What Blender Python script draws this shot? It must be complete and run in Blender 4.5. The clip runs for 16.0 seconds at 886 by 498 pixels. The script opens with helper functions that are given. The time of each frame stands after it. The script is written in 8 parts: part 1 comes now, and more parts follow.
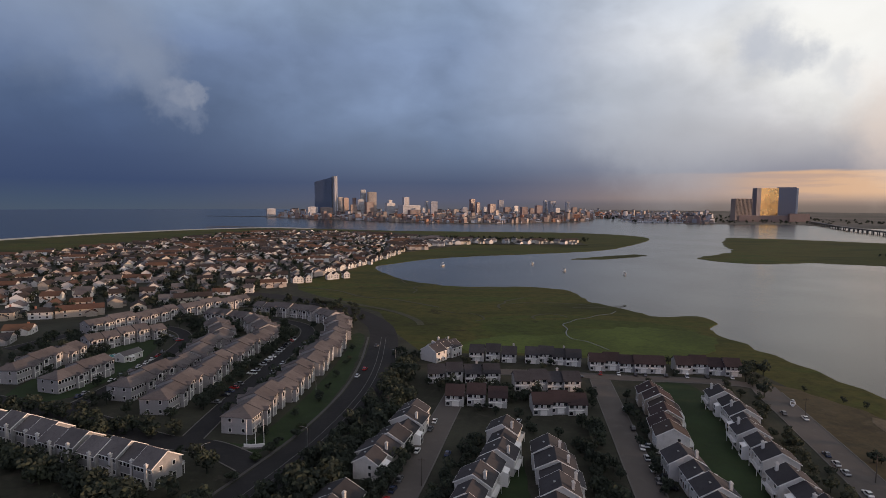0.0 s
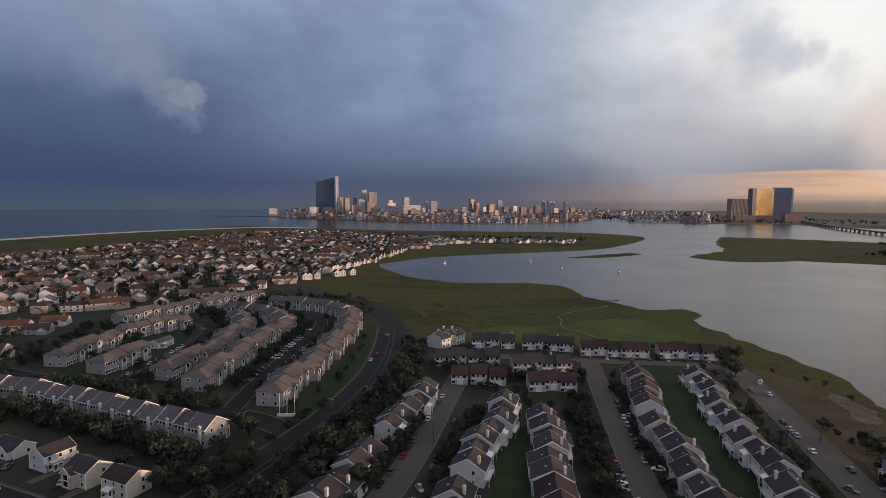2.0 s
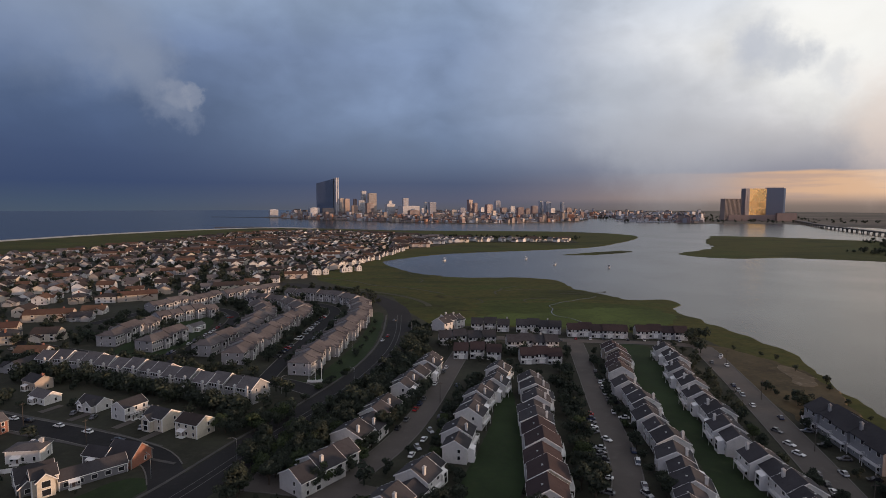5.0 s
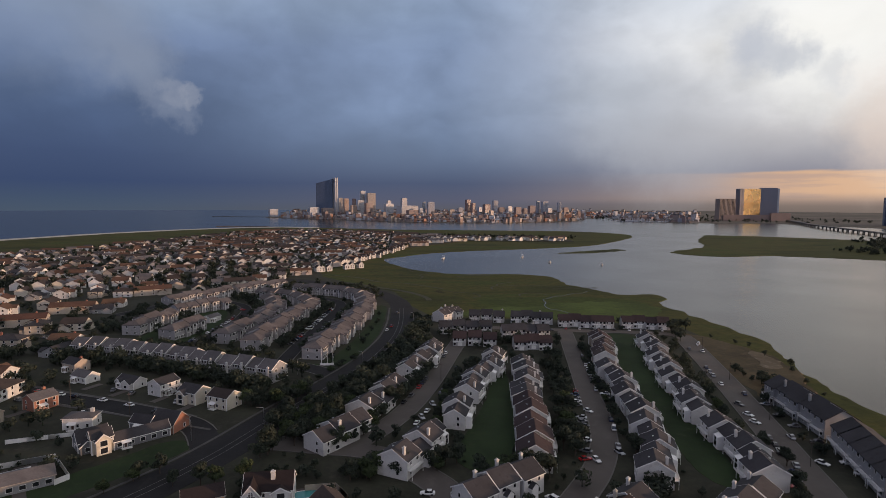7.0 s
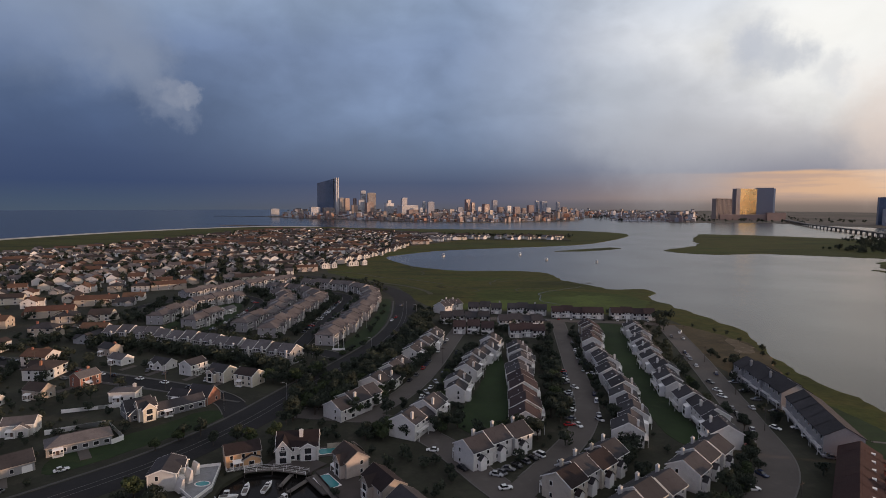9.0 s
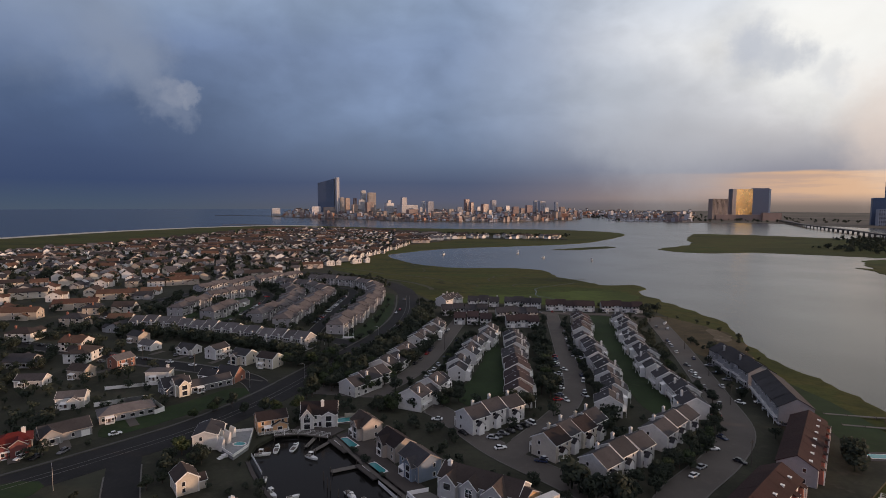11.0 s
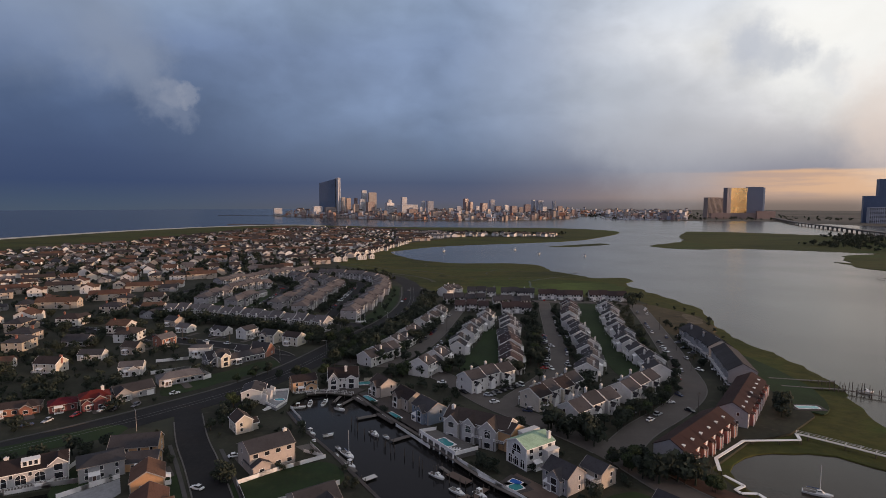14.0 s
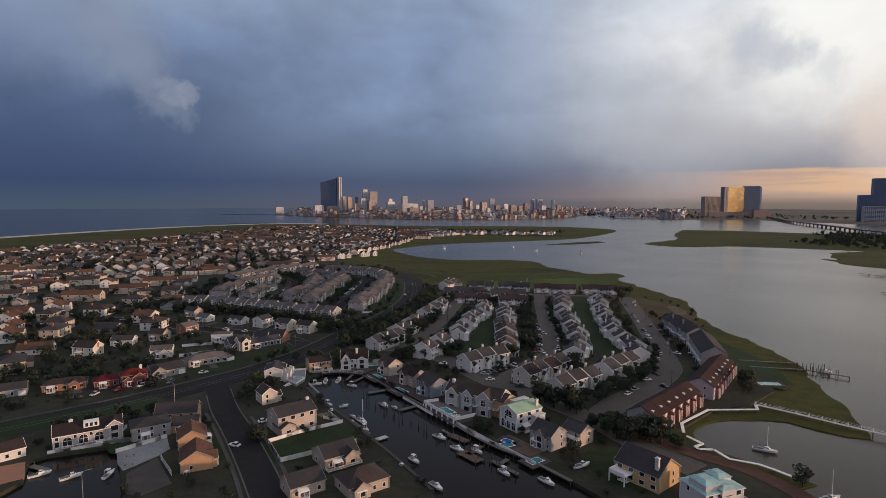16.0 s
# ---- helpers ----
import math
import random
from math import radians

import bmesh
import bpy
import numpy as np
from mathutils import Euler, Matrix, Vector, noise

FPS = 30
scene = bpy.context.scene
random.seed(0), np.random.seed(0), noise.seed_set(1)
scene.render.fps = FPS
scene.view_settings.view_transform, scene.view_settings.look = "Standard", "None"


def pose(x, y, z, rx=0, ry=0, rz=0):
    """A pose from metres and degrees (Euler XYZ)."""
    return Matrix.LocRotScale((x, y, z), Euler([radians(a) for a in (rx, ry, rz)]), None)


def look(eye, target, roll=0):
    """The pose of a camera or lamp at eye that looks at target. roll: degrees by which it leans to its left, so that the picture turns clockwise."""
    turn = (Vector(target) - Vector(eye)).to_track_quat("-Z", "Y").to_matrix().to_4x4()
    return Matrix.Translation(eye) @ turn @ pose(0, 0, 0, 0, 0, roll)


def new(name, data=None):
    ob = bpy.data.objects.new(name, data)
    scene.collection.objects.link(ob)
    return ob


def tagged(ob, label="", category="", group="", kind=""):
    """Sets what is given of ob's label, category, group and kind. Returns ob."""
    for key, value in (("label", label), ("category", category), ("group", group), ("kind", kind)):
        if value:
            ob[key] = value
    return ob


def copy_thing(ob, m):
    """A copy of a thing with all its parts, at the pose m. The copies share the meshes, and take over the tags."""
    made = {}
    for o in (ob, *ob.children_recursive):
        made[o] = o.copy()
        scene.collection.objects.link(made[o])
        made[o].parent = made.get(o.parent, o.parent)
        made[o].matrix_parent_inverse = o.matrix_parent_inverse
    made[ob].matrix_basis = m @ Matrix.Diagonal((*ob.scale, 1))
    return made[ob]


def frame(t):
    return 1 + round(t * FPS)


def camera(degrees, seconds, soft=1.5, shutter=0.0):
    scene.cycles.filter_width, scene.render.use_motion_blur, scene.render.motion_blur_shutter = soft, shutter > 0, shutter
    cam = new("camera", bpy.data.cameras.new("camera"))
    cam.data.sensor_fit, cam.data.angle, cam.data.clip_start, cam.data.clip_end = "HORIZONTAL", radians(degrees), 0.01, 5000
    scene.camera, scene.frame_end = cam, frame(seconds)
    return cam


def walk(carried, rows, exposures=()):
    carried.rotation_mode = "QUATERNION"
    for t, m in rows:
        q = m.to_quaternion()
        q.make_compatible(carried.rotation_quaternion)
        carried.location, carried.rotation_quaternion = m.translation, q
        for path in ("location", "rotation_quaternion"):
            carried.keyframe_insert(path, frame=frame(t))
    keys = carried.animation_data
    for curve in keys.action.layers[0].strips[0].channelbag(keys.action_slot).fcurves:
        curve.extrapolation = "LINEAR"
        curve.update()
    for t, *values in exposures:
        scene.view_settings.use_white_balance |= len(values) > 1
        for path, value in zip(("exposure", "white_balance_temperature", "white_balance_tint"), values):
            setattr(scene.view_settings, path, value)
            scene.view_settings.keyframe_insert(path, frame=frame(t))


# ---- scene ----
cam = camera(76.0, 16.0, soft=0.65)
PATH = [
    (0, (1.038, 228.932, 89.581), (0.890, 231.319, 89.370), 0.4),
    (0.5, (0.796, 221.234, 89.743), (0.648, 223.621, 89.532), 0.4),
    (1, (0.466, 213.791, 90.000), (0.319, 216.176, 89.789), 0.4),
    (1.5, (-0.004, 206.179, 90.205), (-0.148, 208.566, 89.994), 0.4),
    (2, (-0.480, 198.233, 90.252), (-0.624, 200.620, 90.041), 0.4),
    (2.5, (-0.594, 190.937, 90.168), (-0.737, 193.324, 89.957), 0.4),
    (3, (-0.728, 183.710, 89.964), (-0.870, 186.097, 89.755), 0.4),
    (3.5, (-0.754, 176.418, 89.894), (-0.894, 178.805, 89.686), 0.4),
    (4, (-0.766, 169.390, 89.732), (-0.905, 171.776, 89.524), 0.3),
    (6.5, (-0.373, 134.054, 89.525), (-0.504, 136.441, 89.318), 0.3),
    (7, (-0.312, 127.106, 89.536), (-0.440, 129.493, 89.328), 0.3),
    (7.5, (-0.203, 120.144, 89.506), (-0.331, 122.532, 89.299), 0.3),
    (8, (0.005, 113.047, 89.449), (-0.121, 115.435, 89.242), 0.3),
    (8.5, (-0.017, 105.733, 89.336), (-0.143, 108.121, 89.129), 0.3),
    (9, (0.092, 98.370, 89.275), (-0.034, 100.757, 89.066), 0.3),
    (11.5, (-0.184, 63.110, 89.334), (-0.305, 65.497, 89.124), 0.4),
    (12, (-0.184, 55.837, 89.293), (-0.304, 58.225, 89.082), 0.3),
    (12.5, (-0.130, 48.296, 89.041), (-0.248, 50.684, 88.831), 0.3),
    (13, (0.013, 41.104, 88.883), (-0.106, 43.492, 88.674), 0.2),
    (13.5, (0.116, 34.098, 88.746), (-0.002, 36.486, 88.535), 0.2),
    (14, (0.240, 26.855, 88.662), (0.121, 29.243, 88.451), 0.2),
    (14.5, (0.556, 19.651, 88.595), (0.437, 22.039, 88.384), 0.2),
    (15, (0.796, 12.481, 88.580), (0.677, 14.868, 88.368), 0.2),
    (15.5, (0.821, 5.154, 88.630), (0.702, 7.541, 88.416), 0.2),
    (16, (1.055, -2.152, 88.639), (0.936, 0.235, 88.424), 0.2),
]
walk(cam, [(t, look(eye, target, roll)) for t, eye, target, roll in PATH])

# ---- light ----
def srgb(r, g, b):
    return tuple((v / 255 / 12.92 if v < 10.3 else ((v / 255 + 0.055) / 1.055) ** 2.4) for v in (r, g, b)) + (1.0,)


SUN_ELEVATION, SUN_AZIMUTH = 4.4, 97.0   # degrees; azimuth clockwise from +y


class Nodes:
    """Short calls to build a node tree."""
    def __init__(self, tree):
        self.tree = tree
        tree.nodes.clear()

    def add(self, kind, inputs=(), **settings):
        node = self.tree.nodes.new(kind)
        for key, value in settings.items():
            setattr(node, key, value)
        for key, value in dict(inputs).items():
            self.put(node.inputs[key], value)
        return node

    def put(self, socket, value):
        if isinstance(value, bpy.types.NodeSocket):
            self.tree.links.new(value, socket)
        elif value is not None:
            socket.default_value = value

    def math(self, op, a, b=0.0, c=0.0, clamp=False):
        return self.add("ShaderNodeMath", {0: a, 1: b, 2: c}, operation=op, use_clamp=clamp).outputs[0]

    def span(self, value, a, b, c=0.0, d=1.0, smooth=True):
        node = self.add("ShaderNodeMapRange", {0: value, 1: a, 2: b, 3: c, 4: d})
        node.interpolation_type = "SMOOTHSTEP" if smooth else "LINEAR"
        return node.outputs[0]

    def mix(self, fac, a, b, blend="MIX"):
        node = self.add("ShaderNodeMix", data_type="RGBA", blend_type=blend)
        self.put(node.inputs[0], fac), self.put(node.inputs[6], a), self.put(node.inputs[7], b)
        return node.outputs[2]

    def ramp(self, fac, stops):
        node = self.add("ShaderNodeValToRGB", {0: fac})
        ramp = node.color_ramp
        while len(ramp.elements) < len(stops):
            ramp.elements.new(0.5)
        for element, (place, colour) in zip(ramp.elements, stops):
            element.position, element.color = place, colour
        return node.outputs[0]

    def noise(self, vector, scale, detail=4.0, rough=0.55, distort=0.0):
        return self.add("ShaderNodeTexNoise", {"Vector": vector, "Scale": scale, "Detail": detail, "Roughness": rough, "Distortion": distort}).outputs[0]

    def combine(self, x, y, z):
        return self.add("ShaderNodeCombineXYZ", {0: x, 1: y, 2: z}).outputs[0]


def make_sky():
    world = bpy.data.worlds.new("sky")
    world.use_nodes = True
    scene.world = world
    n = Nodes(world.node_tree)
    way = n.add("ShaderNodeTexCoord").outputs["Generated"]
    x, y, z = n.add("ShaderNodeSeparateXYZ", {0: way}).outputs
    flat = n.math("SQRT", n.math("ADD", n.math("MULTIPLY", x, x), n.math("MULTIPLY", y, y)))
    side = n.math("DIVIDE", x, n.math("MAXIMUM", flat, 0.001))
    # slow bending of the cloud decks
    bend = n.noise(n.combine(n.math("MULTIPLY", x, 2.2), n.math("MULTIPLY", y, 2.2), n.math("MULTIPLY", z, 6.0)), 1.3, 3.0)
    up = n.math("ADD", z, n.math("MULTIPLY", n.math("SUBTRACT", bend, 0.5), n.span(z, 0.05, 0.2, 0.004, 0.10)))
    deg = lambda d: 0.05 + math.sin(radians(d)) * 2.3
    height = n.math("MULTIPLY_ADD", up, 2.3, 0.05)
    left = n.ramp(height, [(0.0, srgb(74, 88, 106)), (deg(-0.1), srgb(68, 84, 108)), (deg(1.5), srgb(56, 74, 110)), (deg(4), srgb(63, 80, 116)), (deg(8.8), srgb(82, 100, 134)), (deg(14), srgb(112, 130, 165)), (deg(19), srgb(142, 159, 184)), (1.0, srgb(144, 145, 160))])
    centre = n.ramp(height, [(0.0, srgb(92, 92, 100)), (deg(-0.2), srgb(90, 94, 114)), (deg(1.6), srgb(78, 90, 118)), (deg(4.4), srgb(104, 120, 148)), (deg(8.8), srgb(126, 144, 175)), (deg(14), srgb(132, 150, 182)), (deg(19), srgb(142, 160, 188)), (1.0, srgb(151, 151, 166))])
    right = n.ramp(height, [(0.0, srgb(112, 102, 97)), (deg(-0.35), srgb(132, 118, 111)), (deg(0.15), srgb(166, 144, 132)), (deg(2.8), srgb(148, 148, 160)), (deg(6.0), srgb(194, 192, 195)), (deg(9.5), srgb(228, 228, 229)), (deg(13.5), srgb(246, 244, 240)), (deg(19), srgb(226, 230, 236)), (1.0, srgb(192, 194, 198))])
    colour = n.mix(n.span(side, -0.62, -0.08), left, centre)
    colour = n.mix(n.span(side, -0.06, 0.5), colour, right)
    # glowing clear strip under the deck, towards the sun
    streak = n.noise(n.combine(n.math("MULTIPLY", x, 5.0), n.math("MULTIPLY", y, 5.0), n.math("MULTIPLY", z, 60.0)), 1.6, 4.0, 0.55)
    rim = n.math("ADD", z, n.math("MULTIPLY", n.math("SUBTRACT", streak, 0.5), 0.012))
    strip = n.math("MULTIPLY", n.math("MULTIPLY", n.span(z, math.sin(radians(-0.1)), math.sin(radians(0.9))), n.span(rim, math.sin(radians(2.70)), math.sin(radians(2.42)))), n.span(side, 0.22, 0.46, 0.0, 1.0))
    glow = n.mix(n.span(side, 0.25, 0.55), srgb(158, 142, 143), srgb(222, 182, 150))
    glow = n.mix(n.span(streak, 0.42, 0.66, 0.0, 0.45), glow, srgb(168, 150, 150))
    glow = n.mix(n.span(side, 0.54, 0.64, 0.0, 0.8), glow, srgb(252, 208, 160))
    colour = n.mix(strip, colour, glow)
    # cloud texture at two sizes
    wide = n.combine(n.math("MULTIPLY", x, 3.0), n.math("MULTIPLY", y, 3.0), n.math("MULTIPLY", z, 5.0))
    big = n.noise(wide, 1.7, 5.0, 0.46, 0.35)
    fine = n.noise(wide, 5.0, 5.0, 0.5, 0.25)
    texture = n.math("ADD", n.span(big, 0.3, 0.7, 0.0, 0.72), n.span(fine, 0.3, 0.7, 0.0, 0.28))
    strength = n.span(z, 0.03, 0.16, 0.0, 1.0)
    light = n.math("ADD", 1.0, n.math("MULTIPLY", strength, n.math("MULTIPLY", n.math("SUBTRACT", texture, 0.5), n.span(side, -0.3, 0.45, 0.34, 0.42))))
    tone = n.add("ShaderNodeVectorMath", {0: colour}, operation="SCALE")
    n.put(tone.inputs["Scale"], light)
    colour = tone.outputs[0]
    # one towering puff over the sea
    wobble = n.add("ShaderNodeTexNoise", {"Vector": way, "Scale": 24.0, "Detail": 6.0, "Roughness": 0.6}).outputs["Color"]
    moved = n.add("ShaderNodeVectorMath", {0: way, 1: n.add("ShaderNodeVectorMath", {0: wobble, 1: (0.07, 0.07, 0.07)}, operation="MULTIPLY").outputs[0]}, operation="ADD").outputs[0]

    def blob(azimuth, elevation, inner, outer, stretch=1.0):
        a, e = radians(azimuth), radians(elevation)
        middle = Vector((math.sin(a) * math.cos(e), math.cos(a) * math.cos(e), math.sin(e)))
        gap = n.add("ShaderNodeVectorMath", {0: moved, 1: tuple(middle + Vector((0.035,) * 3))}, operation="SUBTRACT").outputs[0]
        gx, gy, gz = n.add("ShaderNodeSeparateXYZ", {0: gap}).outputs
        away = n.math("SQRT", n.math("ADD", n.math("ADD", n.math("MULTIPLY", gx, gx), n.math("MULTIPLY", gy, gy)), n.math("MULTIPLY", n.math("MULTIPLY", gz, gz), stretch)))
        return n.span(away, outer, inner)
    for azimuth, elevation, inner, outer, colour_of, most in (
            (-37.0, 16.0, 0.01, 0.16, srgb(142, 154, 174), 0.45), (-32.0, 13.2, 0.005, 0.095, srgb(142, 152, 172), 0.55), (-30.0, 11.2, 0.005, 0.06, srgb(140, 150, 170), 0.45),
            (-29.3, 8.9, 0.010, 0.042, srgb(134, 144, 166), 0.5), (-27.6, 7.9, 0.012, 0.034, srgb(132, 142, 164), 0.45), (-28.0, 9.4, 0.012, 0.028, srgb(146, 153, 171), 0.45), (-26.6, 9.3, 0.010, 0.022, srgb(152, 158, 174), 0.5),
            (31.0, 13.5, 0.03, 0.16, srgb(255, 254, 250), 0.75), (25.0, 13.0, 0.008, 0.06, srgb(184, 190, 204), 0.75), (28.0, 12.2, 0.008, 0.045, srgb(188, 193, 204), 0.7), (31.0, 10.6, 0.006, 0.04, srgb(204, 206, 212), 0.5), (36.5, 6.0, 0.02, 0.13, srgb(244, 222, 206), 0.55), (20.0, 17.5, 0.01, 0.10, srgb(216, 221, 230), 0.4), (14.0, 9.5, 0.01, 0.14, srgb(188, 196, 209), 0.45), (19.0, 6.0, 0.01, 0.17, srgb(184, 186, 194), 0.5), (4.0, 11.0, 0.01, 0.16, srgb(150, 164, 188), 0.4)):
        colour = n.mix(n.math("MULTIPLY", blob(azimuth, elevation, inner, outer), most), colour, colour_of)
    # broken, brighter and warmer sky on the open side
    open_sky = n.add("ShaderNodeVectorMath", {0: colour, 1: (1.46, 1.38, 1.42)}, operation="MULTIPLY").outputs[0]
    colour = n.mix(n.span(y, 0.1, -0.6), colour, open_sky)
    clear = n.add("ShaderNodeTexSky", sky_type="NISHITA", sun_disc=False, sun_elevation=radians(SUN_ELEVATION), sun_rotation=radians(SUN_AZIMUTH))
    thin = n.add("ShaderNodeVectorMath", {0: clear.outputs[0], 1: (0.06, 0.06, 0.06)}, operation="MULTIPLY").outputs[0]
    colour = n.mix(0.05, colour, thin)
    back = n.add("ShaderNodeBackground", {"Color": colour, "Strength": 1.0})
    out = n.add("ShaderNodeOutputWorld")
    n.tree.links.new(back.outputs[0], out.inputs[0])


make_sky()
sun = new("sun", bpy.data.lights.new("sun", "SUN"))
sun.data.energy, sun.data.angle, sun.data.color = 3.5, radians(1.5), (1.0, 0.62, 0.40)
_a, _e = radians(SUN_AZIMUTH), radians(SUN_ELEVATION)
sun.matrix_world = look((math.sin(_a) * math.cos(_e) * 500, math.cos(_a) * math.cos(_e) * 500, math.sin(_e) * 500), (0, 0, 0))


# ---- materials ----
MATERIALS = {}


def material(name, base, rough=0.8, spread=0.18, grain=3.0, bump=0.0, bump_scale=20.0, metal=0.0, stain=None, lines=None, each=0.0, specular=0.5):
    """A weathered surface: base colour, noise at two sizes, a stain colour, fine relief and, where asked, courses of boards or shingles.
    lines: (axis, size in metres, depth). each: how much one piece differs from the next."""
    m = bpy.data.materials.new(name)
    m.use_nodes = True
    n = Nodes(m.node_tree)
    where = n.add("ShaderNodeTexCoord").outputs["Object"]
    place = n.add("ShaderNodeNewGeometry").outputs["Position"]
    base4 = tuple(base) + (1.0,)
    coarse = n.noise(place, 0.06 * grain, 4.0, 0.6)
    fine = n.noise(place, 0.9 * grain, 5.0, 0.65)
    both = n.math("ADD", n.math("MULTIPLY", coarse, 0.55), n.math("MULTIPLY", fine, 0.45))
    dark = tuple(c * (1 - spread) for c in base) + (1.0,)
    pale = tuple(min(1.0, c * (1 + spread)) for c in base) + (1.0,)
    colour = n.mix(n.span(both, 0.3, 0.7), dark, pale)
    if stain:
        colour = n.mix(n.math("MULTIPLY", n.span(n.noise(place, 0.35 * grain, 6.0, 0.65), 0.52, 0.72), 0.7), colour, tuple(stain) + (1.0,))
    if each:
        own = n.add("ShaderNodeObjectInfo").outputs["Random"]
        tint = n.add("ShaderNodeHueSaturation", {"Hue": n.span(own, 0, 1, 0.49, 0.51, False), "Value": n.span(own, 0, 1, 1 - each, 1 + each, False), "Color": colour})
        colour = tint.outputs[0]
    relief = n.noise(where, bump_scale, 4.0, 0.6)
    if lines:
        axis, size, depth = lines
        parts = n.add("ShaderNodeSeparateXYZ", {0: where}).outputs
        saw = n.math("FRACT", n.math("DIVIDE", parts[axis], size))
        relief = n.math("ADD", n.math("MULTIPLY", saw, depth), n.math("MULTIPLY", relief, 0.3))
        colour = n.mix(n.span(saw, 0.0, 0.16, 0.22, 0.0), colour, (0.03, 0.03, 0.03, 1.0))
    shader = n.add("ShaderNodeBsdfPrincipled", {"Base Color": colour, "Roughness": n.span(fine, 0.3, 0.7, max(0.02, rough - 0.08), min(1.0, rough + 0.08)), "Metallic": metal, "Specular IOR Level": specular})
    if bump:
        n.put(shader.inputs["Normal"], n.add("ShaderNodeBump", {"Height": relief, "Strength": min(1.0, bump), "Distance": 0.05}).outputs[0])
    out = n.add("ShaderNodeOutputMaterial")
    n.tree.links.new(shader.outputs[0], out.inputs[0])
    MATERIALS[name] = m
    return m


def siding(name, base, **more):
    return material(name, base, 0.6, 0.09, 1.2, 0.5, 8.0, stain=tuple(c * 0.72 for c in base), lines=(2, 0.2, 1.0), each=0.06, **more)


def shingles(name, base, **more):
    return material(name, base, 0.9, 0.25, 2.0, 0.6, 6.0, stain=tuple(c * 0.6 for c in base), lines=(2, 0.22, 1.0), each=0.16, specular=0.25, **more)


white_siding = siding("white_siding", (0.58, 0.565, 0.545))
grey_siding = siding("grey_siding", (0.27, 0.27, 0.275))
slate_siding = siding("slate_siding", (0.15, 0.15, 0.16))
taupe_siding = siding("taupe_siding", (0.30, 0.29, 0.295))
tan_siding = siding("tan_siding", (0.40, 0.34, 0.28))
# orange-tan paint, deepened with the low sun's orange on the gables
sun_orange_siding = siding("sun_orange_siding", (0.52, 0.32, 0.165))
cream_siding = siding("cream_siding", (0.54, 0.49, 0.41))
pink_siding = siding("pink_siding", (0.45, 0.385, 0.34))
pale_siding = siding("pale_siding", (0.40, 0.395, 0.39))
blue_siding = siding("blue_siding", (0.20, 0.24, 0.30))
oxblood = siding("oxblood", (0.15, 0.045, 0.04))
red_siding = siding("red_siding", (0.30, 0.115, 0.085))
brick_wall = siding("brick_wall", (0.30, 0.13, 0.085))
dark_roof = shingles("dark_roof", (0.043, 0.041, 0.045))
grey_roof = shingles("grey_roof", (0.115, 0.106, 0.108))
taupe_roof = shingles("taupe_roof", (0.102, 0.09, 0.09))
rust_roof = shingles("rust_roof", (0.10, 0.055, 0.038))
brown_roof = shingles("brown_roof", (0.046, 0.035, 0.032))
maroon_shingle = shingles("maroon_shingle", (0.040, 0.027, 0.028))
maroon_roof = shingles("maroon_roof", (0.024, 0.017, 0.017))
red_roof = shingles("red_roof", (0.032, 0.014, 0.013))
bright_red_roof = shingles("bright_red_roof", (0.10, 0.010, 0.012))
green_roof = shingles("green_roof", (0.26, 0.38, 0.27))
teal_roof = material("teal_roof", (0.27, 0.43, 0.42), 0.5, 0.3, 2.6, 0.2, stain=(0.52, 0.57, 0.54))
trim_tan = material("trim_tan", (0.30, 0.27, 0.245), 0.6, 0.12, 2.0)
trim_white = material("trim_white", (0.74, 0.73, 0.71), 0.5, 0.08, 2.0)
concrete = material("concrete", (0.105, 0.098, 0.09), 0.85, 0.25, 1.5, 0.3, stain=(0.15, 0.14, 0.13))
pale_paving = material("pale_paving", (0.23, 0.235, 0.24), 0.85, 0.3, 1.2, 0.3, stain=(0.15, 0.155, 0.16))
worn_walk = material("worn_walk", (0.062, 0.058, 0.054), 0.9, 0.3, 1.5, 0.3, stain=(0.04, 0.042, 0.034))
asphalt = material("asphalt", (0.021, 0.0205, 0.021), 0.9, 0.25, 0.8, 0.3, 6.0, stain=(0.029, 0.028, 0.027), specular=0.2)
pale_asphalt = material("pale_asphalt", (0.080, 0.069, 0.061), 0.9, 0.22, 0.8, 0.3, 6.0, stain=(0.10, 0.088, 0.077))
paint_line = material("paint_line", (0.11, 0.107, 0.102), 0.7, 0.3, 3.0)
soil = material("soil", (0.034, 0.035, 0.024), 0.95, 0.45, 0.6, 0.4, 2.0, stain=(0.06, 0.052, 0.041), specular=0.2)
lawn = material("lawn", (0.022, 0.037, 0.014), 0.95, 0.35, 0.7, 0.4, 4.0, stain=(0.033, 0.044, 0.018), specular=0.2)
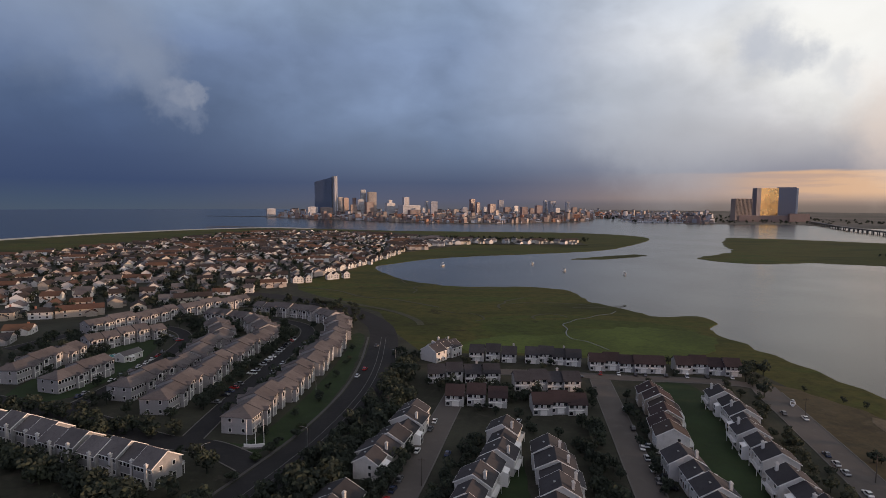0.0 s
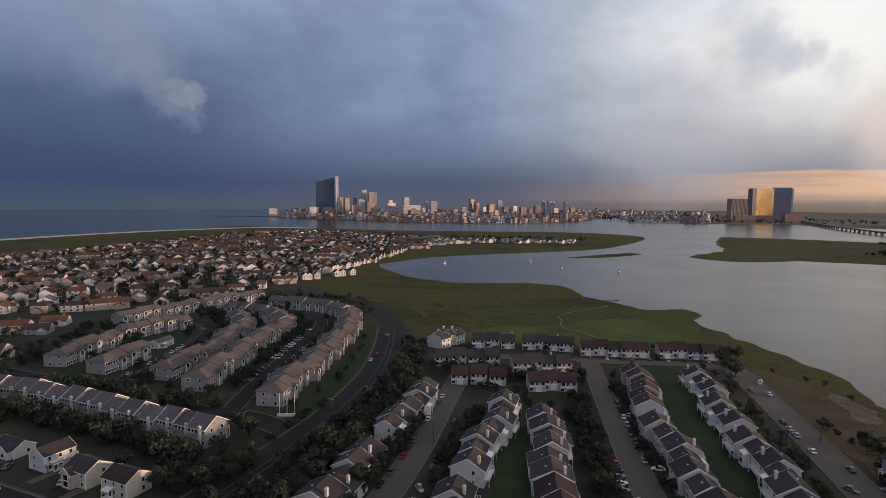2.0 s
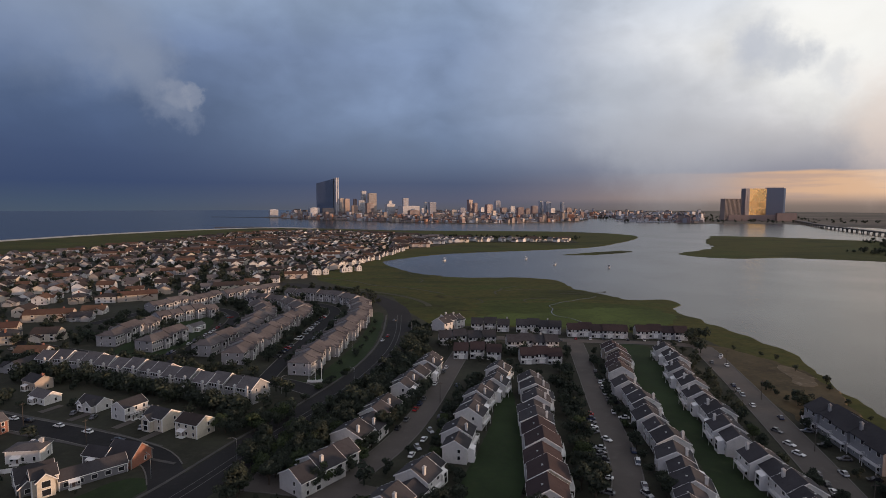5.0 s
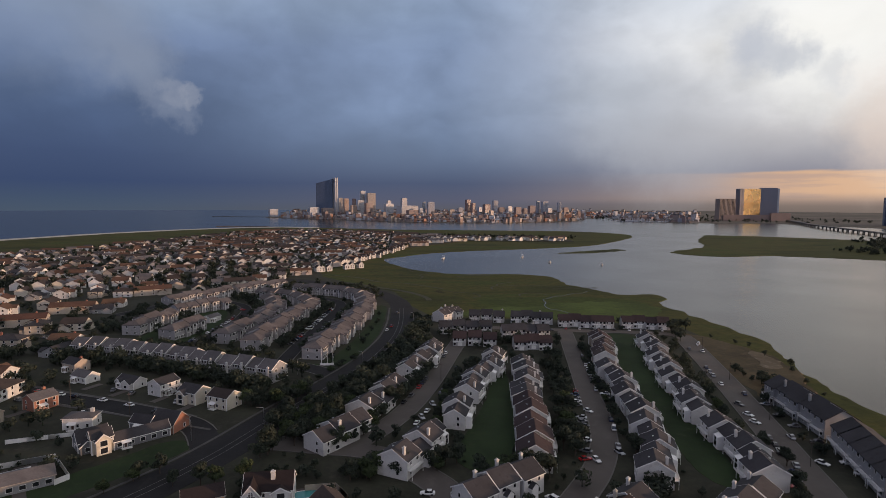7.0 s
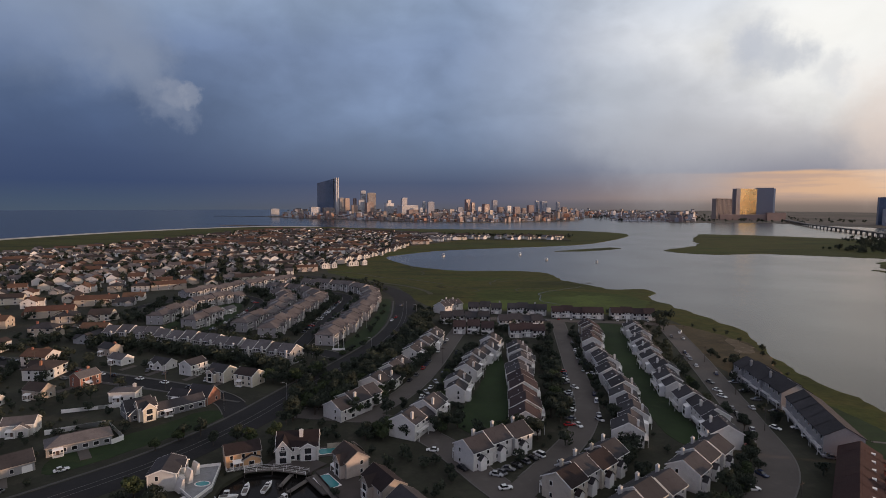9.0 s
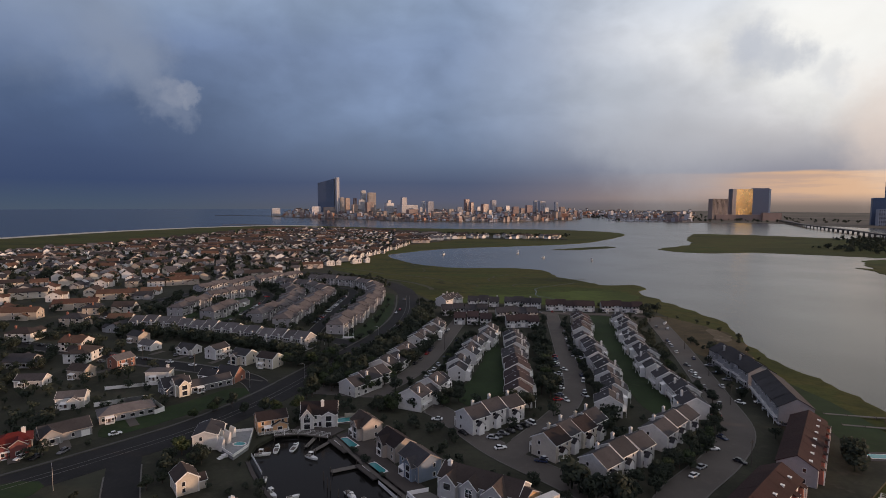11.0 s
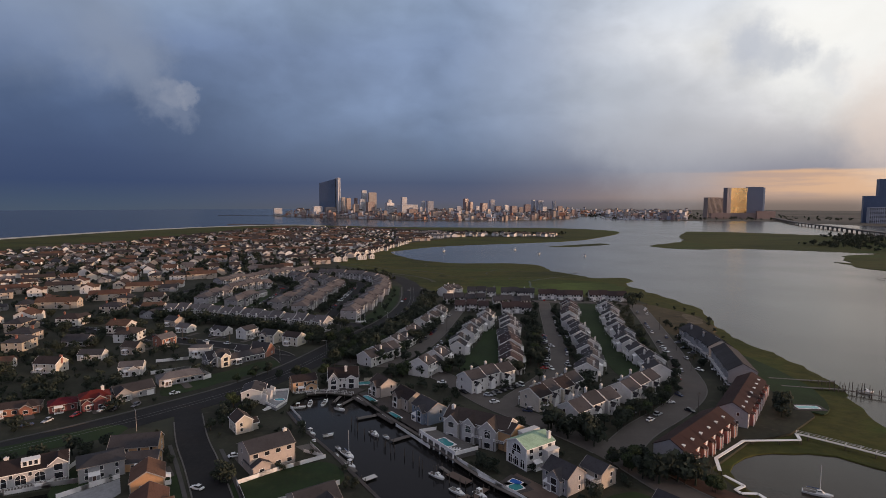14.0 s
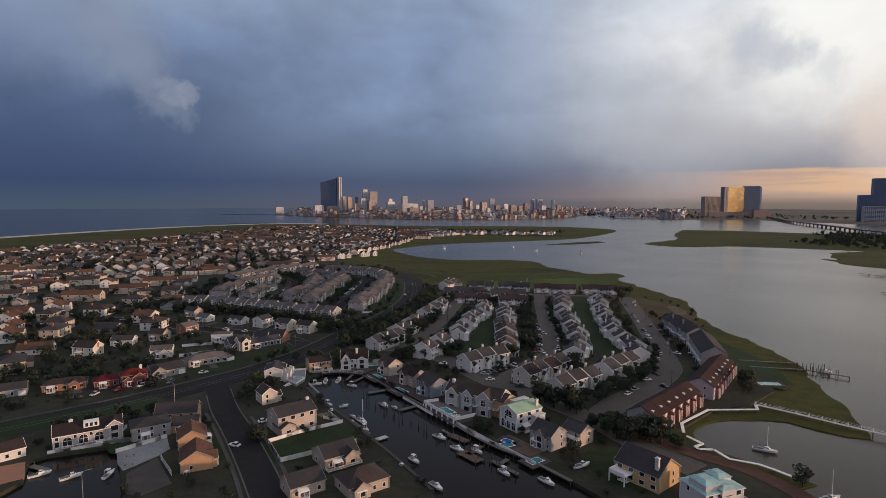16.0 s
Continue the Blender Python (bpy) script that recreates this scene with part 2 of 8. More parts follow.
def marsh_grass(name):
    """Salt marsh: bright green, olive and brown stands of grass in long drifts, with dark wet ground between."""
    m = bpy.data.materials.new(name)
    m.use_nodes = True
    n = Nodes(m.node_tree)
    place = n.add("ShaderNodeNewGeometry").outputs["Position"]
    x, y, z = n.add("ShaderNodeSeparateXYZ", {0: place}).outputs
    drift = n.combine(n.math("MULTIPLY", x, 0.45), y, z)
    stands = n.noise(drift, 0.013, 5.0, 0.62, 0.8)
    tufts = n.noise(place, 0.16, 4.0, 0.7)
    colour = n.ramp(stands, [(0.30, (0.030, 0.033, 0.013, 1)), (0.43, (0.052, 0.058, 0.016, 1)), (0.52, (0.075, 0.070, 0.020, 1)), (0.60, (0.056, 0.074, 0.018, 1)), (0.72, (0.040, 0.052, 0.015, 1))])
    colour = n.mix(n.span(tufts, 0.35, 0.7, 0.0, 0.55), colour, (0.026, 0.030, 0.012, 1))
    wet = n.noise(drift, 0.034, 6.0, 0.7, 1.6)
    colour = n.mix(n.span(wet, 0.60, 0.68, 0.0, 0.75), colour, (0.020, 0.020, 0.012, 1))
    shader = n.add("ShaderNodeBsdfPrincipled", {"Base Color": colour, "Roughness": 0.95, "Specular IOR Level": 0.12, "Normal": n.add("ShaderNodeBump", {"Height": tufts, "Strength": 0.6, "Distance": 0.5}).outputs[0]})
    out = n.add("ShaderNodeOutputMaterial")
    n.tree.links.new(shader.outputs[0], out.inputs[0])
    return m


marsh = marsh_grass("marsh")
marsh_dark = material("marsh_dark", (0.036, 0.036, 0.016), 0.8, 0.4, 0.5, 0.4, 1.0, specular=0.3)
marsh_bright = material("marsh_bright", (0.06, 0.082, 0.02), 0.95, 0.4, 0.4, 0.5, 1.0, stain=(0.038, 0.055, 0.015), specular=0.15)
dune = material("dune", (0.045, 0.062, 0.028), 0.95, 0.4, 0.2, 0.4, 1.0, stain=(0.07, 0.08, 0.04), specular=0.15)
dirt = material("dirt", (0.12, 0.095, 0.062), 0.95, 0.35, 0.5, 0.4, 2.0, stain=(0.26, 0.22, 0.17), specular=0.2)
red_earth = material("red_earth", (0.085, 0.045, 0.032), 0.95, 0.4, 0.7, 0.4, 2.0, stain=(0.05, 0.038, 0.028), specular=0.2)
# grey-brown far shore, lightened so that the colour holds some haze
flats = material("flats", (0.13, 0.115, 0.095), 0.95, 0.4, 0.03, 0.2, 1.0, stain=(0.085, 0.08, 0.065), specular=0.1)
scrub = material("scrub", (0.066, 0.052, 0.028), 0.95, 0.45, 0.5, 0.4, 2.0, stain=(0.10, 0.08, 0.05), specular=0.2)
sand = material("sand", (0.42, 0.39, 0.34), 0.9, 0.15, 0.3)
mud = material("mud", (0.10, 0.09, 0.07), 0.7, 0.3, 0.3)
deck_wood = material("deck_wood", (0.12, 0.105, 0.092), 0.8, 0.25, 3.0, 0.4, lines=(0, 0.15, 0.6), each=0.1)
brown_deck = material("brown_deck", (0.105, 0.07, 0.052), 0.75, 0.25, 3.0, 0.4, lines=(0, 0.15, 0.6))
dark_deck = material("dark_deck", (0.055, 0.045, 0.04), 0.8, 0.3, 3.0, 0.4, lines=(0, 0.15, 0.6), each=0.1)
pile_wood = material("pile_wood", (0.06, 0.05, 0.042), 0.9, 0.3, 3.0, 0.4)
bark = material("bark", (0.06, 0.045, 0.033), 0.95, 0.3, 4.0, 0.6)


def leafy(name, base):
    """Leaves: dull green with darker and paler sprays; a third of the light passes through them."""
    m = bpy.data.materials.new(name)
    m.use_nodes = True
    n = Nodes(m.node_tree)
    place = n.add("ShaderNodeNewGeometry").outputs["Position"]
    own = n.add("ShaderNodeNewGeometry").outputs["Random Per Island"]
    crown = n.noise(place, 0.11, 3.0, 0.6)
    spray = n.noise(place, 1.6, 3.0, 0.6)
    tone = n.math("ADD", n.math("MULTIPLY", crown, 0.5), n.math("ADD", n.math("MULTIPLY", spray, 0.3), n.math("MULTIPLY", own, 0.2)))
    colour = n.ramp(tone, [(0.34, tuple(c * 0.6 for c in base) + (1,)), (0.5, tuple(base) + (1,)), (0.66, (base[0] * 1.6, base[1] * 1.5, base[2] * 1.2, 1))])
    front = n.add("ShaderNodeBsdfPrincipled", {"Base Color": colour, "Roughness": 0.85, "Specular IOR Level": 0.15})
    through_leaf = n.add("ShaderNodeBsdfTranslucent", {"Color": colour})
    both = n.add("ShaderNodeMixShader", {0: 0.36, 1: front.outputs[0], 2: through_leaf.outputs[0]})
    out = n.add("ShaderNodeOutputMaterial")
    n.tree.links.new(both.outputs[0], out.inputs[0])
    return m


leaf_dark = leafy("leaf_dark", (0.047, 0.058, 0.046))
leaf_green = leafy("leaf_green", (0.060, 0.080, 0.044))
gelcoat = material("gelcoat", (0.72, 0.72, 0.70), 0.25, 0.06, 2.0)
canvas_blue = material("canvas_blue", (0.04, 0.07, 0.16), 0.8, 0.2, 2.0)
rubber = material("rubber", (0.02, 0.02, 0.02), 0.8, 0.2, 3.0)
steel = material("steel", (0.45, 0.45, 0.45), 0.4, 0.1, 2.0, metal=0.9)
dark_brick = material("dark_brick", (0.09, 0.055, 0.045), 0.85, 0.25, 2.0)
pool_water = material("pool_water", (0.045, 0.24, 0.25), 0.06, 0.12, 2.0, 0.2, 3.0)
pool_blue = material("pool_blue", (0.03, 0.12, 0.42), 0.08, 0.12, 2.0, 0.2, 3.0)
slate_cover = material("slate_cover", (0.05, 0.08, 0.11), 0.5, 0.2, 2.0)
car_paints = [material("car_paint_" + w, c, 0.25, 0.04, 1.0) for w, c in (("white", (0.7, 0.7, 0.69)), ("silver", (0.38, 0.39, 0.4)), ("black", (0.015, 0.015, 0.018)), ("navy", (0.02, 0.03, 0.07)), ("red", (0.3, 0.02, 0.02)), ("grey", (0.12, 0.12, 0.125)))]
CAR_WORDS = ("white", "silver", "black", "dark blue", "red", "grey")


def glassy(name, base, rough, specular=0.8):
    m = bpy.data.materials.new(name)
    m.use_nodes = True
    n = Nodes(m.node_tree)
    place = n.add("ShaderNodeNewGeometry").outputs["Position"]
    wave = n.noise(place, 0.35, 2.0)
    shader = n.add("ShaderNodeBsdfPrincipled", {"Base Color": n.mix(wave, tuple(c * 0.6 for c in base) + (1.0,), tuple(c * 1.4 for c in base) + (1.0,)), "Roughness": rough, "Specular IOR Level": specular})
    out = n.add("ShaderNodeOutputMaterial")
    n.tree.links.new(shader.outputs[0], out.inputs[0])
    return m


window_glass = glassy("window_glass", (0.02, 0.022, 0.026), 0.08)
tower_glass = glassy("tower_glass", (0.085, 0.115, 0.185), 0.45, 0.4)


def mirror_glass(name, base, rough):
    m = bpy.data.materials.new(name)
    m.use_nodes = True
    n = Nodes(m.node_tree)
    place = n.add("ShaderNodeNewGeometry").outputs["Position"]
    shader = n.add("ShaderNodeBsdfPrincipled", {"Base Color": tuple(base) + (1.0,), "Metallic": 1.0, "Roughness": n.span(n.noise(place, 0.02, 3.0), 0.3, 0.7, rough, rough + 0.12)})
    out = n.add("ShaderNodeOutputMaterial")
    n.tree.links.new(shader.outputs[0], out.inputs[0])
    return m


# mirror glass whose gold tint carries the sunset's reflection
sunset_gold_glass = mirror_glass("sunset_gold_glass", (0.90, 0.62, 0.28), 0.2)
board_pale = material("board_pale", (0.52, 0.50, 0.47), 0.75, 0.15, 3.0, 0.3)
# glass of the far towers, paled blue-grey in place of distance haze
city_glass = glassy("city_glass", (0.17, 0.18, 0.21), 0.35)
board_white = material("board_white", (0.78, 0.77, 0.74), 0.6, 0.1, 3.0, 0.2)
slate_glass = mirror_glass("slate_glass", (0.30, 0.27, 0.27), 0.3)


def make_water():
    m = bpy.data.materials.new("bay_water")
    m.use_nodes = True
    n = Nodes(m.node_tree)
    place = n.add("ShaderNodeNewGeometry").outputs["Position"]
    swell = n.noise(place, 0.02, 3.0)
    # muddy bay water turns to blue-green sea water off the beach
    sea = n.span(n.add("ShaderNodeSeparateXYZ", {0: place}).outputs[0], -250.0, -900.0)
    ripple = n.math("ADD", n.noise(place, 0.7, 4.0, 0.6), n.math("MULTIPLY", n.noise(place, 0.12, 3.0), 0.8))
    normal = n.add("ShaderNodeBump", {"Height": ripple, "Strength": 0.04, "Distance": 0.5}).outputs[0]
    shader = n.add("ShaderNodeBsdfPrincipled", {"Base Color": n.mix(sea, n.mix(n.span(swell, 0.3, 0.7), (0.032, 0.024, 0.016, 1), (0.038, 0.029, 0.020, 1)), (0.012, 0.018, 0.027, 1)), "Roughness": n.span(n.noise(place, 0.008, 4.0), 0.3, 0.7, 0.20, 0.24), "IOR": 1.28, "Specular Tint": (1.0, 0.945, 0.885, 1.0), "Normal": normal})
    out = n.add("ShaderNodeOutputMaterial")
    n.tree.links.new(shader.outputs[0], out.inputs[0])
    return m


bay_water = make_water()
canal_water = glassy("canal_water", (0.010, 0.0095, 0.009), 0.14, 0.10)


# ---- mesh helpers ----
class Mesh:
    """Collects faces for one mesh."""
    def __init__(self):
        self.verts, self.faces, self.slots = [], [], []

    def face(self, points, slot=0):
        start = len(self.verts)
        self.verts += [tuple(p) for p in points]
        self.faces.append(tuple(range(start, start + len(points))))
        self.slots.append(slot)
        return self

    def solid(self, points, faces, slot=0):
        start = len(self.verts)
        self.verts += [tuple(p) for p in points]
        self.faces += [tuple(start + i for i in f) for f in faces]
        self.slots += [slot] * len(faces)
        return self

    def box(self, x0, x1, y0, y1, z0, z1, slot=0):
        return self.solid([(x, y, z) for z in (z0, z1) for y in (y0, y1) for x in (x0, x1)], [(0, 2, 3, 1), (4, 5, 7, 6), (0, 1, 5, 4), (2, 6, 7, 3), (0, 4, 6, 2), (1, 3, 7, 5)], slot)

    def prism(self, outline, z0, z1, slot=0, top=None):
        """An outline, counter-clockwise, drawn up from z0 to z1; top: its outline at z1."""
        k, top = len(outline), top or outline
        points = [(x, y, z0) for x, y in outline] + [(x, y, z1) for x, y in top]
        return self.solid(points, [tuple(range(k - 1, -1, -1)), tuple(range(k, 2 * k))] + [(i, (i + 1) % k, k + (i + 1) % k, k + i) for i in range(k)], slot)

    def along(self, outline, x0, x1, slot=0):
        """An outline in y and z drawn along x."""
        k = len(outline)
        points = [(x0, y, z) for y, z in outline] + [(x1, y, z) for y, z in outline]
        return self.solid(points, [tuple(range(k)), tuple(range(2 * k - 1, k - 1, -1))] + [(i, k + i, k + (i + 1) % k, (i + 1) % k) for i in range(k)], slot)

    def tube(self, a, b, r0, r1, sides=8, slot=0):
        a, b = Vector(a), Vector(b)
        axis = (b - a).normalized()
        u = axis.orthogonal().normalized()
        v = axis.cross(u)
        ring = [(math.cos(2 * math.pi * i / sides), math.sin(2 * math.pi * i / sides)) for i in range(sides)]
        points = [a + (u * c + v * s) * r0 for c, s in ring] + [b + (u * c + v * s) * r1 for c, s in ring]
        return self.solid(points, [tuple(range(sides - 1, -1, -1)), tuple(range(sides, 2 * sides))] + [(i, (i + 1) % sides, sides + (i + 1) % sides, sides + i) for i in range(sides)], slot)

    def loft(self, rings, slot=0, caps=True):
        k = len(rings[0])
        points = [p for ring in rings for p in ring]
        faces = [(j * k + i, j * k + (i + 1) % k, (j + 1) * k + (i + 1) % k, (j + 1) * k + i) for j in range(len(rings) - 1) for i in range(k)]
        if caps:
            faces += [tuple(range(k - 1, -1, -1)), tuple(range((len(rings) - 1) * k, len(rings) * k))]
        return self.solid(points, faces, slot)

    def moved(self, m, other):
        """Takes in another mesh, moved by the matrix m."""
        start = len(self.verts)
        self.verts += [tuple(m @ Vector(p)) for p in other.verts]
        self.faces += [tuple(start + i for i in f) for f in other.faces]
        self.slots += other.slots
        return self

    def data(self, name, *mats):
        me = bpy.data.meshes.new(name)
        me.from_pydata(self.verts, [], self.faces)
        for m in mats:
            me.materials.append(m)
        if len(mats) > 1:
            me.polygons.foreach_set("material_index", self.slots)
        me.update()
        return me


def part(name, data, parent, at=None, label=""):
    ob = new(name, data)
    ob.parent = parent
    if at is not None:
        ob.matrix_basis = at
    return tagged(ob, label) if label else ob


def thing(name, label, category, group="", kind="", at=None):
    ob = new(name)
    if at is not None:
        ob.matrix_basis = at
    return tagged(ob, label, category, group, kind)


def curve_points(points, step, closed=False):
    """A smooth line through the points, at about even steps."""
    out, k = [], len(points)
    last = k if closed else k - 1
    for i in range(last):
        p = [Vector(points[j % k] if closed else points[max(0, min(k - 1, j))]) for j in (i - 1, i, i + 1, i + 2)]
        count = max(1, int((p[2] - p[1]).length / step))
        for s in range(count):
            t = s / count
            out.append(0.5 * (2 * p[1] + (p[2] - p[0]) * t + (2 * p[0] - 5 * p[1] + 4 * p[2] - p[3]) * t * t + (3 * p[1] - p[0] - 3 * p[2] + p[3]) * t ** 3))
    if not closed:
        out.append(Vector(points[-1]))
    return out


def ragged(points, amount, size):
    out = []
    for p in points:
        q = Vector((p[0], p[1], 0)) / size
        out.append(Vector((p[0] + amount * noise.fractal(q, 1.0, 2.0, 4), p[1] + amount * noise.fractal(q + Vector((31, 7, 5)), 1.0, 2.0, 4))))
    return out


def sheet(name, outline, z, depth, slope, mat, label, category, kind="structure"):
    """A piece of land: a flat top with sloping sides."""
    bm = bmesh.new()
    top = [bm.verts.new((p[0], p[1], z)) for p in outline]
    face = bm.faces.new(top)
    face.normal_update()
    if face.normal.z < 0:
        face.normal_flip()
        sign = -1
    else:
        sign = 1
    k = len(top)
    low = []
    for i, p in enumerate(outline):
        along = Vector(outline[(i + 1) % k]) - Vector(outline[i - 1])
        out = Vector((along.y, -along.x)).normalized() * slope * sign
        low.append(bm.verts.new((p[0] + out.x, p[1] + out.y, z - depth)))
    for i in range(k):
        j = (i + 1) % k
        bm.faces.new((top[j], top[i], low[i], low[j]) if sign > 0 else (top[i], top[j], low[j], low[i]))
    bmesh.ops.triangulate(bm, faces=[f for f in bm.faces if len(f.verts) > 4])
    me = bpy.data.meshes.new(name)
    bm.to_mesh(me)
    bm.free()
    me.materials.append(mat)
    return tagged(new(name, me), label, category, kind=kind)


def strip(name, points, width, z, mat, label, category, step=6.0, thick=0.12, kind="structure", closed=False):
    """A road or path along a line, with a little thickness."""
    line = curve_points(points, step, closed)
    mesh, k = Mesh(), len(line)
    sides = []
    for i, p in enumerate(line):
        a, b = line[(i - 1) % k if closed else max(0, i - 1)], line[(i + 1) % k if closed else min(k - 1, i + 1)]
        d = (b - a).normalized()
        sides.append(Vector((-d.y, d.x)) * width / 2)
    rings = [[(p.x - s.x, p.y - s.y, z - thick), (p.x - s.x, p.y - s.y, z), (p.x + s.x, p.y + s.y, z), (p.x + s.x, p.y + s.y, z - thick)] for p, s in zip(line, sides)]
    mesh.loft(rings + ([rings[0]] if closed else []), caps=not closed)
    return tagged(new(name, mesh.data(name, mat)), label, category, kind=kind)


# ---- land and water ----
def disc(name, radius, z, mat, label, category):
    bm = bmesh.new()
    bmesh.ops.create_circle(bm, cap_ends=True, radius=radius, segments=96)
    me = bpy.data.meshes.new(name)
    bm.to_mesh(me)
    bm.free()
    me.materials.append(mat)
    ob = tagged(new(name, me), label, category, kind="structure")
    ob.location = (0, 100, z)
    return ob


GROUND = 1.2
disc("ground", 4850, -2.5, mud, "brown mud bed under the bay and the sea", "ground")
disc("water", 4840, 0.0, bay_water, "calm grey bay and sea water with faint ripples", "water")

SHORE = [(-1176, -240), (-1084.8, 689.9), (-1023.6, 1110.4), (-977.4, 1324), (-926.6, 1504.1), (-828.7, 1696.9), (-689.4, 1860.5), (-592.7, 1894.8), (-414.5, 1852), (-232.1, 1798.6), (5.5, 1793.2), (235.7, 1787.8), (373.9, 1700.9), (394.4, 1561.2), (256.1, 1295.8), (147.7, 1200.5), (-40.1, 1097.6), (-119.9, 995.2), (-131.9, 952.6), (-94, 867), (-50.5, 820.3), (-2.9, 802.4), (49.9, 809.2), (92.3, 788.8), (101.9, 727.9), (133, 682.8), (135.4, 669.1), (172.4, 670.8), (177.4, 653.6), (163.2, 626.9), (169.6, 582.8), (177.1, 542), (185.9, 503.4), (179.2, 459), (169.9, 396.2), (175.2, 349.7), (178.1, 313.2), (171, 289.3), (166.3, 262.9), (160.4, 241.3), (149.6, 208.6)]
COVE = [(141, 211), (133.6, 215.8), (128.5, 223), (112.9, 224.3), (99.4, 221.5), (88, 209), (85.6, 197.5), (91, 190.5), (100.5, 182), (109.1, 171)]
INNER = [(74.6, 158.5), (74.4, 219), (98.8, 261.2), (123, 297.2), (115.7, 502.8), (-22.1, 524.9), (-69.2, 559.2), (-103.6, 650.5), (-160.3, 751.1), (-228, 816.4), (-189.5, 1034.9), (-164.4, 1173.6), (-39, 1370.9), (-103.3, 1554.1), (-574.4, 1528.2), (-626.9, 1125), (-678.6, 966.6), (-840, -180)]
sheet("marsh", ragged(curve_points(SHORE + COVE, 5.0), 4.0, 22.0) + [Vector(p) for p in INNER], 0.35, 1.6, 0.8, marsh, "olive green salt marsh along the bay", "marsh")
sheet("beach", ragged(curve_points([(-1188, -240), (-1097.5, 689.6), (-1039.1, 1109.8), (-992.8, 1323.2), (-942.5, 1508), (-840, 1707.4), (-698.6, 1873.6), (-589.8, 1909.7), (-485.3, 1884.1)], 12.0), 4.0, 40.0) + [Vector(p) for p in ((-496.8, 1855.6), (-598, 1871.5), (-685.6, 1840.6), (-811.4, 1685.9), (-905.6, 1500.5), (-954.8, 1325), (-1002.7, 1111.1), (-1063.4, 690.2), (-1149.6, -240))], 0.55, 1.6, 6.0, sand, "pale sand beach beside the sea", "beach")

UPLAND = [(84, 72), (115.2, 72), (106.8, 146.4), (99.2, 168.4), (88.1, 182.9), (81.8, 195), (79.3, 209.4), (101.4, 231.2), (121, 239.8), (140.5, 258), (150, 291.5), (147, 349.6), (149.2, 397.2), (156.1, 456.5), (145.8, 526.4), (73.6, 544.4), (-31.4, 550.3), (-52.4, 594), (-75.4, 662.3), (-121.6, 706.9), (-171.6, 762), (-191.4, 817.2), (-160.2, 895), (-139.7, 1036.6), (-122.2, 1154.2), (-16.8, 1348.2), (216.2, 1356.8), (215.4, 1431.2), (6.1, 1469.8), (-208.7, 1704.5), (-523.4, 1722.8), (-592.9, 1575.6), (-647.6, 1333.3), (-658.6, 1134.1), (-708.4, 1012), (-814.6, 694.6), (-960, -180), (-180, -180)]
CANALS = [(-156, 72), (-140, 133.7), (-136.7, 159), (-145, 172.4), (-142.2, 176.2), (-124.3, 184.8), (-118, 177.5), (-110, 166), (-101.8, 154.3), (-80.3, 115.7), (-60, 90), (-12, 90), (10.6, 115.7), (-11.4, 161.9), (-24.8, 183.6), (-34.4, 196.8), (-50.2, 218.3), (-65.8, 237.4), (-75.4, 251.5), (-76.4, 262.2), (-72.7, 271.8), (-64.2, 274.2), (-51, 271.9), (-35.4, 250.7), (-18.5, 230.5), (-6.4, 213.7), (8.3, 194.6), (20.5, 183.8), (31.6, 170.5), (42.6, 156), (74.8, 115.8)]
sheet("canal_water", [Vector(p) for p in ((-160, 74), (-146, 133.7), (-149, 169.9), (-146, 182.5), (-131.6, 193), (-119, 187.4), (-98.8, 156.3), (-62, 98), (-14, 98), (8, 115.7), (-14.4, 161.9), (-37, 196), (-79, 250), (-80, 265), (-72.7, 276), (-62, 278), (-48, 274), (-6, 216), (11, 197), (23, 186), (46, 158), (78, 117), (78, -150), (-160, -150))], 0.004, 0.002, 0.0, canal_water, "still dark water of the canals", "water")
sheet("upland", [Vector(p) for p in UPLAND + CANALS], GROUND, 3.6, 0.15, soil, "dry ground of the town with worn grass and bare earth", "ground")
sheet("vacant_lot", ragged(curve_points([(132, 386.4), (148.8, 381.6), (160.8, 398.4), (168, 422.4), (170.4, 453.6), (160.8, 482.4), (146.4, 504), (135.6, 508.8), (130.8, 480), (130.8, 432)], 3.0, True), 3.0, 14.0), GROUND + 0.06, 1.2, 1.2, scrub, "scrubby brown vacant lot beside the bay", "vacant lot")
sheet("bare_patch", ragged(curve_points([(157, 430), (166, 434), (169.5, 450), (166, 466), (160, 458), (158.5, 446)], 2.0, True), 3.0, 9.0), GROUND + 0.12, 0.3, 0.8, dirt, "pale bare sand on the vacant lot", "bare ground")
sheet("island", ragged(curve_points([(340.6, 1128.2), (365.3, 1080.1), (406.1, 1059.6), (478.1, 1084), (557, 1059), (668.5, 1006.8), (722.4, 906.6), (850.7, 840.7), (1387, 612.2), (1601.9, 1092.7), (1262.2, 1250.6), (1011.8, 1414.7), (884.3, 1504.1), (741.6, 1600.6), (606.4, 1639.1), (570.7, 1570.7), (508.2, 1433), (465.7, 1294.2), (433.6, 1228.8), (386.4, 1183.9)], 6.0, True), 9.0, 40.0), 0.4, 1.6, 1.0, marsh, "low green salt marsh island in the bay", "island")
sheet("marsh_spit", ragged(curve_points([(522, 868), (519, 825), (517, 780), (560, 742), (760, 690), (1100, 630), (1320, 690), (900, 950), (720, 1010), (650, 985), (600, 960), (560, 900), (535, 850)], 6.0, True), 7.0, 34.0), 0.46, 1.6, 1.0, marsh, "low ragged marsh point of the bay island", "island")
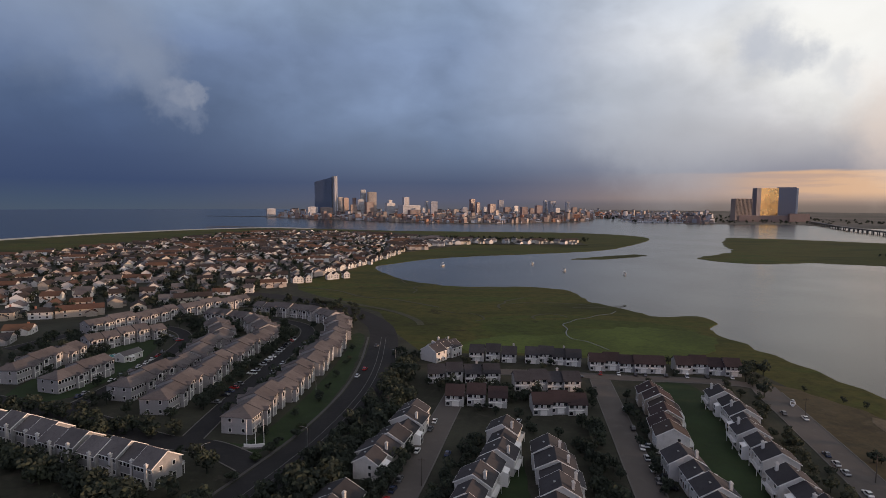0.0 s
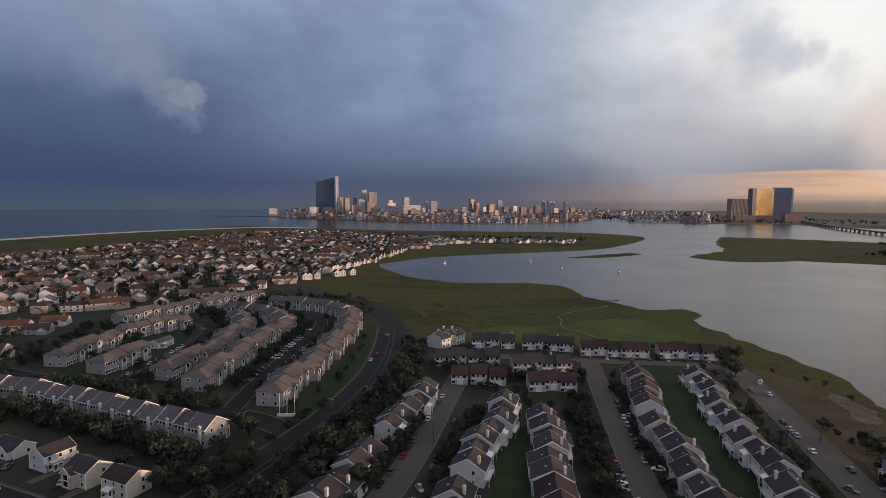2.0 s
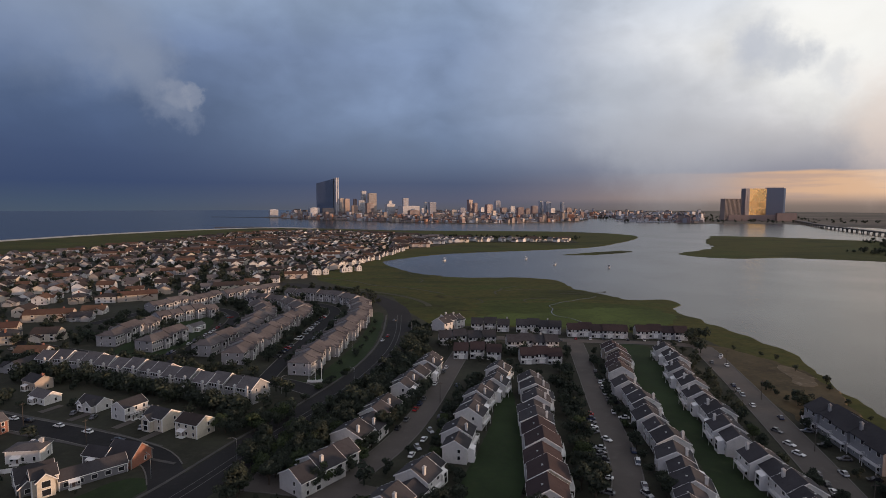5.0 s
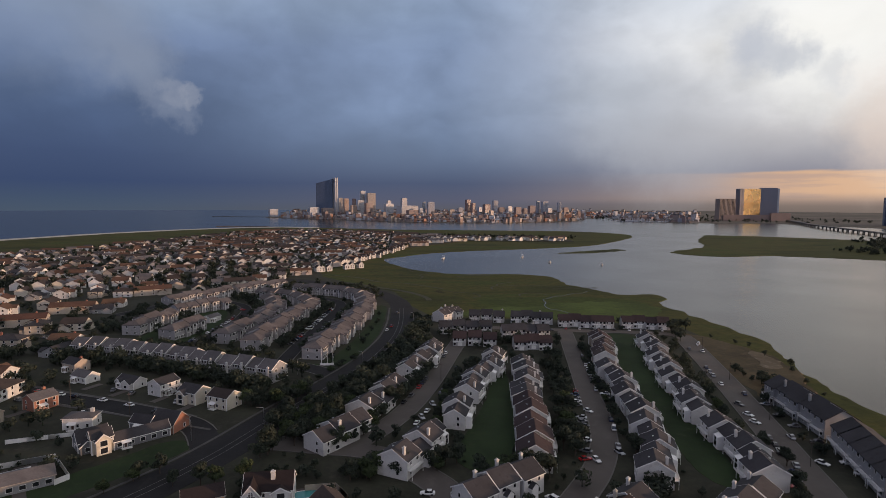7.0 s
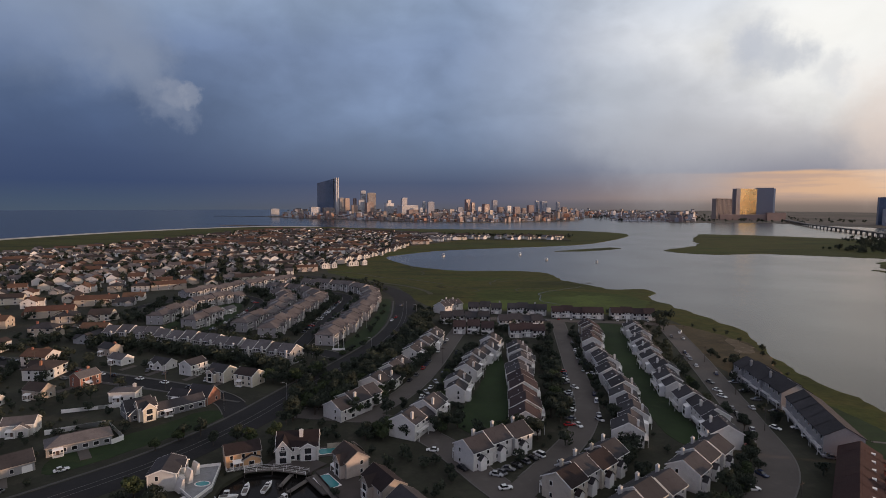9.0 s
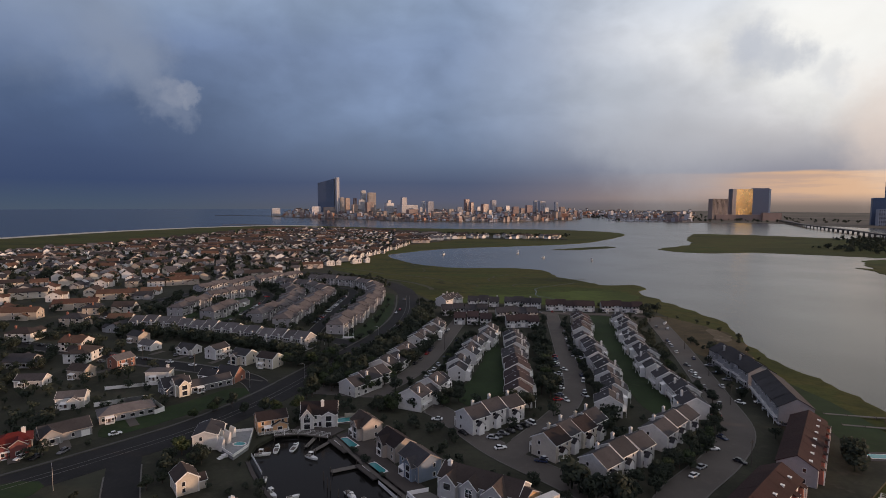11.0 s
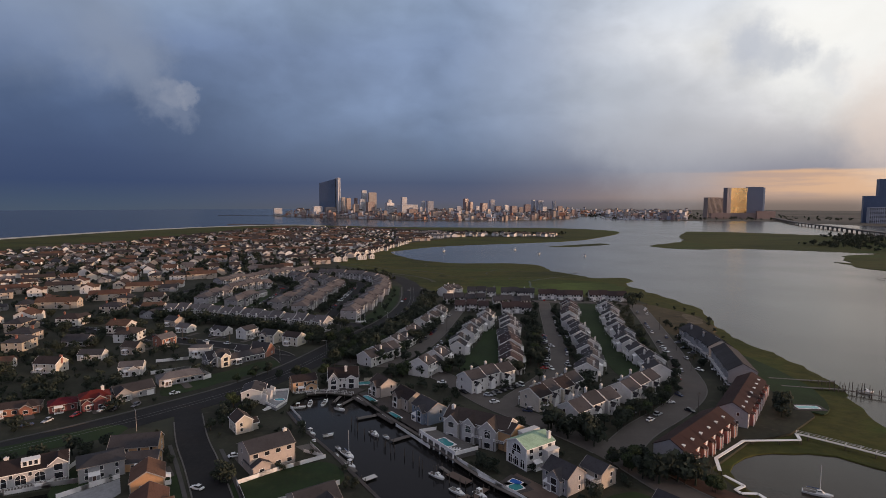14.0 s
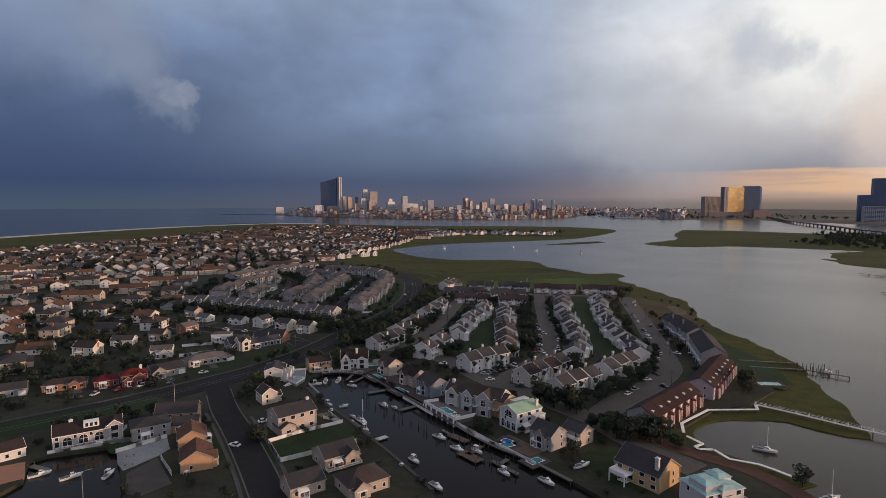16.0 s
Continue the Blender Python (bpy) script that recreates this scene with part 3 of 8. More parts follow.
sheet("islet", ragged(curve_points([(144.8, 1091.2), (194.8, 1101.5), (252.5, 1141.3), (272, 1161.4), (260, 1183.4), (223.2, 1156.3), (188.6, 1131.5)], 5.0, True), 5.0, 20.0), 0.3, 1.4, 1.0, marsh, "thin strip of green marsh in the bay", "island")
sheet("marsh_creek_bank", ragged(curve_points([(-5.3, 559.9), (11.5, 594.8), (49.7, 601.1), (73.4, 618.7), (115.2, 628.4), (145.2, 619.7), (155, 596.6), (133.6, 561.5), (97.4, 551.8), (49.6, 555.8)], 3.0, True), 4.0, 12.0), 0.46, 0.5, 0.5, marsh_bright, "brighter grass beside a winding marsh creek", "marsh")
strip("creek", [(80, 566), (70.8, 585.4), (62.5, 592), (60.5, 606), (63.5, 620.7), (62.4, 634), (68, 642), (76, 653), (85, 659), (95, 670), (105.3, 675.5), (112, 686)], 0.7, 0.52, bay_water, "narrow winding creek through the marsh", "creek", 3.0, 0.05)
strip("ditch", [(-230, 752), (-180.4, 741.7), (-144.9, 729.9), (-95.8, 693.3), (-63.4, 667.6), (-44, 640), (-38.7, 623.3)], 5.0, 0.45, marsh_dark, "dark reedy ditch beside the boulevard", "ditch", 3.0, 0.05)
strip("ditch", [(-186, 792), (-172, 783.7), (-132.3, 763.2), (-104.2, 734.1), (-71.5, 722.7), (-30, 690)], 3.0, 0.45, marsh_dark, "dark reedy ditch in the marsh", "ditch", 3.0, 0.05)
strip("creek", [(26.2, 709.4), (49.8, 721.3), (85.3, 716.3), (103.1, 706.3)], 1.8, 0.45, marsh_dark, "dark winding drainage creek in the marsh", "creek", 3.0, 0.05)
rm = random.Random(77)
for x, y, heading, count in ((20, 690, 1.2, 7), (80, 700, 0.6, 6), (-60, 760, 0.9, 8), (-100, 860, 0.5, 6), (0, 640, 0.2, 7), (-20, 780, 0.2, 7), (70, 660, 2.9, 5)):
    line = [(x, y)]
    for i in range(count):
        heading += rm.uniform(-0.9, 0.9)
        x, y = x + math.cos(heading) * 9, y + math.sin(heading) * 9
        line.append((x, y))
    strip("creek", line, rm.uniform(1.4, 2.6), 0.44 + 0.004 * count, marsh_dark, "dark winding drainage creek in the marsh", "creek", 3.0, 0.05)
FAR_LAND = [(-1020, 2862), (-690, 2618.4), (-318, 2402.4), (-94.8, 2310), (112.8, 2352), (434.4, 2636.4), (564, 3000), (720, 3168), (672, 2712), (873.6, 2472), (1174.8, 2484), (1248, 2352), (1320, 2220), (1680, 1800), (3120, 1560), (4800, 2280), (4680, 3480), (3600, 4620), (2280, 5280), (720, 5640), (0, 5040), (-480, 3840), (-768, 3120)]
sheet("far_land", ragged(curve_points(FAR_LAND, 30.0, True), 14.0, 90.0), 1.0, 2.4, 3.0, flats, "low dark land of the far city shore", "land")
for line in ([(-817.2, 1887.8), (-735.6, 1920.8), (-656.3, 1910.3)], [(-1296, 2880), (-1140, 2862), (-996, 2856)]):
    strip("jetty", line, 9.0, 1.4, pile_wood, "long dark stone jetty reaching into the sea", "jetty", 20.0, 3.0)


# ---- roads ----
ROAD = GROUND + 0.05
strip("boulevard", [(-264, 72), (-215.4, 151.7), (-178.6, 191.3), (-146.8, 222.5), (-123.5, 250.1), (-103.9, 277.4), (-89.2, 310.6), (-78.1, 350.8), (-65.8, 389.9), (-55.8, 431), (-50.6, 477.7), (-51.8, 524.6), (-58.4, 582.4), (-73.3, 628.1), (-111.4, 678.7), (-172.4, 719.5), (-252.5, 749.3)], 17.4, ROAD, asphalt, "wide dark asphalt boulevard", "road")
for shift in (-1.2, 1.2):
    line = curve_points([(-215.4, 151.7), (-178.6, 191.3), (-146.8, 222.5), (-123.5, 250.1), (-103.9, 277.4), (-89.2, 310.6), (-78.1, 350.8), (-65.8, 389.9), (-55.8, 431), (-50.6, 477.7), (-51.8, 524.6), (-58.4, 582.4)], 6.0)
    moved = []
    for i, p in enumerate(line):
        d = (line[min(i + 1, len(line) - 1)] - line[max(i - 1, 0)]).normalized()
        moved.append(p + Vector((-d.y, d.x)) * shift * 1.2)
    strip("lane_line", [tuple(p) for p in moved], 0.2, ROAD + 0.02, paint_line, "worn pale lane line on the boulevard", "road marking", 6.0, 0.02)
    edge = []
    for i, p in enumerate(line):
        d = (line[min(i + 1, len(line) - 1)] - line[max(i - 1, 0)]).normalized()
        edge.append(p + Vector((-d.y, d.x)) * shift * 8.2)
    if shift > 0:
        strip("sidewalk", [tuple(p) for p in edge], 1.2, ROAD + 0.12, worn_walk, "pale concrete sidewalk along the boulevard", "sidewalk", 6.0, 0.2)
road_step = 0.0
ROADS = [([(-264, 72), (-215.4, 151.7), (-178.6, 191.3), (-146.8, 222.5), (-123.5, 250.1), (-103.9, 277.4), (-89.2, 310.6), (-78.1, 350.8), (-65.8, 389.9), (-55.8, 431), (-50.6, 477.7), (-51.8, 524.6)], 22)]
LAWNS = []
for line, width, mat, label in (
        ([(-116.3, 248.9), (-101, 222), (-87.5, 202), (-74, 181), (-63.5, 164), (-50, 141), (-38, 117)], 10.2, asphalt, "dark asphalt side street between the canal houses"),
        ([(-93, 315.1), (-109.4, 336.5), (-142.7, 350.5), (-190.1, 364.3), (-254.5, 385.1), (-330, 411.2)], 10.8, asphalt, "dark residential street"),
        ([(-71, 404), (-92, 417), (-116, 422), (-142, 434), (-176, 446), (-223.7, 460), (-281.6, 480)], 10.5, asphalt, "dark asphalt street by the long townhouse rows"),
        ([(-103, 424), (-105.5, 465), (-107, 524), (-108.5, 580), (-120, 610), (-148, 629)], 8.4, asphalt, "dark asphalt lane between townhouse rows"),
        ([(-169, 446), (-168.5, 480), (-171, 523), (-181, 566), (-200, 590), (-232, 604)], 7.4, asphalt, "dark asphalt lane between townhouse rows"),
        ([(-71.3, 322.4), (-52, 320), (-32.8, 316.6), (-13.3, 299.5), (-3.7, 285.4), (10.8, 262.9), (30.2, 242.8), (42.5, 228.5), (52.3, 214.1), (62.2, 194.9), (74.5, 178)], 10.8, pale_asphalt, "worn pale asphalt street"),
        ([(-42.4, 322.4), (-30.1, 349.9), (-21.5, 386.6), (-12.7, 447.8), (-7.7, 482.9)], 9.6, pale_asphalt, "worn pale asphalt lane between townhouses"),
        ([(13.2, 260.5), (24, 278), (33.5, 294), (42, 311), (48.6, 332), (51.8, 356), (53.4, 389), (56.8, 436), (62, 508)], 9.4, pale_asphalt, "worn pale asphalt lane between townhouses"),
        ([(49.9, 216.5), (64.6, 238.2), (86.5, 262.3), (103.4, 288.7), (110.5, 323), (117.7, 366.1), (127.1, 426.7), (137.4, 502.9)], 12, pale_asphalt, "worn pale asphalt lane between townhouses"),
        ([(-22.2, 513.2), (25.6, 514.8), (73.6, 510.6), (121.7, 507.5), (138.8, 498.5)], 8.4, pale_asphalt, "worn pale asphalt lane behind the rows"),
        ([(-269.2, 534), (-249.2, 637), (-298.2, 748.3), (-384.8, 878.3), (-468.2, 1025.9)], 9.6, asphalt, "dark asphalt town street"),
        ([(-275.4, 748.8), (-367.9, 702.5), (-483.1, 655.9), (-642.6, 608.9)], 9.6, asphalt, "dark asphalt town street")):
    road_step += 0.008
    ROADS.append((line, width))
    strip("road", line, width, ROAD + road_step, mat, label, "road")


def near_road(p, skip):
    for k, (line, width) in enumerate(ROADS):
        if k == skip:
            continue
        for (ax, ay), (bx, by) in zip(line, line[1:]):
            f = max(0.0, min(1.0, ((p.x - ax) * (bx - ax) + (p.y - ay) * (by - ay)) / ((bx - ax) ** 2 + (by - ay) ** 2)))
            if math.hypot(p.x - ax - (bx - ax) * f, p.y - ay - (by - ay) * f) < width / 2 + 0.4:
                return True
    return False


for k, (line, width) in enumerate(ROADS[1:], 1):
    path = curve_points(line, 4.0)
    for hand in (-1, 1):
        run = []
        for i, p in enumerate(path):
            d = (path[min(i + 1, len(path) - 1)] - path[max(i - 1, 0)]).normalized()
            q = p + Vector((-d.y, d.x)) * hand * (width / 2 + 0.15)
            if not near_road(q, k):
                run.append(tuple(q))
            if (near_road(q, k) or i == len(path) - 1) and run:
                if len(run) > 3:
                    strip("kerb", run, 0.45, GROUND + 0.2, concrete, "pale concrete kerb along a street", "kerb", 4.0, 0.25)
                run = []
for outline, label in (
        ([(16.1, 434), (18.2, 360.8), (15.6, 327.5), (6, 304.4), (-6.2, 315.5), (-1.2, 339.4), (6.1, 372.6), (11.2, 419.9)], "green lawn between two townhouse rows"),
        ([(83.4, 495.5), (78.7, 422.8), (76.3, 361.1), (74, 309.8), (86.3, 302.9), (88.4, 361.2), (93.2, 414.6), (105.1, 495.7)], "green lawn between two townhouse rows"),
        ([(-90, 423), (-80, 426), (-74, 489), (-75, 550), (-80, 588), (-72, 588), (-66, 545), (-62.5, 505), (-62, 470), (-64, 438), (-69, 421), (-78, 414.5), (-90, 416)], "green lawn beside the boulevard"),
        ([(137.9, 279.5), (142.3, 313.6), (139.7, 361.4), (151.8, 361.6), (159.5, 313.7), (157.6, 282), (145.4, 260.4)], "mown green grass beside the bay"),
        ([(-141.1, 279.5), (-124.1, 300.8), (-109.7, 322.2), (-100.2, 315.1), (-114.6, 289.1), (-134.2, 265.3)], "green lawn beside the street corner"),
        ([(-72.2, 191.8), (-61.4, 175), (-39.4, 192), (-47.8, 206.4)], "bright green fenced lawn"),
        ([(-126.4, 185.5), (-126.4, 199.5), (-112, 193.5), (-118.6, 179.6)], "green lawn beside the canal fence"),
        ([(-95, 190.5), (-92.8, 195.2), (-80.4, 177), (-84.4, 172.6)], "green lawn before the orange-tan houses"),
        ([(52.4, 163.3), (62.3, 178), (49.9, 192.4), (37.7, 182.6)], "green lawn beside a house"),
        ([(-205.1, 187.6), (-181.2, 179.4), (-154.3, 203.4), (-129.8, 225), (-139.4, 232.1), (-168.7, 208.1)], "grass verge beside the boulevard"),
        ([(-208, 462), (-180, 459), (-177, 500), (-190, 552), (-206, 560), (-214, 520)], "green lawn round the pool house")):
    LAWNS.append(outline)
    sheet("lawn", ragged(curve_points(outline, 3.0, True), 0.8, 8.0), GROUND + random.uniform(0, 0.1), 0.4, 0.2, lawn, label, "lawn")


# ---- house parts ----
def inset(name, width, height, frame, mats, base=0.0):
    """A frame with a recessed pane or panel in one piece, in the plane y = 0, facing -y."""
    w, f = width / 2, frame
    rings = []
    for grow, y in ((f, 0.04), (f, -0.08), (0.0, -0.08), (0.0, -0.02)):
        low = base - (grow if base < 0 else 0)
        rings.append([(-w - grow, y, low), (w + grow, y, low), (w + grow, y, base + height + grow), (-w - grow, y, base + height + grow)])
    m = Mesh().loft(rings, 0, False)
    start = len(m.verts) - 4
    m.faces.append((start, start + 1, start + 2, start + 3))
    m.slots.append(1)
    return m.data(name, *mats)


WINDOWS = {(w, h): inset("window", w, h, 0.1, (trim_white, window_glass), -h / 2) for w, h in ((0.9, 1.3), (1.6, 1.3), (1.2, 1.9), (2.2, 1.9))}
DOOR = inset("door", 0.96, 2.05, 0.12, (trim_white, dark_brick))
GARAGE = inset("garage_door", 2.5, 2.1, 0.15, (trim_white, trim_white))


def gable_walls(w, d, eave, rise, low=-0.8):
    """Walls with gables at both ends of x, the ridge along x."""
    return Mesh().along([(-d / 2, low), (d / 2, low), (d / 2, eave), (0, eave + rise), (-d / 2, eave)], -w / 2, w / 2)


def gable_roof(w, d, eave, rise, over=0.45, rake=0.3, thick=0.22):
    slope = rise / (d / 2)
    y, z, top = d / 2 + over, eave - over * slope + 0.02, eave + rise + 0.02
    return Mesh().along([(-y, z), (0, top), (y, z), (y, z + thick), (0, top + thick), (-y, z + thick)], -w / 2 - rake, w / 2 + rake)


def rake_trim(w, d, eave, rise, over=0.45, rake=0.3):
    """White boards along the gable edges and the eaves."""
    m = Mesh()
    slope = rise / (d / 2)
    y, z = d / 2 + over, eave - over * slope
    for end in (-1, 1):
        x = end * (w / 2 + rake)
        for s in (-1, 1):
            ring = [(0, eave + rise - 0.1), (s * y, z - 0.1), (s * y, z + 0.26), (0, eave + rise + 0.26)]
            m.along(ring if s > 0 else ring[::-1], min(x, x + end * 0.09), max(x, x + end * 0.09))
    for s in (-1, 1):
        m.box(-w / 2 - rake, w / 2 + rake, s * y - 0.05, s * y + 0.05, z - 0.05, z + 0.2)
    return m


def corner_boards(w, d, eave, m):
    """White boards up the four corners of a house."""
    for x in (-1, 1):
        for y in (-1, 1):
            m.box(x * w / 2 - 0.14, x * w / 2 + 0.14, y * d / 2 - 0.14, y * d / 2 + 0.14, -0.7, eave - 0.15)
    return m


def hip_roof(w, d, eave, rise, over=0.5, thick=0.2):
    a, b = w / 2 + over, d / 2 + over
    r = max(0.2, a - b)
    m = Mesh()
    base, top = eave - 0.1, eave + rise
    low = [(-a, -b, base), (a, -b, base), (a, b, base), (-a, b, base)]
    mid = [(x, y, base + thick) for x, y, z in low]
    ridge = [(-r, 0, top), (r, 0, top)]
    m.solid(low + mid + ridge, [(3, 2, 1, 0), (0, 1, 5, 4), (1, 2, 6, 5), (2, 3, 7, 6), (3, 0, 4, 7), (4, 5, 9, 8), (6, 7, 8, 9), (5, 6, 9), (7, 4, 8)])
    return m


def chimney_data(height, width=1.0, depth=0.8):
    m = Mesh().box(-width / 2, width / 2, -depth / 2, depth / 2, 0, height)
    m.box(-width / 2 - 0.1, width / 2 + 0.1, -depth / 2 - 0.1, depth / 2 + 0.1, height - 0.35, height - 0.1)
    m.box(-0.18, 0.18, -0.18, 0.18, height - 0.1, height + 0.3)
    return m


def rail_mesh(x0, x1, y0, y1, z, height=1.0, step=0.45, sides="fblr"):
    """Posts and two rails round a deck."""
    m = Mesh()
    edges = {"f": ((x0, y0), (x1, y0)), "b": ((x0, y1), (x1, y1)), "l": ((x0, y0), (x0, y1)), "r": ((x1, y0), (x1, y1))}
    for key in sides:
        (ax, ay), (bx, by) = edges[key]
        for h in (height, 0.15):
            m.box(min(ax, bx) - 0.04, max(ax, bx) + 0.04, min(ay, by) - 0.04, max(ay, by) + 0.04, z + h - 0.08, z + h)
        count = max(2, int(math.hypot(bx - ax, by - ay) / step))
        for i in range(count + 1):
            x, y = ax + (bx - ax) * i / count, ay + (by - ay) * i / count
            m.box(x - 0.04, x + 0.04, y - 0.04, y + 0.04, z, z + height)
    return m


def put_windows(house, w, d, rows, sizes, front=True, back=True, ends=True, low=0.0):
    """rows: heights of window middles; sizes: (key, places along x) for the long sides."""
    for z in rows:
        for key, places in sizes:
            for x in places:
                if front:
                    part("window", WINDOWS[key], house, pose(x, -d / 2, z))
                if back:
                    part("window", WINDOWS[key], house, pose(x, d / 2, z, 0, 0, 180))
        if ends:
            for end in ends:
                part("window", WINDOWS[(0.9, 1.3)], house, pose(end * w / 2, d * 0.18, z, 0, 0, 90 * end))


def far_glazing(house, w, d, rows, places, back=True, ends=False):
    """Small panes of a house that is only seen from afar, as one part."""
    m = Mesh()
    for z in rows:
        for s in (-1, 1) if back else (-1,):
            for x, wide in places:
                m.box(x - wide / 2 - 0.16, x + wide / 2 + 0.16, s * d / 2 - 0.05, s * d / 2 + 0.05, z - 0.8, z + 0.8, 1)
                m.box(x - wide / 2, x + wide / 2, s * d / 2 - 0.08, s * d / 2 + 0.08, z - 0.65, z + 0.65)
        for s in (-1, 1) if ends else ():
            for y in (-d * 0.22, d * 0.22):
                m.box(s * w / 2 - 0.05, s * w / 2 + 0.05, y - 0.66, y + 0.66, z - 0.8, z + 0.8, 1)
                m.box(s * w / 2 - 0.08, s * w / 2 + 0.08, y - 0.5, y + 0.5, z - 0.65, z + 0.65)
    tagged(part("glazing", m.data("glazing", window_glass, trim_white), house), kind="stuff")


# ---- townhouses ----
AWAY = pose(0, 0, -400)
RIGHT_GROUP = "stepped townhouses by the bay"
ROOF_VENT = Mesh().box(-0.22, 0.22, -0.22, 0.22, -0.2, 0.32).box(-0.3, 0.3, -0.3, 0.3, 0.32, 0.4).data("roof_vent", steel)


def townhouse(label, wall, roof, w, d, eave, rise, group, chimney=True, balcony=True, dormer=False, garage=False, trim=True, far=False, porch=False, hip_end=False, entry=False, sunroom=False):
    h = thing("townhouse", label, "townhouse", group, at=AWAY)
    if hip_end:
        part("wall", Mesh().box(-w / 2, w / 2, -d / 2, d / 2, -0.8, eave).data("wall", wall), h)
        top, o = Mesh(), 0.4
        a, b, z = -w / 2 - o, d / 2 + o, eave - 0.05
        top.solid([(a, -b, z), (w / 2, -b, z), (w / 2, b, z), (a, b, z), (a, -b, z + 0.2), (w / 2, -b, z + 0.2), (w / 2, b, z + 0.2), (a, b, z + 0.2), (-w / 2 + d * 0.4, 0, eave + rise + 0.2), (w / 2, 0, eave + rise + 0.2)], [(3, 2, 1, 0), (0, 1, 5, 4), (2, 3, 7, 6), (3, 0, 4, 7), (4, 5, 9, 8), (6, 7, 8, 9), (7, 4, 8), (1, 2, 6, 9, 5)])
        part("roof", top.data("roof", roof), h)
    else:
        part("wall", gable_walls(w, d, eave, rise).data("wall", wall), h)
        part("roof", gable_roof(w, d, eave, rise).data("roof", roof), h)
    if trim:
        part("trim", rake_trim(w, d, eave, rise).data("trim", trim_white), h, None, "white boards along the roof edges")
    if chimney == "front":
        part("chimney", chimney_data(eave + 1.7, 0.95, 0.8).data("chimney", white_siding), h, pose(w * 0.25, -d / 2 - 0.35, -0.5))
    elif chimney:
        part("chimney", chimney_data(rise + 0.9, 1.0, 0.8).data("chimney", wall), h, pose(w * 0.3, d * 0.3, eave - 0.2))
    if far == "back":
        far_glazing(h, w, d, (eave - 0.95,), ((-w * 0.34, 1.7), (-w * 0.06, 0.8), (w * 0.3, 1.5)))
        far_glazing(h, w, d, (1.25,), ((-w * 0.36, 1.5),))
        part("wall_board", Mesh().box(-w / 2 + 0.1, w * 0.3, -d / 2 - 0.75, -d / 2, 2.55, 2.8).data("wall_board", trim_white), h, None, "white porch roof edge")
    elif far:
        far_glazing(h, w, d, (1.5, eave - 1.1), ((-w * 0.39, 1.0), (-w * 0.2, 1.0), (0.0, 1.0), (w * 0.2, 1.0), (w * 0.39, 1.0)), ends=True)
    else:
        put_windows(h, w, d, (1.5, eave - 1.1), (((1.6, 1.3), (-w * 0.25,)), ((0.9, 1.3), (w * 0.24,))), ends=(-1, 1) if entry else (1,))
    part("garage_door" if garage else "door", GARAGE if garage else DOOR, h, pose(w * 0.02 if not garage else 0.4, -d / 2 - (0.1 if garage else 0.02), 0.05))
    if balcony:
        z = 2.75
        part("balcony", Mesh().box(-w * 0.42, w * 0.42, d / 2, d / 2 + 1.5, z - 0.2, z).box(-w * 0.42, -w * 0.42 + 0.15, d / 2 + 1.3, d / 2 + 1.45, -0.8, z).box(w * 0.42 - 0.15, w * 0.42, d / 2 + 1.3, d / 2 + 1.45, -0.8, z).moved(Matrix(), rail_mesh(-w * 0.42, w * 0.42, d / 2, d / 2 + 1.5, z, 1.0, 0.4, "blr")).data("balcony", trim_white), h)
    if group == RIGHT_GROUP:
        for x, y in ((w * 0.1, -d * 0.16),):
            part("roof_vent", ROOF_VENT, h, pose(x, y, eave + rise * (1 - abs(y) / (d / 2)) + 0.15))
    if sunroom:
        part("sunroom", Mesh().along([(d / 2 - 0.1, -0.8), (d / 2 + 2.2, -0.8), (d / 2 + 2.2, 3.9), (d / 2 - 0.1, 4.7)], -1.9, 1.9).data("sunroom", trim_white), h, None, "white boxed porch")
        for z in (1.4, 3.2):
            part("window", WINDOWS[(2.2, 1.9)] if z < 2 else WINDOWS[(1.6, 1.3)], h, pose(0, d / 2 + 2.2, z, 0, 0, 180))
    if entry:
        ring = [(-1.3, -0.8), (1.3, -0.8), (1.3, eave - 2.4), (0, eave - 1.2), (-1.3, eave - 2.4)]
        side = pose(-w * 0.12, -d / 2, 0, 0, 0, -90)
        part("entry_bay", Mesh().along(ring, -0.4, 1.5).data("entry_bay", trim_white), h, side, "small white gabled entry")
        cap = Mesh()
        for q in (-1, 1):
            edge = [(0, eave - 1.18), (q * 1.6, eave - 2.66), (q * 1.6, eave - 2.5), (0, eave - 1.0)]
            cap.along(edge if q > 0 else edge[::-1], -0.4, 1.7)
        part("entry_roof", cap.data("entry_roof", roof), h, side)
    if porch:
        part("bay", Mesh().prism([(-2.6, d / 2), (-0.4, d / 2), (-0.4, d / 2 + 1.6), (-2.6, d / 2 + 1.6)], -0.8, 4.6, 0, [(-2.6, d / 2), (-0.4, d / 2), (-0.4, d / 2 + 1.1), (-2.6, d / 2 + 1.1)]).data("bay", red_siding), h)
        part("bay_roof", Mesh().along([(d / 2 - 0.1, 5.5), (d / 2 - 0.1, 5.35), (d / 2 + 1.8, 4.35), (d / 2 + 1.8, 4.55)], -2.8, -0.2).data("bay_roof", roof), h)
        for x in (-2.7, -0.3):
            part("corner_board", Mesh().box(x - 0.13, x + 0.13, d / 2 + 1.45, d / 2 + 1.72, -0.8, 4.8).data("corner_board", trim_white), h)
        part("wall_board", Mesh().box(0.2, 2.7, d / 2 - 0.02, d / 2 + 0.08, 2.7, 3.0).data("wall_board", trim_white), h)
        part("wall_board", Mesh().box(0.5, 1.9, d / 2 - 0.02, d / 2 + 0.1, 4.0, 5.6).data("wall_board", trim_white), h)
        z = eave + rise * 0.42
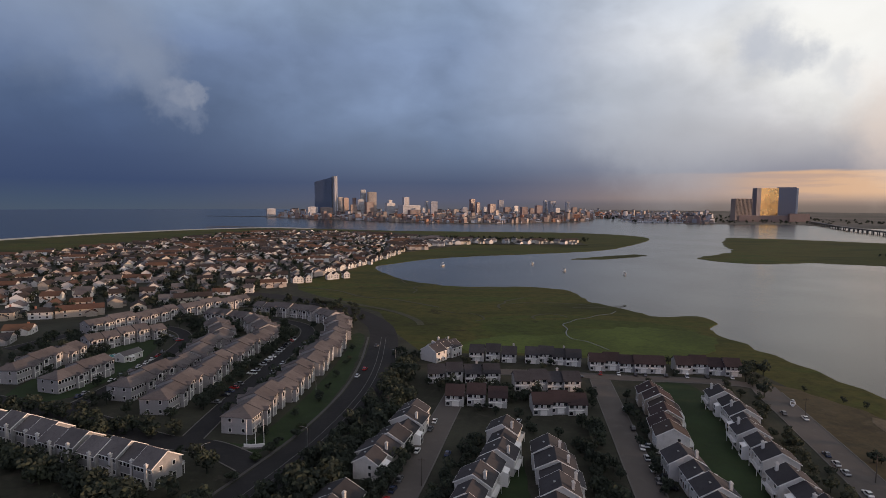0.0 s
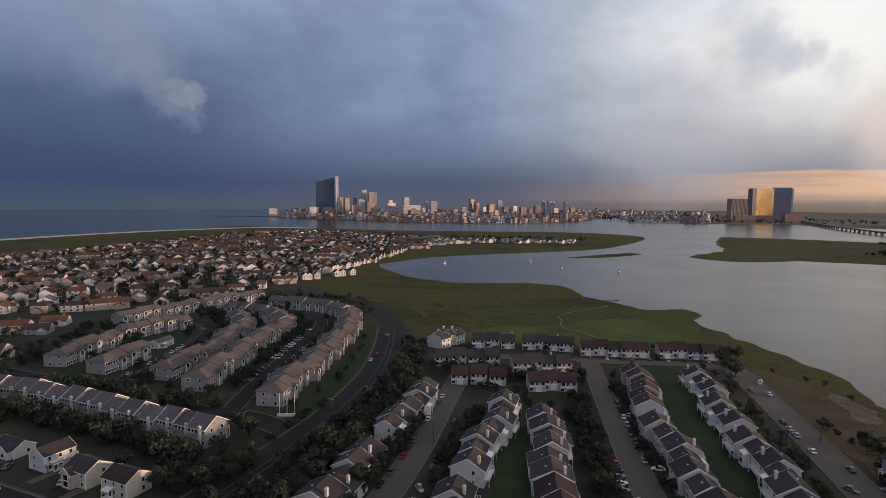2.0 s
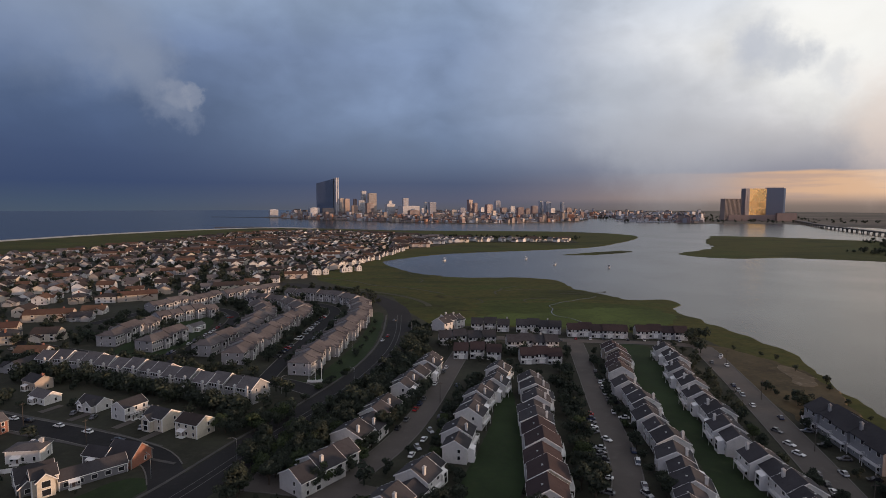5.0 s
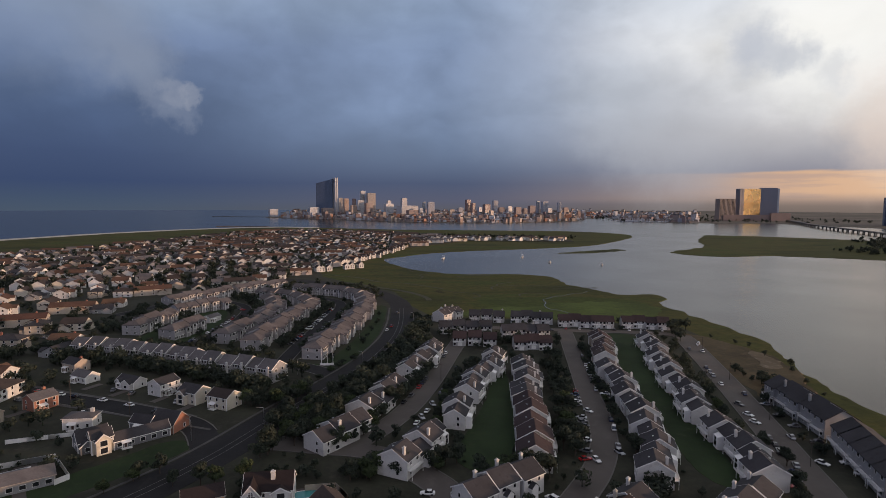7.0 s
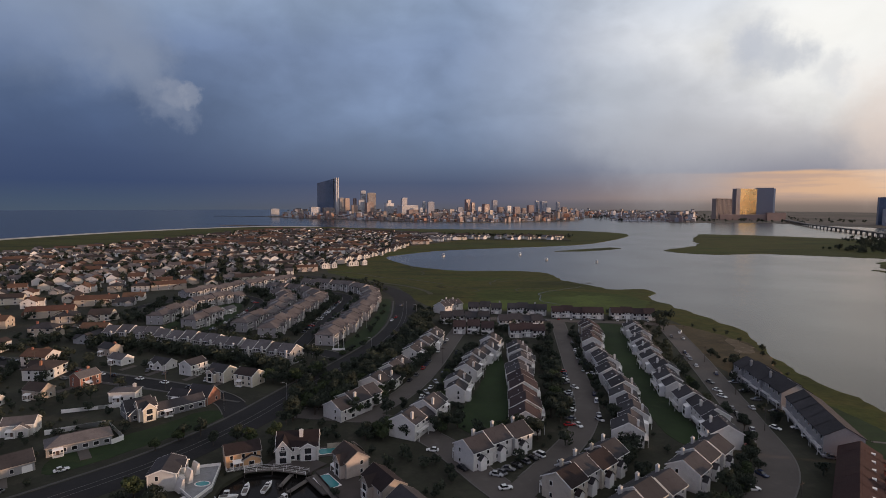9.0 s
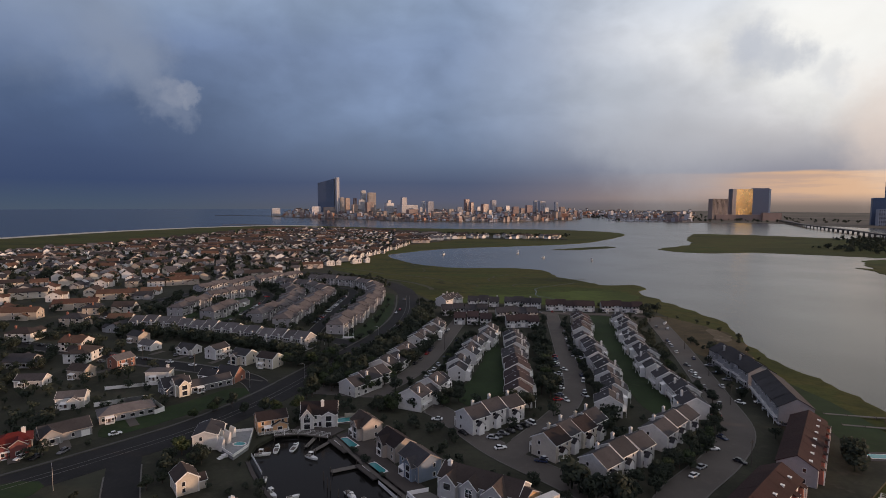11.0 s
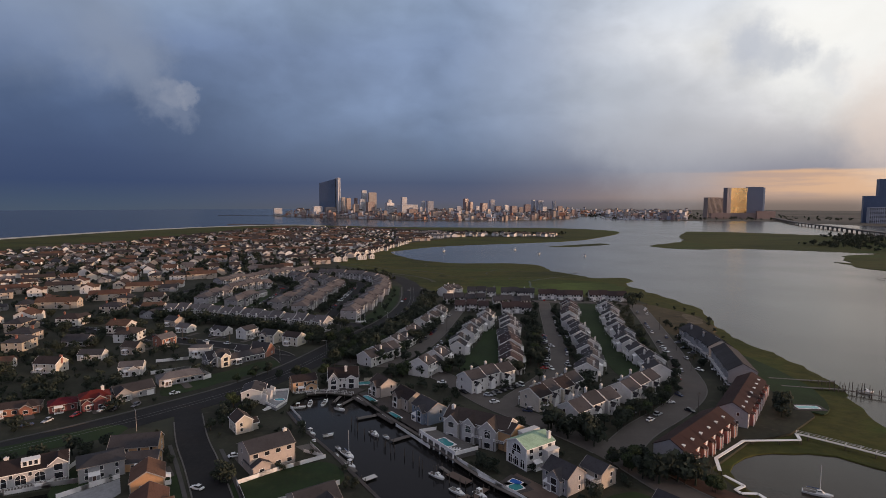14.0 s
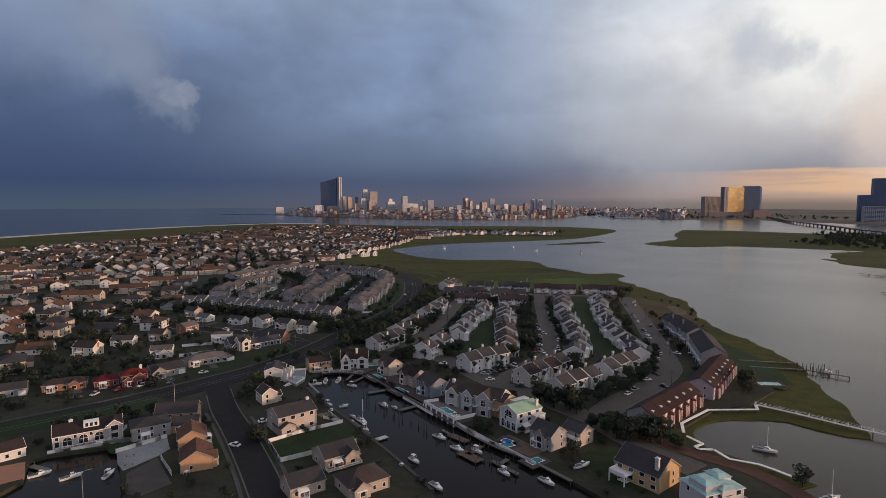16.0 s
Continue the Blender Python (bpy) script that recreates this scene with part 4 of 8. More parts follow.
        part("dormer", Mesh().along([(d / 2 - 3.4, z - 0.9), (d / 2 - 1.6, z - 1.2), (d / 2 - 1.6, z + 0.35), (d / 2 - 3.6, z + 0.5)], 0.6, 1.7).data("dormer", trim_white), h, None, "small white dormer on the roof")
        part("dormer_window", Mesh().box(0.75, 1.55, d / 2 - 1.62, d / 2 - 1.56, z - 0.5, z + 0.2).data("dormer_window", window_glass), h)
    if dormer:
        for s in (-1, 1):
            bay = Mesh()
            dw, out = w * 0.36, 1.6
            ring = [(-dw / 2, -0.8), (dw / 2, -0.8), (dw / 2, eave - 0.3), (0, eave + 0.6), (-dw / 2, eave - 0.3)]
            bay.along(ring, -2.4, out)
            part("gabled_bay", bay.data("gabled_bay", wall), h, pose(s * 0.02 - w * 0.2, s * d / 2, 0, 0, 0, 90 * s))
            part("bay_window", Mesh().box(out - 0.02, out + 0.05, -0.8, 0.8, eave - 2.2, eave - 0.6).data("bay_window", window_glass), h, pose(s * 0.02 - w * 0.2, s * d / 2, 0, 0, 0, 90 * s))
            part("bay_trim", Mesh().box(out - 0.02, out + 0.04, -dw / 2, dw / 2, 2.7, 3.0).box(out - 0.02, out + 0.12, -dw / 2 - 0.1, -dw / 2 + 0.2, -0.8, eave - 0.4).box(out - 0.02, out + 0.12, dw / 2 - 0.2, dw / 2 + 0.1, -0.8, eave - 0.4).data("bay_trim", trim_white), h, pose(s * 0.02 - w * 0.2, s * d / 2, 0, 0, 0, 90 * s))
            cap = Mesh()
            for q in (-1, 1):
                ring = [(0, eave + 0.62), (q * (dw / 2 + 0.25), eave - 0.5), (q * (dw / 2 + 0.25), eave - 0.32), (0, eave + 0.82)]
                cap.along(ring if q > 0 else ring[::-1], -2.6, out + 0.25)
            part("bay_roof", cap.data("bay_roof", roof), h, pose(s * 0.02 - w * 0.2, s * d / 2, 0, 0, 0, 90 * s))
    return h


def row(kinds, start, end, count, shift=(0, 0), rise=(0, 0), flip=False):
    """A row of townhouses from start to end (ridge line), stepped to the side and in height."""
    a, b = Vector(start), Vector(end)
    d = (b - a)
    turn = math.degrees(math.atan2(d.y, d.x))
    side = Vector((-d.y, d.x)).normalized()
    for i in range(count):
        p = a + d * ((i + 0.5) / count) + side * shift[i % len(shift)]
        kind = kinds[i % len(kinds)]
        copy_thing(kind, pose(p.x, p.y, GROUND + rise[i % len(rise)], 0, 0, turn + (180 if flip else 0)))


RIGHT = RIGHT_GROUP
white_dark = townhouse("white-sided townhouse with dark grey shingle roof", white_siding, dark_roof, 8.9, 11, 5.8, 3.1, RIGHT)
white_low = townhouse("white-sided townhouse with a dark roof and a lower ridge", white_siding, dark_roof, 7.9, 8.4, 4.9, 2.5, RIGHT, chimney=False, balcony=False, sunroom=True)
white_brown = townhouse("white-sided townhouse with brown shingle roof", white_siding, brown_roof, 8.9, 11, 5.8, 3.1, RIGHT, chimney=False)
white_plain = townhouse("white-sided townhouse with charcoal roof, set among trees", white_siding, dark_roof, 9.6, 12.4, 4.9, 3.0, RIGHT, balcony=False)
white_entry = townhouse("white-sided townhouse with charcoal roof and gabled entry", white_siding, dark_roof, 8.6, 10.6, 5.2, 2.9, RIGHT, chimney=False, balcony=False, entry=True)
tan_maroon = townhouse("tan-sided townhouse with maroon shingle roof", tan_siding, maroon_shingle, 8.9, 11, 5.8, 3.1, RIGHT, chimney=False)
maroon_tall = townhouse("white-sided townhouse with maroon shingle roof", white_siding, maroon_shingle, 9.9, 11.6, 5.9, 3.4, RIGHT, chimney=False)
tan_end = townhouse("tan gabled end townhouse with maroon roof", tan_siding, maroon_shingle, 10.4, 12, 5.9, 3.5, RIGHT, chimney=False)
back_dark = townhouse("pale townhouse with dark roof and garage", pale_siding, dark_roof, 7.9, 10.6, 4.9, 3.1, "townhouses at the marsh", garage=True, trim=False, far="back", chimney=False)
back_maroon = townhouse("pale townhouse with maroon roof and garage", pale_siding, maroon_shingle, 7.9, 10.6, 4.9, 3.1, "townhouses at the marsh", garage=True, trim=False, far="back", chimney=False)
bay_dark = townhouse("grey townhouse with dark slate roof and porches", grey_siding, dark_roof, 8.2, 12.6, 7.4, 3.6, "townhouses by the cove", chimney=False, balcony=True, trim=False)
bay_red = townhouse("red-brown townhouse with dark red roof, white dormers and bays", red_siding, red_roof, 6.9, 11.2, 6.0, 3.1, "red-roofed townhouses by the cove", trim=False, chimney=False, balcony=False, porch=True)
bay_red_end = townhouse("end townhouse with pale gable wall and dark red roof", taupe_siding, red_roof, 6.9, 11.2, 6.0, 3.1, "red-roofed townhouses by the cove", trim=False, chimney=False, balcony=False, porch=True)
cream_brown = townhouse("cream townhouse with dark brown roof and white entry gable", cream_siding, maroon_roof, 8.6, 10.2, 6.2, 2.9, "townhouses along the front street", entry=True)
grey_dark = townhouse("pale townhouse with dark roof and porch", white_siding, dark_roof, 8.6, 10.2, 6.2, 2.9, "townhouses along the front street", entry=True)
LEFT = "long curved townhouse rows"
taupe = townhouse("taupe townhouse with grey-brown roof and gabled bays", taupe_siding, taupe_roof, 7.9, 12.2, 6.4, 2.5, LEFT, chimney=False, balcony=False, dormer=True, trim=False, far=True)
taupe_end = townhouse("taupe end townhouse with hipped grey-brown roof", taupe_siding, taupe_roof, 7.9, 12.2, 6.4, 2.5, LEFT, chimney=False, balcony=False, trim=False, far=True, hip_end=True)
grey_step = townhouse("grey townhouse with grey roof and white chimney", grey_siding, grey_roof, 8.4, 10.8, 6.4, 3.3, "stepped grey townhouses behind the trees", chimney="front", far=True)

back_stack = townhouse("pale townhouse with dark roof, garage and tall white chimney", pale_siding, dark_roof, 7.9, 10.6, 4.9, 3.1, "townhouses at the marsh", garage=True, trim=False, far="back")
bay_stack = townhouse("grey townhouse with dark slate roof and white chimney", grey_siding, dark_roof, 8.2, 12.6, 7.4, 3.6, "townhouses by the cove", trim=False)
S1, Z1 = (0, 1.4, 2.6, 1.2, -0.4), (0, 0.6, -0.3, 0.5)
row([white_entry, white_plain, white_low], (-22.8, 450), (-33.6, 398), 6, S1, Z1)
row([white_plain, white_entry, white_plain], (-36.2, 384), (-46.6, 346), 4, S1, Z1)
row([white_entry, white_plain, white_entry], (-43.0, 338.6), (-57.6, 317.4), 3, S1, Z1)
row([white_dark, white_low], (12.5, 433.9), (-4.2, 368), 7, S1, Z1)
row([white_dark, white_low], (-5.2, 358), (-8.6, 338), 2, S1, Z1)
row([white_low, white_dark], (-13.6, 331), (-26.4, 300.4), 4, S1, Z1)
row([white_dark, white_plain, white_plain], (25.6, 418), (23, 362.8), 6, S1, Z1)
row([maroon_tall, maroon_tall, maroon_tall, tan_end], (23, 360.6), (20.4, 305.4), 5, (0, 0.8), Z1)
row([tan_maroon, tan_maroon, white_brown], (77.4, 479), (69.6, 424), 6, S1, Z1)
row([white_dark, white_low], (67.8, 414.4), (66.6, 346.8), 7, S1, Z1)
row([white_dark, white_low], (65.6, 342), (56.8, 298), 5, S1, Z1)
row([white_dark, white_low], (106.3, 477.1), (96.8, 408.7), 7, S1, Z1, True)
row([white_dark, white_low], (95.6, 401.6), (91, 349.3), 6, S1, Z1, True)
row([white_dark, white_low], (92.4, 342.1), (91.4, 298), 5, S1, Z1, True)
row([back_dark, back_dark, back_stack], (-3, 539), (23.3, 537), 3, (0, 1.1, 0.2, -0.8), (0, 0.5, -0.3))
row([back_dark, back_dark, back_stack], (28.1, 537), (56.8, 533.8), 4, (0, 1.1, 0.2, -0.8), (0, 0.5, -0.3))
row([back_maroon], (60.4, 526.8), (97.6, 523.7), 5, (0, 1.1, 0.2, -0.8), (0, 0.5, -0.3, 0.2))
row([back_maroon], (103.6, 524.9), (134.9, 522.8), 4, (0, 1.1, 0.2, -0.8), (0, 0.5, -0.3, 0.2))
row([back_dark, back_dark, back_stack], (-23.2, 499), (12.4, 503), 4, (0, 1.1, 0.2, -0.8), (0, 0.5, -0.3, 0.2))
row([back_maroon], (-12.6, 470), (15, 469.1), 3, (0, 1.1, 0.2, -0.8), (0, 0.5, -0.3, 0.2))
row([back_dark, back_dark, back_stack], (18.6, 491.3), (48.6, 493.9), 4, (0, 1.1, 0.2, -0.8), (0, 0.5, -0.3, 0.2))
row([back_maroon], (24.5, 462.2), (46.2, 463.6), 3, (0, 1.1, 0.2, -0.8), (0, 0.5, -0.3, 0.2))
row([white_dark], (-24.5, 531.8), (-12.5, 548.2), 3, (0, 1.5), Z1)
row([grey_dark], (-2.7, 279.3), (18.8, 298.1), 3, (0, 0.8), (0, 0.4))
row([cream_brown, grey_dark], (25.2, 258.9), (48, 282.6), 4, (0, 0.8), (0, 0.4))
row([grey_dark], (37.9, 243), (59.5, 263.5), 3, (0, 0.8), (0, 0.4))
row([grey_dark], (64.5, 268.5), (84.5, 290.5), 3, (0, 0.8), (0, 0.4))
row([bay_dark, bay_stack], (137, 382.9), (137.3, 338.8), 5, (0, 0.7), (0, 0.3), True)
row([bay_dark], (136.4, 332.8), (128, 293.5), 5, (0,), (0,), True)
row([bay_red] * 6 + [bay_red_end], (128.6, 286.5), (102.2, 246.5), 7, (0,), (0,))
row([bay_red] * 5 + [bay_red_end], (94.5, 241.2), (66.0, 210.2), 6, (0,), (0,))
CURVED = (
    ([(-88.4, 429), (-83.4, 498)], 8), ([(-83.2, 500), (-84.4, 568)], 8), ([(-85, 571), (-95, 613)], 5), ([(-98, 617), (-118, 635)], 3), ([(-121, 638), (-168, 651)], 6),
    ([(-129.6, 445), (-129.8, 510)], 8), ([(-129.8, 512), (-128.4, 570)], 7), ([(-131, 575), (-154, 607)], 5), ([(-157.5, 609.5), (-192, 621)], 5),
    ([(-153.6, 459), (-147.4, 507)], 6), ([(-147.6, 509), (-153.4, 560)], 6), ([(-155.5, 564), (-170, 589)], 4),
    ([(-191.4, 466), (-184.6, 497)], 4), ([(-220.6, 476), (-220.6, 524)], 6), ([(-225, 536), (-199.5, 573)], 5), ([(-251, 573), (-221.6, 628)], 8), ([(-220.4, 634), (-190, 681)], 7))
for line, count in CURVED:
    first = [taupe_end] if line[0][1] < 480 else [taupe]
    row(first + [taupe] * (count - 1), line[0], line[1], count, (0, 0, 1.5, 1.5, -1.1), (0, 0, 0.9, 0.9, -0.5))
row([grey_step], (-224, 431.9), (-179.4, 424.1), 5, S1, Z1)
row([grey_step], (-177.1, 421.8), (-127.7, 404.2), 6, S1, Z1)
row([grey_step], (-125.3, 402.9), (-94.5, 391), 4, S1, Z1)


# ---- detached houses ----
def house(label, wall, roof, w, d, eave, rise, at=AWAY, shape="gable", group="", wing=None, chimney=None, deck=None, garage=False, wide=False, details=True):
    """A detached house: main block with its ridge along x, and, where asked, a crossing wing (x, width, reach, eave, rise), a chimney (x, y, material),
    a deck (depth, height), a garage door."""
    h = thing("house", label, "house", group, at=at)
    edging = trim_white if wall in (white_siding, cream_siding, slate_siding, pale_siding) else trim_tan
    if shape == "gable":
        part("wall", gable_walls(w, d, eave, rise).data("wall", wall), h)
        part("roof", gable_roof(w, d, eave, rise).data("roof", roof), h)
        part("trim", corner_boards(w, d, eave, rake_trim(w, d, eave, rise)).data("trim", edging), h)
    else:
        part("wall", Mesh().box(-w / 2, w / 2, -d / 2, d / 2, -0.8, eave).data("wall", wall), h)
        part("roof", hip_roof(w, d, eave, rise).data("roof", roof), h)
        part("trim", corner_boards(w, d, eave, Mesh().box(-w / 2 - 0.52, w / 2 + 0.52, -d / 2 - 0.52, d / 2 + 0.52, eave - 0.14, eave + 0.06)).data("trim", edging), h)
    if details:
        px = -w * 0.5 + w / max(2, int(w / 3.2))
        m = Mesh().along([(-d / 2 - 1.9, 2.45), (-d / 2 - 1.9, 2.3), (-d / 2 + 0.1, 2.9), (-d / 2 + 0.1, 3.05)], px - 1.6, px + 1.6)
        for q in (-1.5, 1.5):
            m.box(px + q - 0.08, px + q + 0.08, -d / 2 - 1.8, -d / 2 - 1.64, -0.6, 2.4)
        part("porch", m.box(px - 1.6, px + 1.6, -d / 2 - 1.9, -d / 2 - 0.1, -0.6, 0.12).data("porch", trim_white), h, None, "small white entry porch")
    two = eave > 4.4
    rows = (1.5, 4.2, eave - 1.15) if eave > 7 else (1.5, eave - 1.15) if two else (1.5,)
    count = max(2, int(w / 3.2))
    places = tuple((i + 0.5) / count * w - w / 2 for i in range(count))
    if details:
        put_windows(h, w, d, rows, (((1.6, 1.3) if wide else (0.9, 1.3), places),), ends=(-1, 1), front=not garage)
        if garage:
            put_windows(h, w, d, rows, (((0.9, 1.3), places[:-1]),), ends=(), back=False)
            part("garage_door", GARAGE, h, pose(places[-1], -d / 2 - 0.1, 0.05))
        part("door", DOOR, h, pose((places[0] + places[1]) / 2, -d / 2 - 0.02, 0.05))
    for x, width, reach, weave, wrise in (wing if wing and isinstance(wing[0], tuple) else (wing,) if wing else ()):
        long = d / 2 + reach
        turn = pose(x, -long / 2, 0, 0, 0, 90)
        part("wing", gable_walls(long, width, weave, wrise).data("wing", wall), h, turn)
        part("wing_roof", gable_roof(long, width, weave, wrise).data("wing_roof", roof), h, turn)
        part("wing_trim", rake_trim(long, width, weave, wrise).data("wing_trim", edging), h, turn)
        for z in ((1.5, weave - 1.15) if weave > 4.4 else (1.5,)):
            part("window", WINDOWS[(2.2, 1.9)] if weave > 4.4 else WINDOWS[(1.6, 1.3)], h, pose(x, -d / 2 - reach, z))
    if chimney:
        x, y, mat = chimney
        part("chimney", chimney_data(rise + 1.6, 1.2, 0.9).data("chimney", mat), h, pose(x, y, eave - 0.6))
    if deck:
        depth, z = deck
        m = Mesh().box(-w / 2, w / 2, -d / 2 - depth, -d / 2, z - 0.2, z)
        for i in range(5):
            x = -w / 2 + 0.15 + (w - 0.3) * i / 4
            m.box(x - 0.09, x + 0.09, -d / 2 - depth + 0.05, -d / 2 - depth + 0.23, -0.8, z)
        part("deck", m.data("deck", deck_wood), h)
        part("railing", rail_mesh(-w / 2, w / 2, -d / 2 - depth, -d / 2, z, 1.0, 0.35, "flr").data("railing", trim_white), h)
    return h


def arched(name, width, height, mats, frame_of=0.14, base=0.0):
    """A round-headed window with a raised frame, in the plane y = 0, facing -y."""
    def outline(grow, y):
        r = width / 2 + grow
        spring = base + height - width / 2
        return [(-r, y, base - grow), (r, y, base - grow)] + [(r * math.cos(k * math.pi / 10), y, spring + r * math.sin(k * math.pi / 10)) for k in range(11)]
    m = Mesh().loft([outline(frame_of, 0.04), outline(frame_of, -0.1), outline(0.0, -0.1), outline(0.0, -0.03)], 0, False)
    start = len(m.verts) - 13
    m.faces.append(tuple(range(start, start + 13)))
    m.slots.append(1)
    m.box(-0.05, 0.05, -0.08, -0.02, base, base + height).box(-width / 2, width / 2, -0.08, -0.02, base + height - width / 2 - 0.05, base + height - width / 2 + 0.05)
    return m.data(name, *mats)


def at(x, y, turn=0.0, z=0.0):
    return pose(x, y, GROUND + z, 0, 0, turn)


STREET = "houses along the streets"
# street of houses below the stepped grey row
house("pale grey ranch house with low gable roof", white_siding, dark_roof, 11.4, 7, 3.2, 2.1, at(-160.5, 379.5, -20), group=STREET, wing=((2.4, 4.8, 1.6, 3, 1.7), (-3.2, 3.6, 1.0, 2.8, 1.4)))
house("white two-storey house with dark roof, white porch", white_siding, dark_roof, 10, 8, 5.4, 2.1, at(-140.5, 372, 68), group=STREET, deck=(1.6, 2.8))
house("cream house with dark hip roof and porch", cream_siding, dark_roof, 10.4, 8.4, 5.3, 2.3, at(-121.5, 362.4, -22), group=STREET, wing=(-1.6, 4.8, 1.8, 4.5, 1.7))
house("cream two-storey house at the street corner", cream_siding, brown_roof, 10.5, 8.4, 5.3, 2.2, at(-105.8, 357.4, -20), group=STREET)
house("orange-brown brick house with shingle roof", brick_wall, grey_roof, 9.7, 7.9, 4.9, 2.1, at(-181.9, 350.3, 68), group=STREET, chimney=(2.4, 1.6, brick_wall))
house("tan house with dark roof", tan_siding, dark_roof, 9.7, 7.9, 4.4, 2.2, at(-203.5, 401.8, -22), group=STREET, chimney=(4, 0, brick_wall))
house("white house with low roof", white_siding, grey_roof, 10.6, 7, 3.2, 2.1, at(-187.2, 385.6, -22), group=STREET)
# corner lots along the boulevard
house("long grey house with white-framed windows and dark roof", slate_siding, dark_roof, 18.7, 5.7, 3.2, 2.2, at(-121.2, 321.6, 47), group=STREET, wide=True)
house("cream gabled entrance with balcony and white trim", cream_siding, dark_roof, 6.6, 5.5, 5.6, 2.2, at(-130.2, 312.6, 47), group=STREET, wing=(0, 4.6, 2.0, 5.2, 2.0))
house("grey gabled house with steep dark roof", slate_siding, dark_roof, 9.9, 7.7, 3.7, 3.3, at(-135.6, 315.6, 47), group=STREET, wing=(-2.4, 4.4, 2.2, 2.8, 1.8))
house("orange-brown gabled house with steep dark roof", brick_wall, dark_roof, 10.5, 8.8, 3.5, 3.7, at(-116.4, 333, -12), group=STREET)
house("dark-roofed court wing of the corner house", slate_siding, dark_roof, 8.8, 5.5, 3.2, 2.2, at(-126, 332.4, -12), group=STREET)
house("white modern house with square chimney towers", white_siding, grey_roof, 10.6, 7, 4.4, 1.1, at(-151.3, 332.8, 10), "hip", STREET, chimney=(3.2, 1.6, white_siding))
house("grey ranch house with white trim and walled yard", grey_siding, grey_roof, 19.4, 8.8, 3.2, 2.2, at(-139, 286, 40), "hip", STREET, wide=True)
house("grey ranch house with white gabled front and garage", grey_siding, dark_roof, 15.8, 8.8, 3.2, 2.6, at(-149.5, 265, 48), group=STREET, wing=(-4.8, 6.4, 1.6, 3.2, 2.4), garage=True)
house("house with bright red roof and red-brown walls", oxblood, bright_red_roof, 10.6, 7.9, 4.9, 2.2, at(-157.5, 251.5, 38), "hip", STREET, wing=((1.6, 4.8, 2, 4.3, 1.7), (-3, 3.4, 1.2, 3.2, 1.4)), chimney=(3, 0.6, white_siding))
house("low wing house with bright red roof", oxblood, bright_red_roof, 9.7, 7, 3.1, 1.9, at(-168.5, 247.5, 38), "hip", STREET)
house("brick ranch house with brown roof", brick_wall, brown_roof, 16.7, 7, 3.2, 1.9, at(-184, 242, 28), "hip", STREET, wing=(4, 4, 1.5, 3, 1.4), wide=True)
house("dark ranch house with pale garage", blue_siding, dark_roof, 14.1, 7.9, 3.2, 2.1, at(-203, 232, 34), group=STREET, garage=True)
house("long low dark-roofed ranch house", cream_siding, brown_roof, 17.6, 7, 3.2, 1.9, at(-196.4, 203.2, 42), group=STREET, garage=True)
house("cream two-storey house with tall chimney", cream_siding, brown_roof, 12.3, 7.9, 5.1, 2.6, at(-211.2, 296.5, -4), group=STREET, chimney=(5.9, 0, brick_wall), deck=(1.6, 0.6))
house("white house with pale roof", white_siding, grey_roof, 10.6, 7, 4.4, 1.9, at(-168.4, 295.7, 20), group=STREET, wing=(1.6, 4.8, 1.6, 3.2, 1.7))
house("brown house with dormer windows in a dark roof", tan_siding, brown_roof, 9.7, 7, 4.3, 2.4, at(-190.6, 332.5, -10), group=STREET)
house("long low white house", white_siding, dark_roof, 12.3, 7, 3.2, 2.1, at(-205.1, 319.6, 8), group=STREET)
# canal houses
CANAL = "houses along the canal"
long_white = house("long white house with arched windows above the canal", pale_siding, maroon_roof, 21, 9, 4.6, 2.6, at(-136.8, 189.8, 35), group=CANAL, chimney=(-5.2, 0.4, white_siding), deck=(2.8, 0.5), details=False, wing=(8.0, 4.6, 0.7, 5.4, 1.8))
ARCH = arched("window", 2.7, 3.0, (trim_white, window_glass))
for x in (-6.4, -1.6, 3.2):
    part("window", ARCH, long_white, pose(x, -4.5, 0.7))
for x, z in ((-9.4, 3.7), (-4.0, 3.6), (0.8, 3.6)):
    part("window", WINDOWS[(0.9, 1.3)], long_white, pose(x, -4.5, z))
for x in (-9.4,):
    part("window", WINDOWS[(1.2, 1.9)], long_white, pose(x, -4.5, 1.6))
part("dormer", Mesh().along([(-3.6, 5.6), (-1.2, 5.6), (-1.2, 7.7), (-3.6, 7.4)], -1.4, 3.4).data("dormer", trim_white), long_white, None, "white dormer across the roof")
for x in (-0.4, 1.0, 2.4):
    part("window", WINDOWS[(0.9, 1.3)], long_white, pose(x, -3.62, 6.6))
house("grey house with flat dark roof terrace", grey_siding, dark_roof, 12.3, 9.7, 4.9, 1.5, at(-117, 195.2, 36), "hip", CANAL)
house("tan gabled house with dark roof at the street corner", sun_orange_siding, dark_roof, 15, 8.4, 4.6, 2.8, at(-113.2, 208.2, 16), group=CANAL)
house("low dark-roofed wing house with tan gable", sun_orange_siding, dark_roof, 9.6, 6.6, 3.0, 2.2, at(-106.2, 200.4, 16), group=CANAL)
house("orange-tan house with rust brown gable roof", sun_orange_siding, rust_roof, 10.4, 9, 3.6, 2.6, at(-98.2, 189.2, 118), group=CANAL)
house("orange-tan house with a wide rust brown roof", sun_orange_siding, rust_roof, 11, 9.4, 3.8, 2.8, at(-88.6, 173.2, 117), group=CANAL, wing=(-2.4, 4.6, 1.4, 3.2, 1.6))
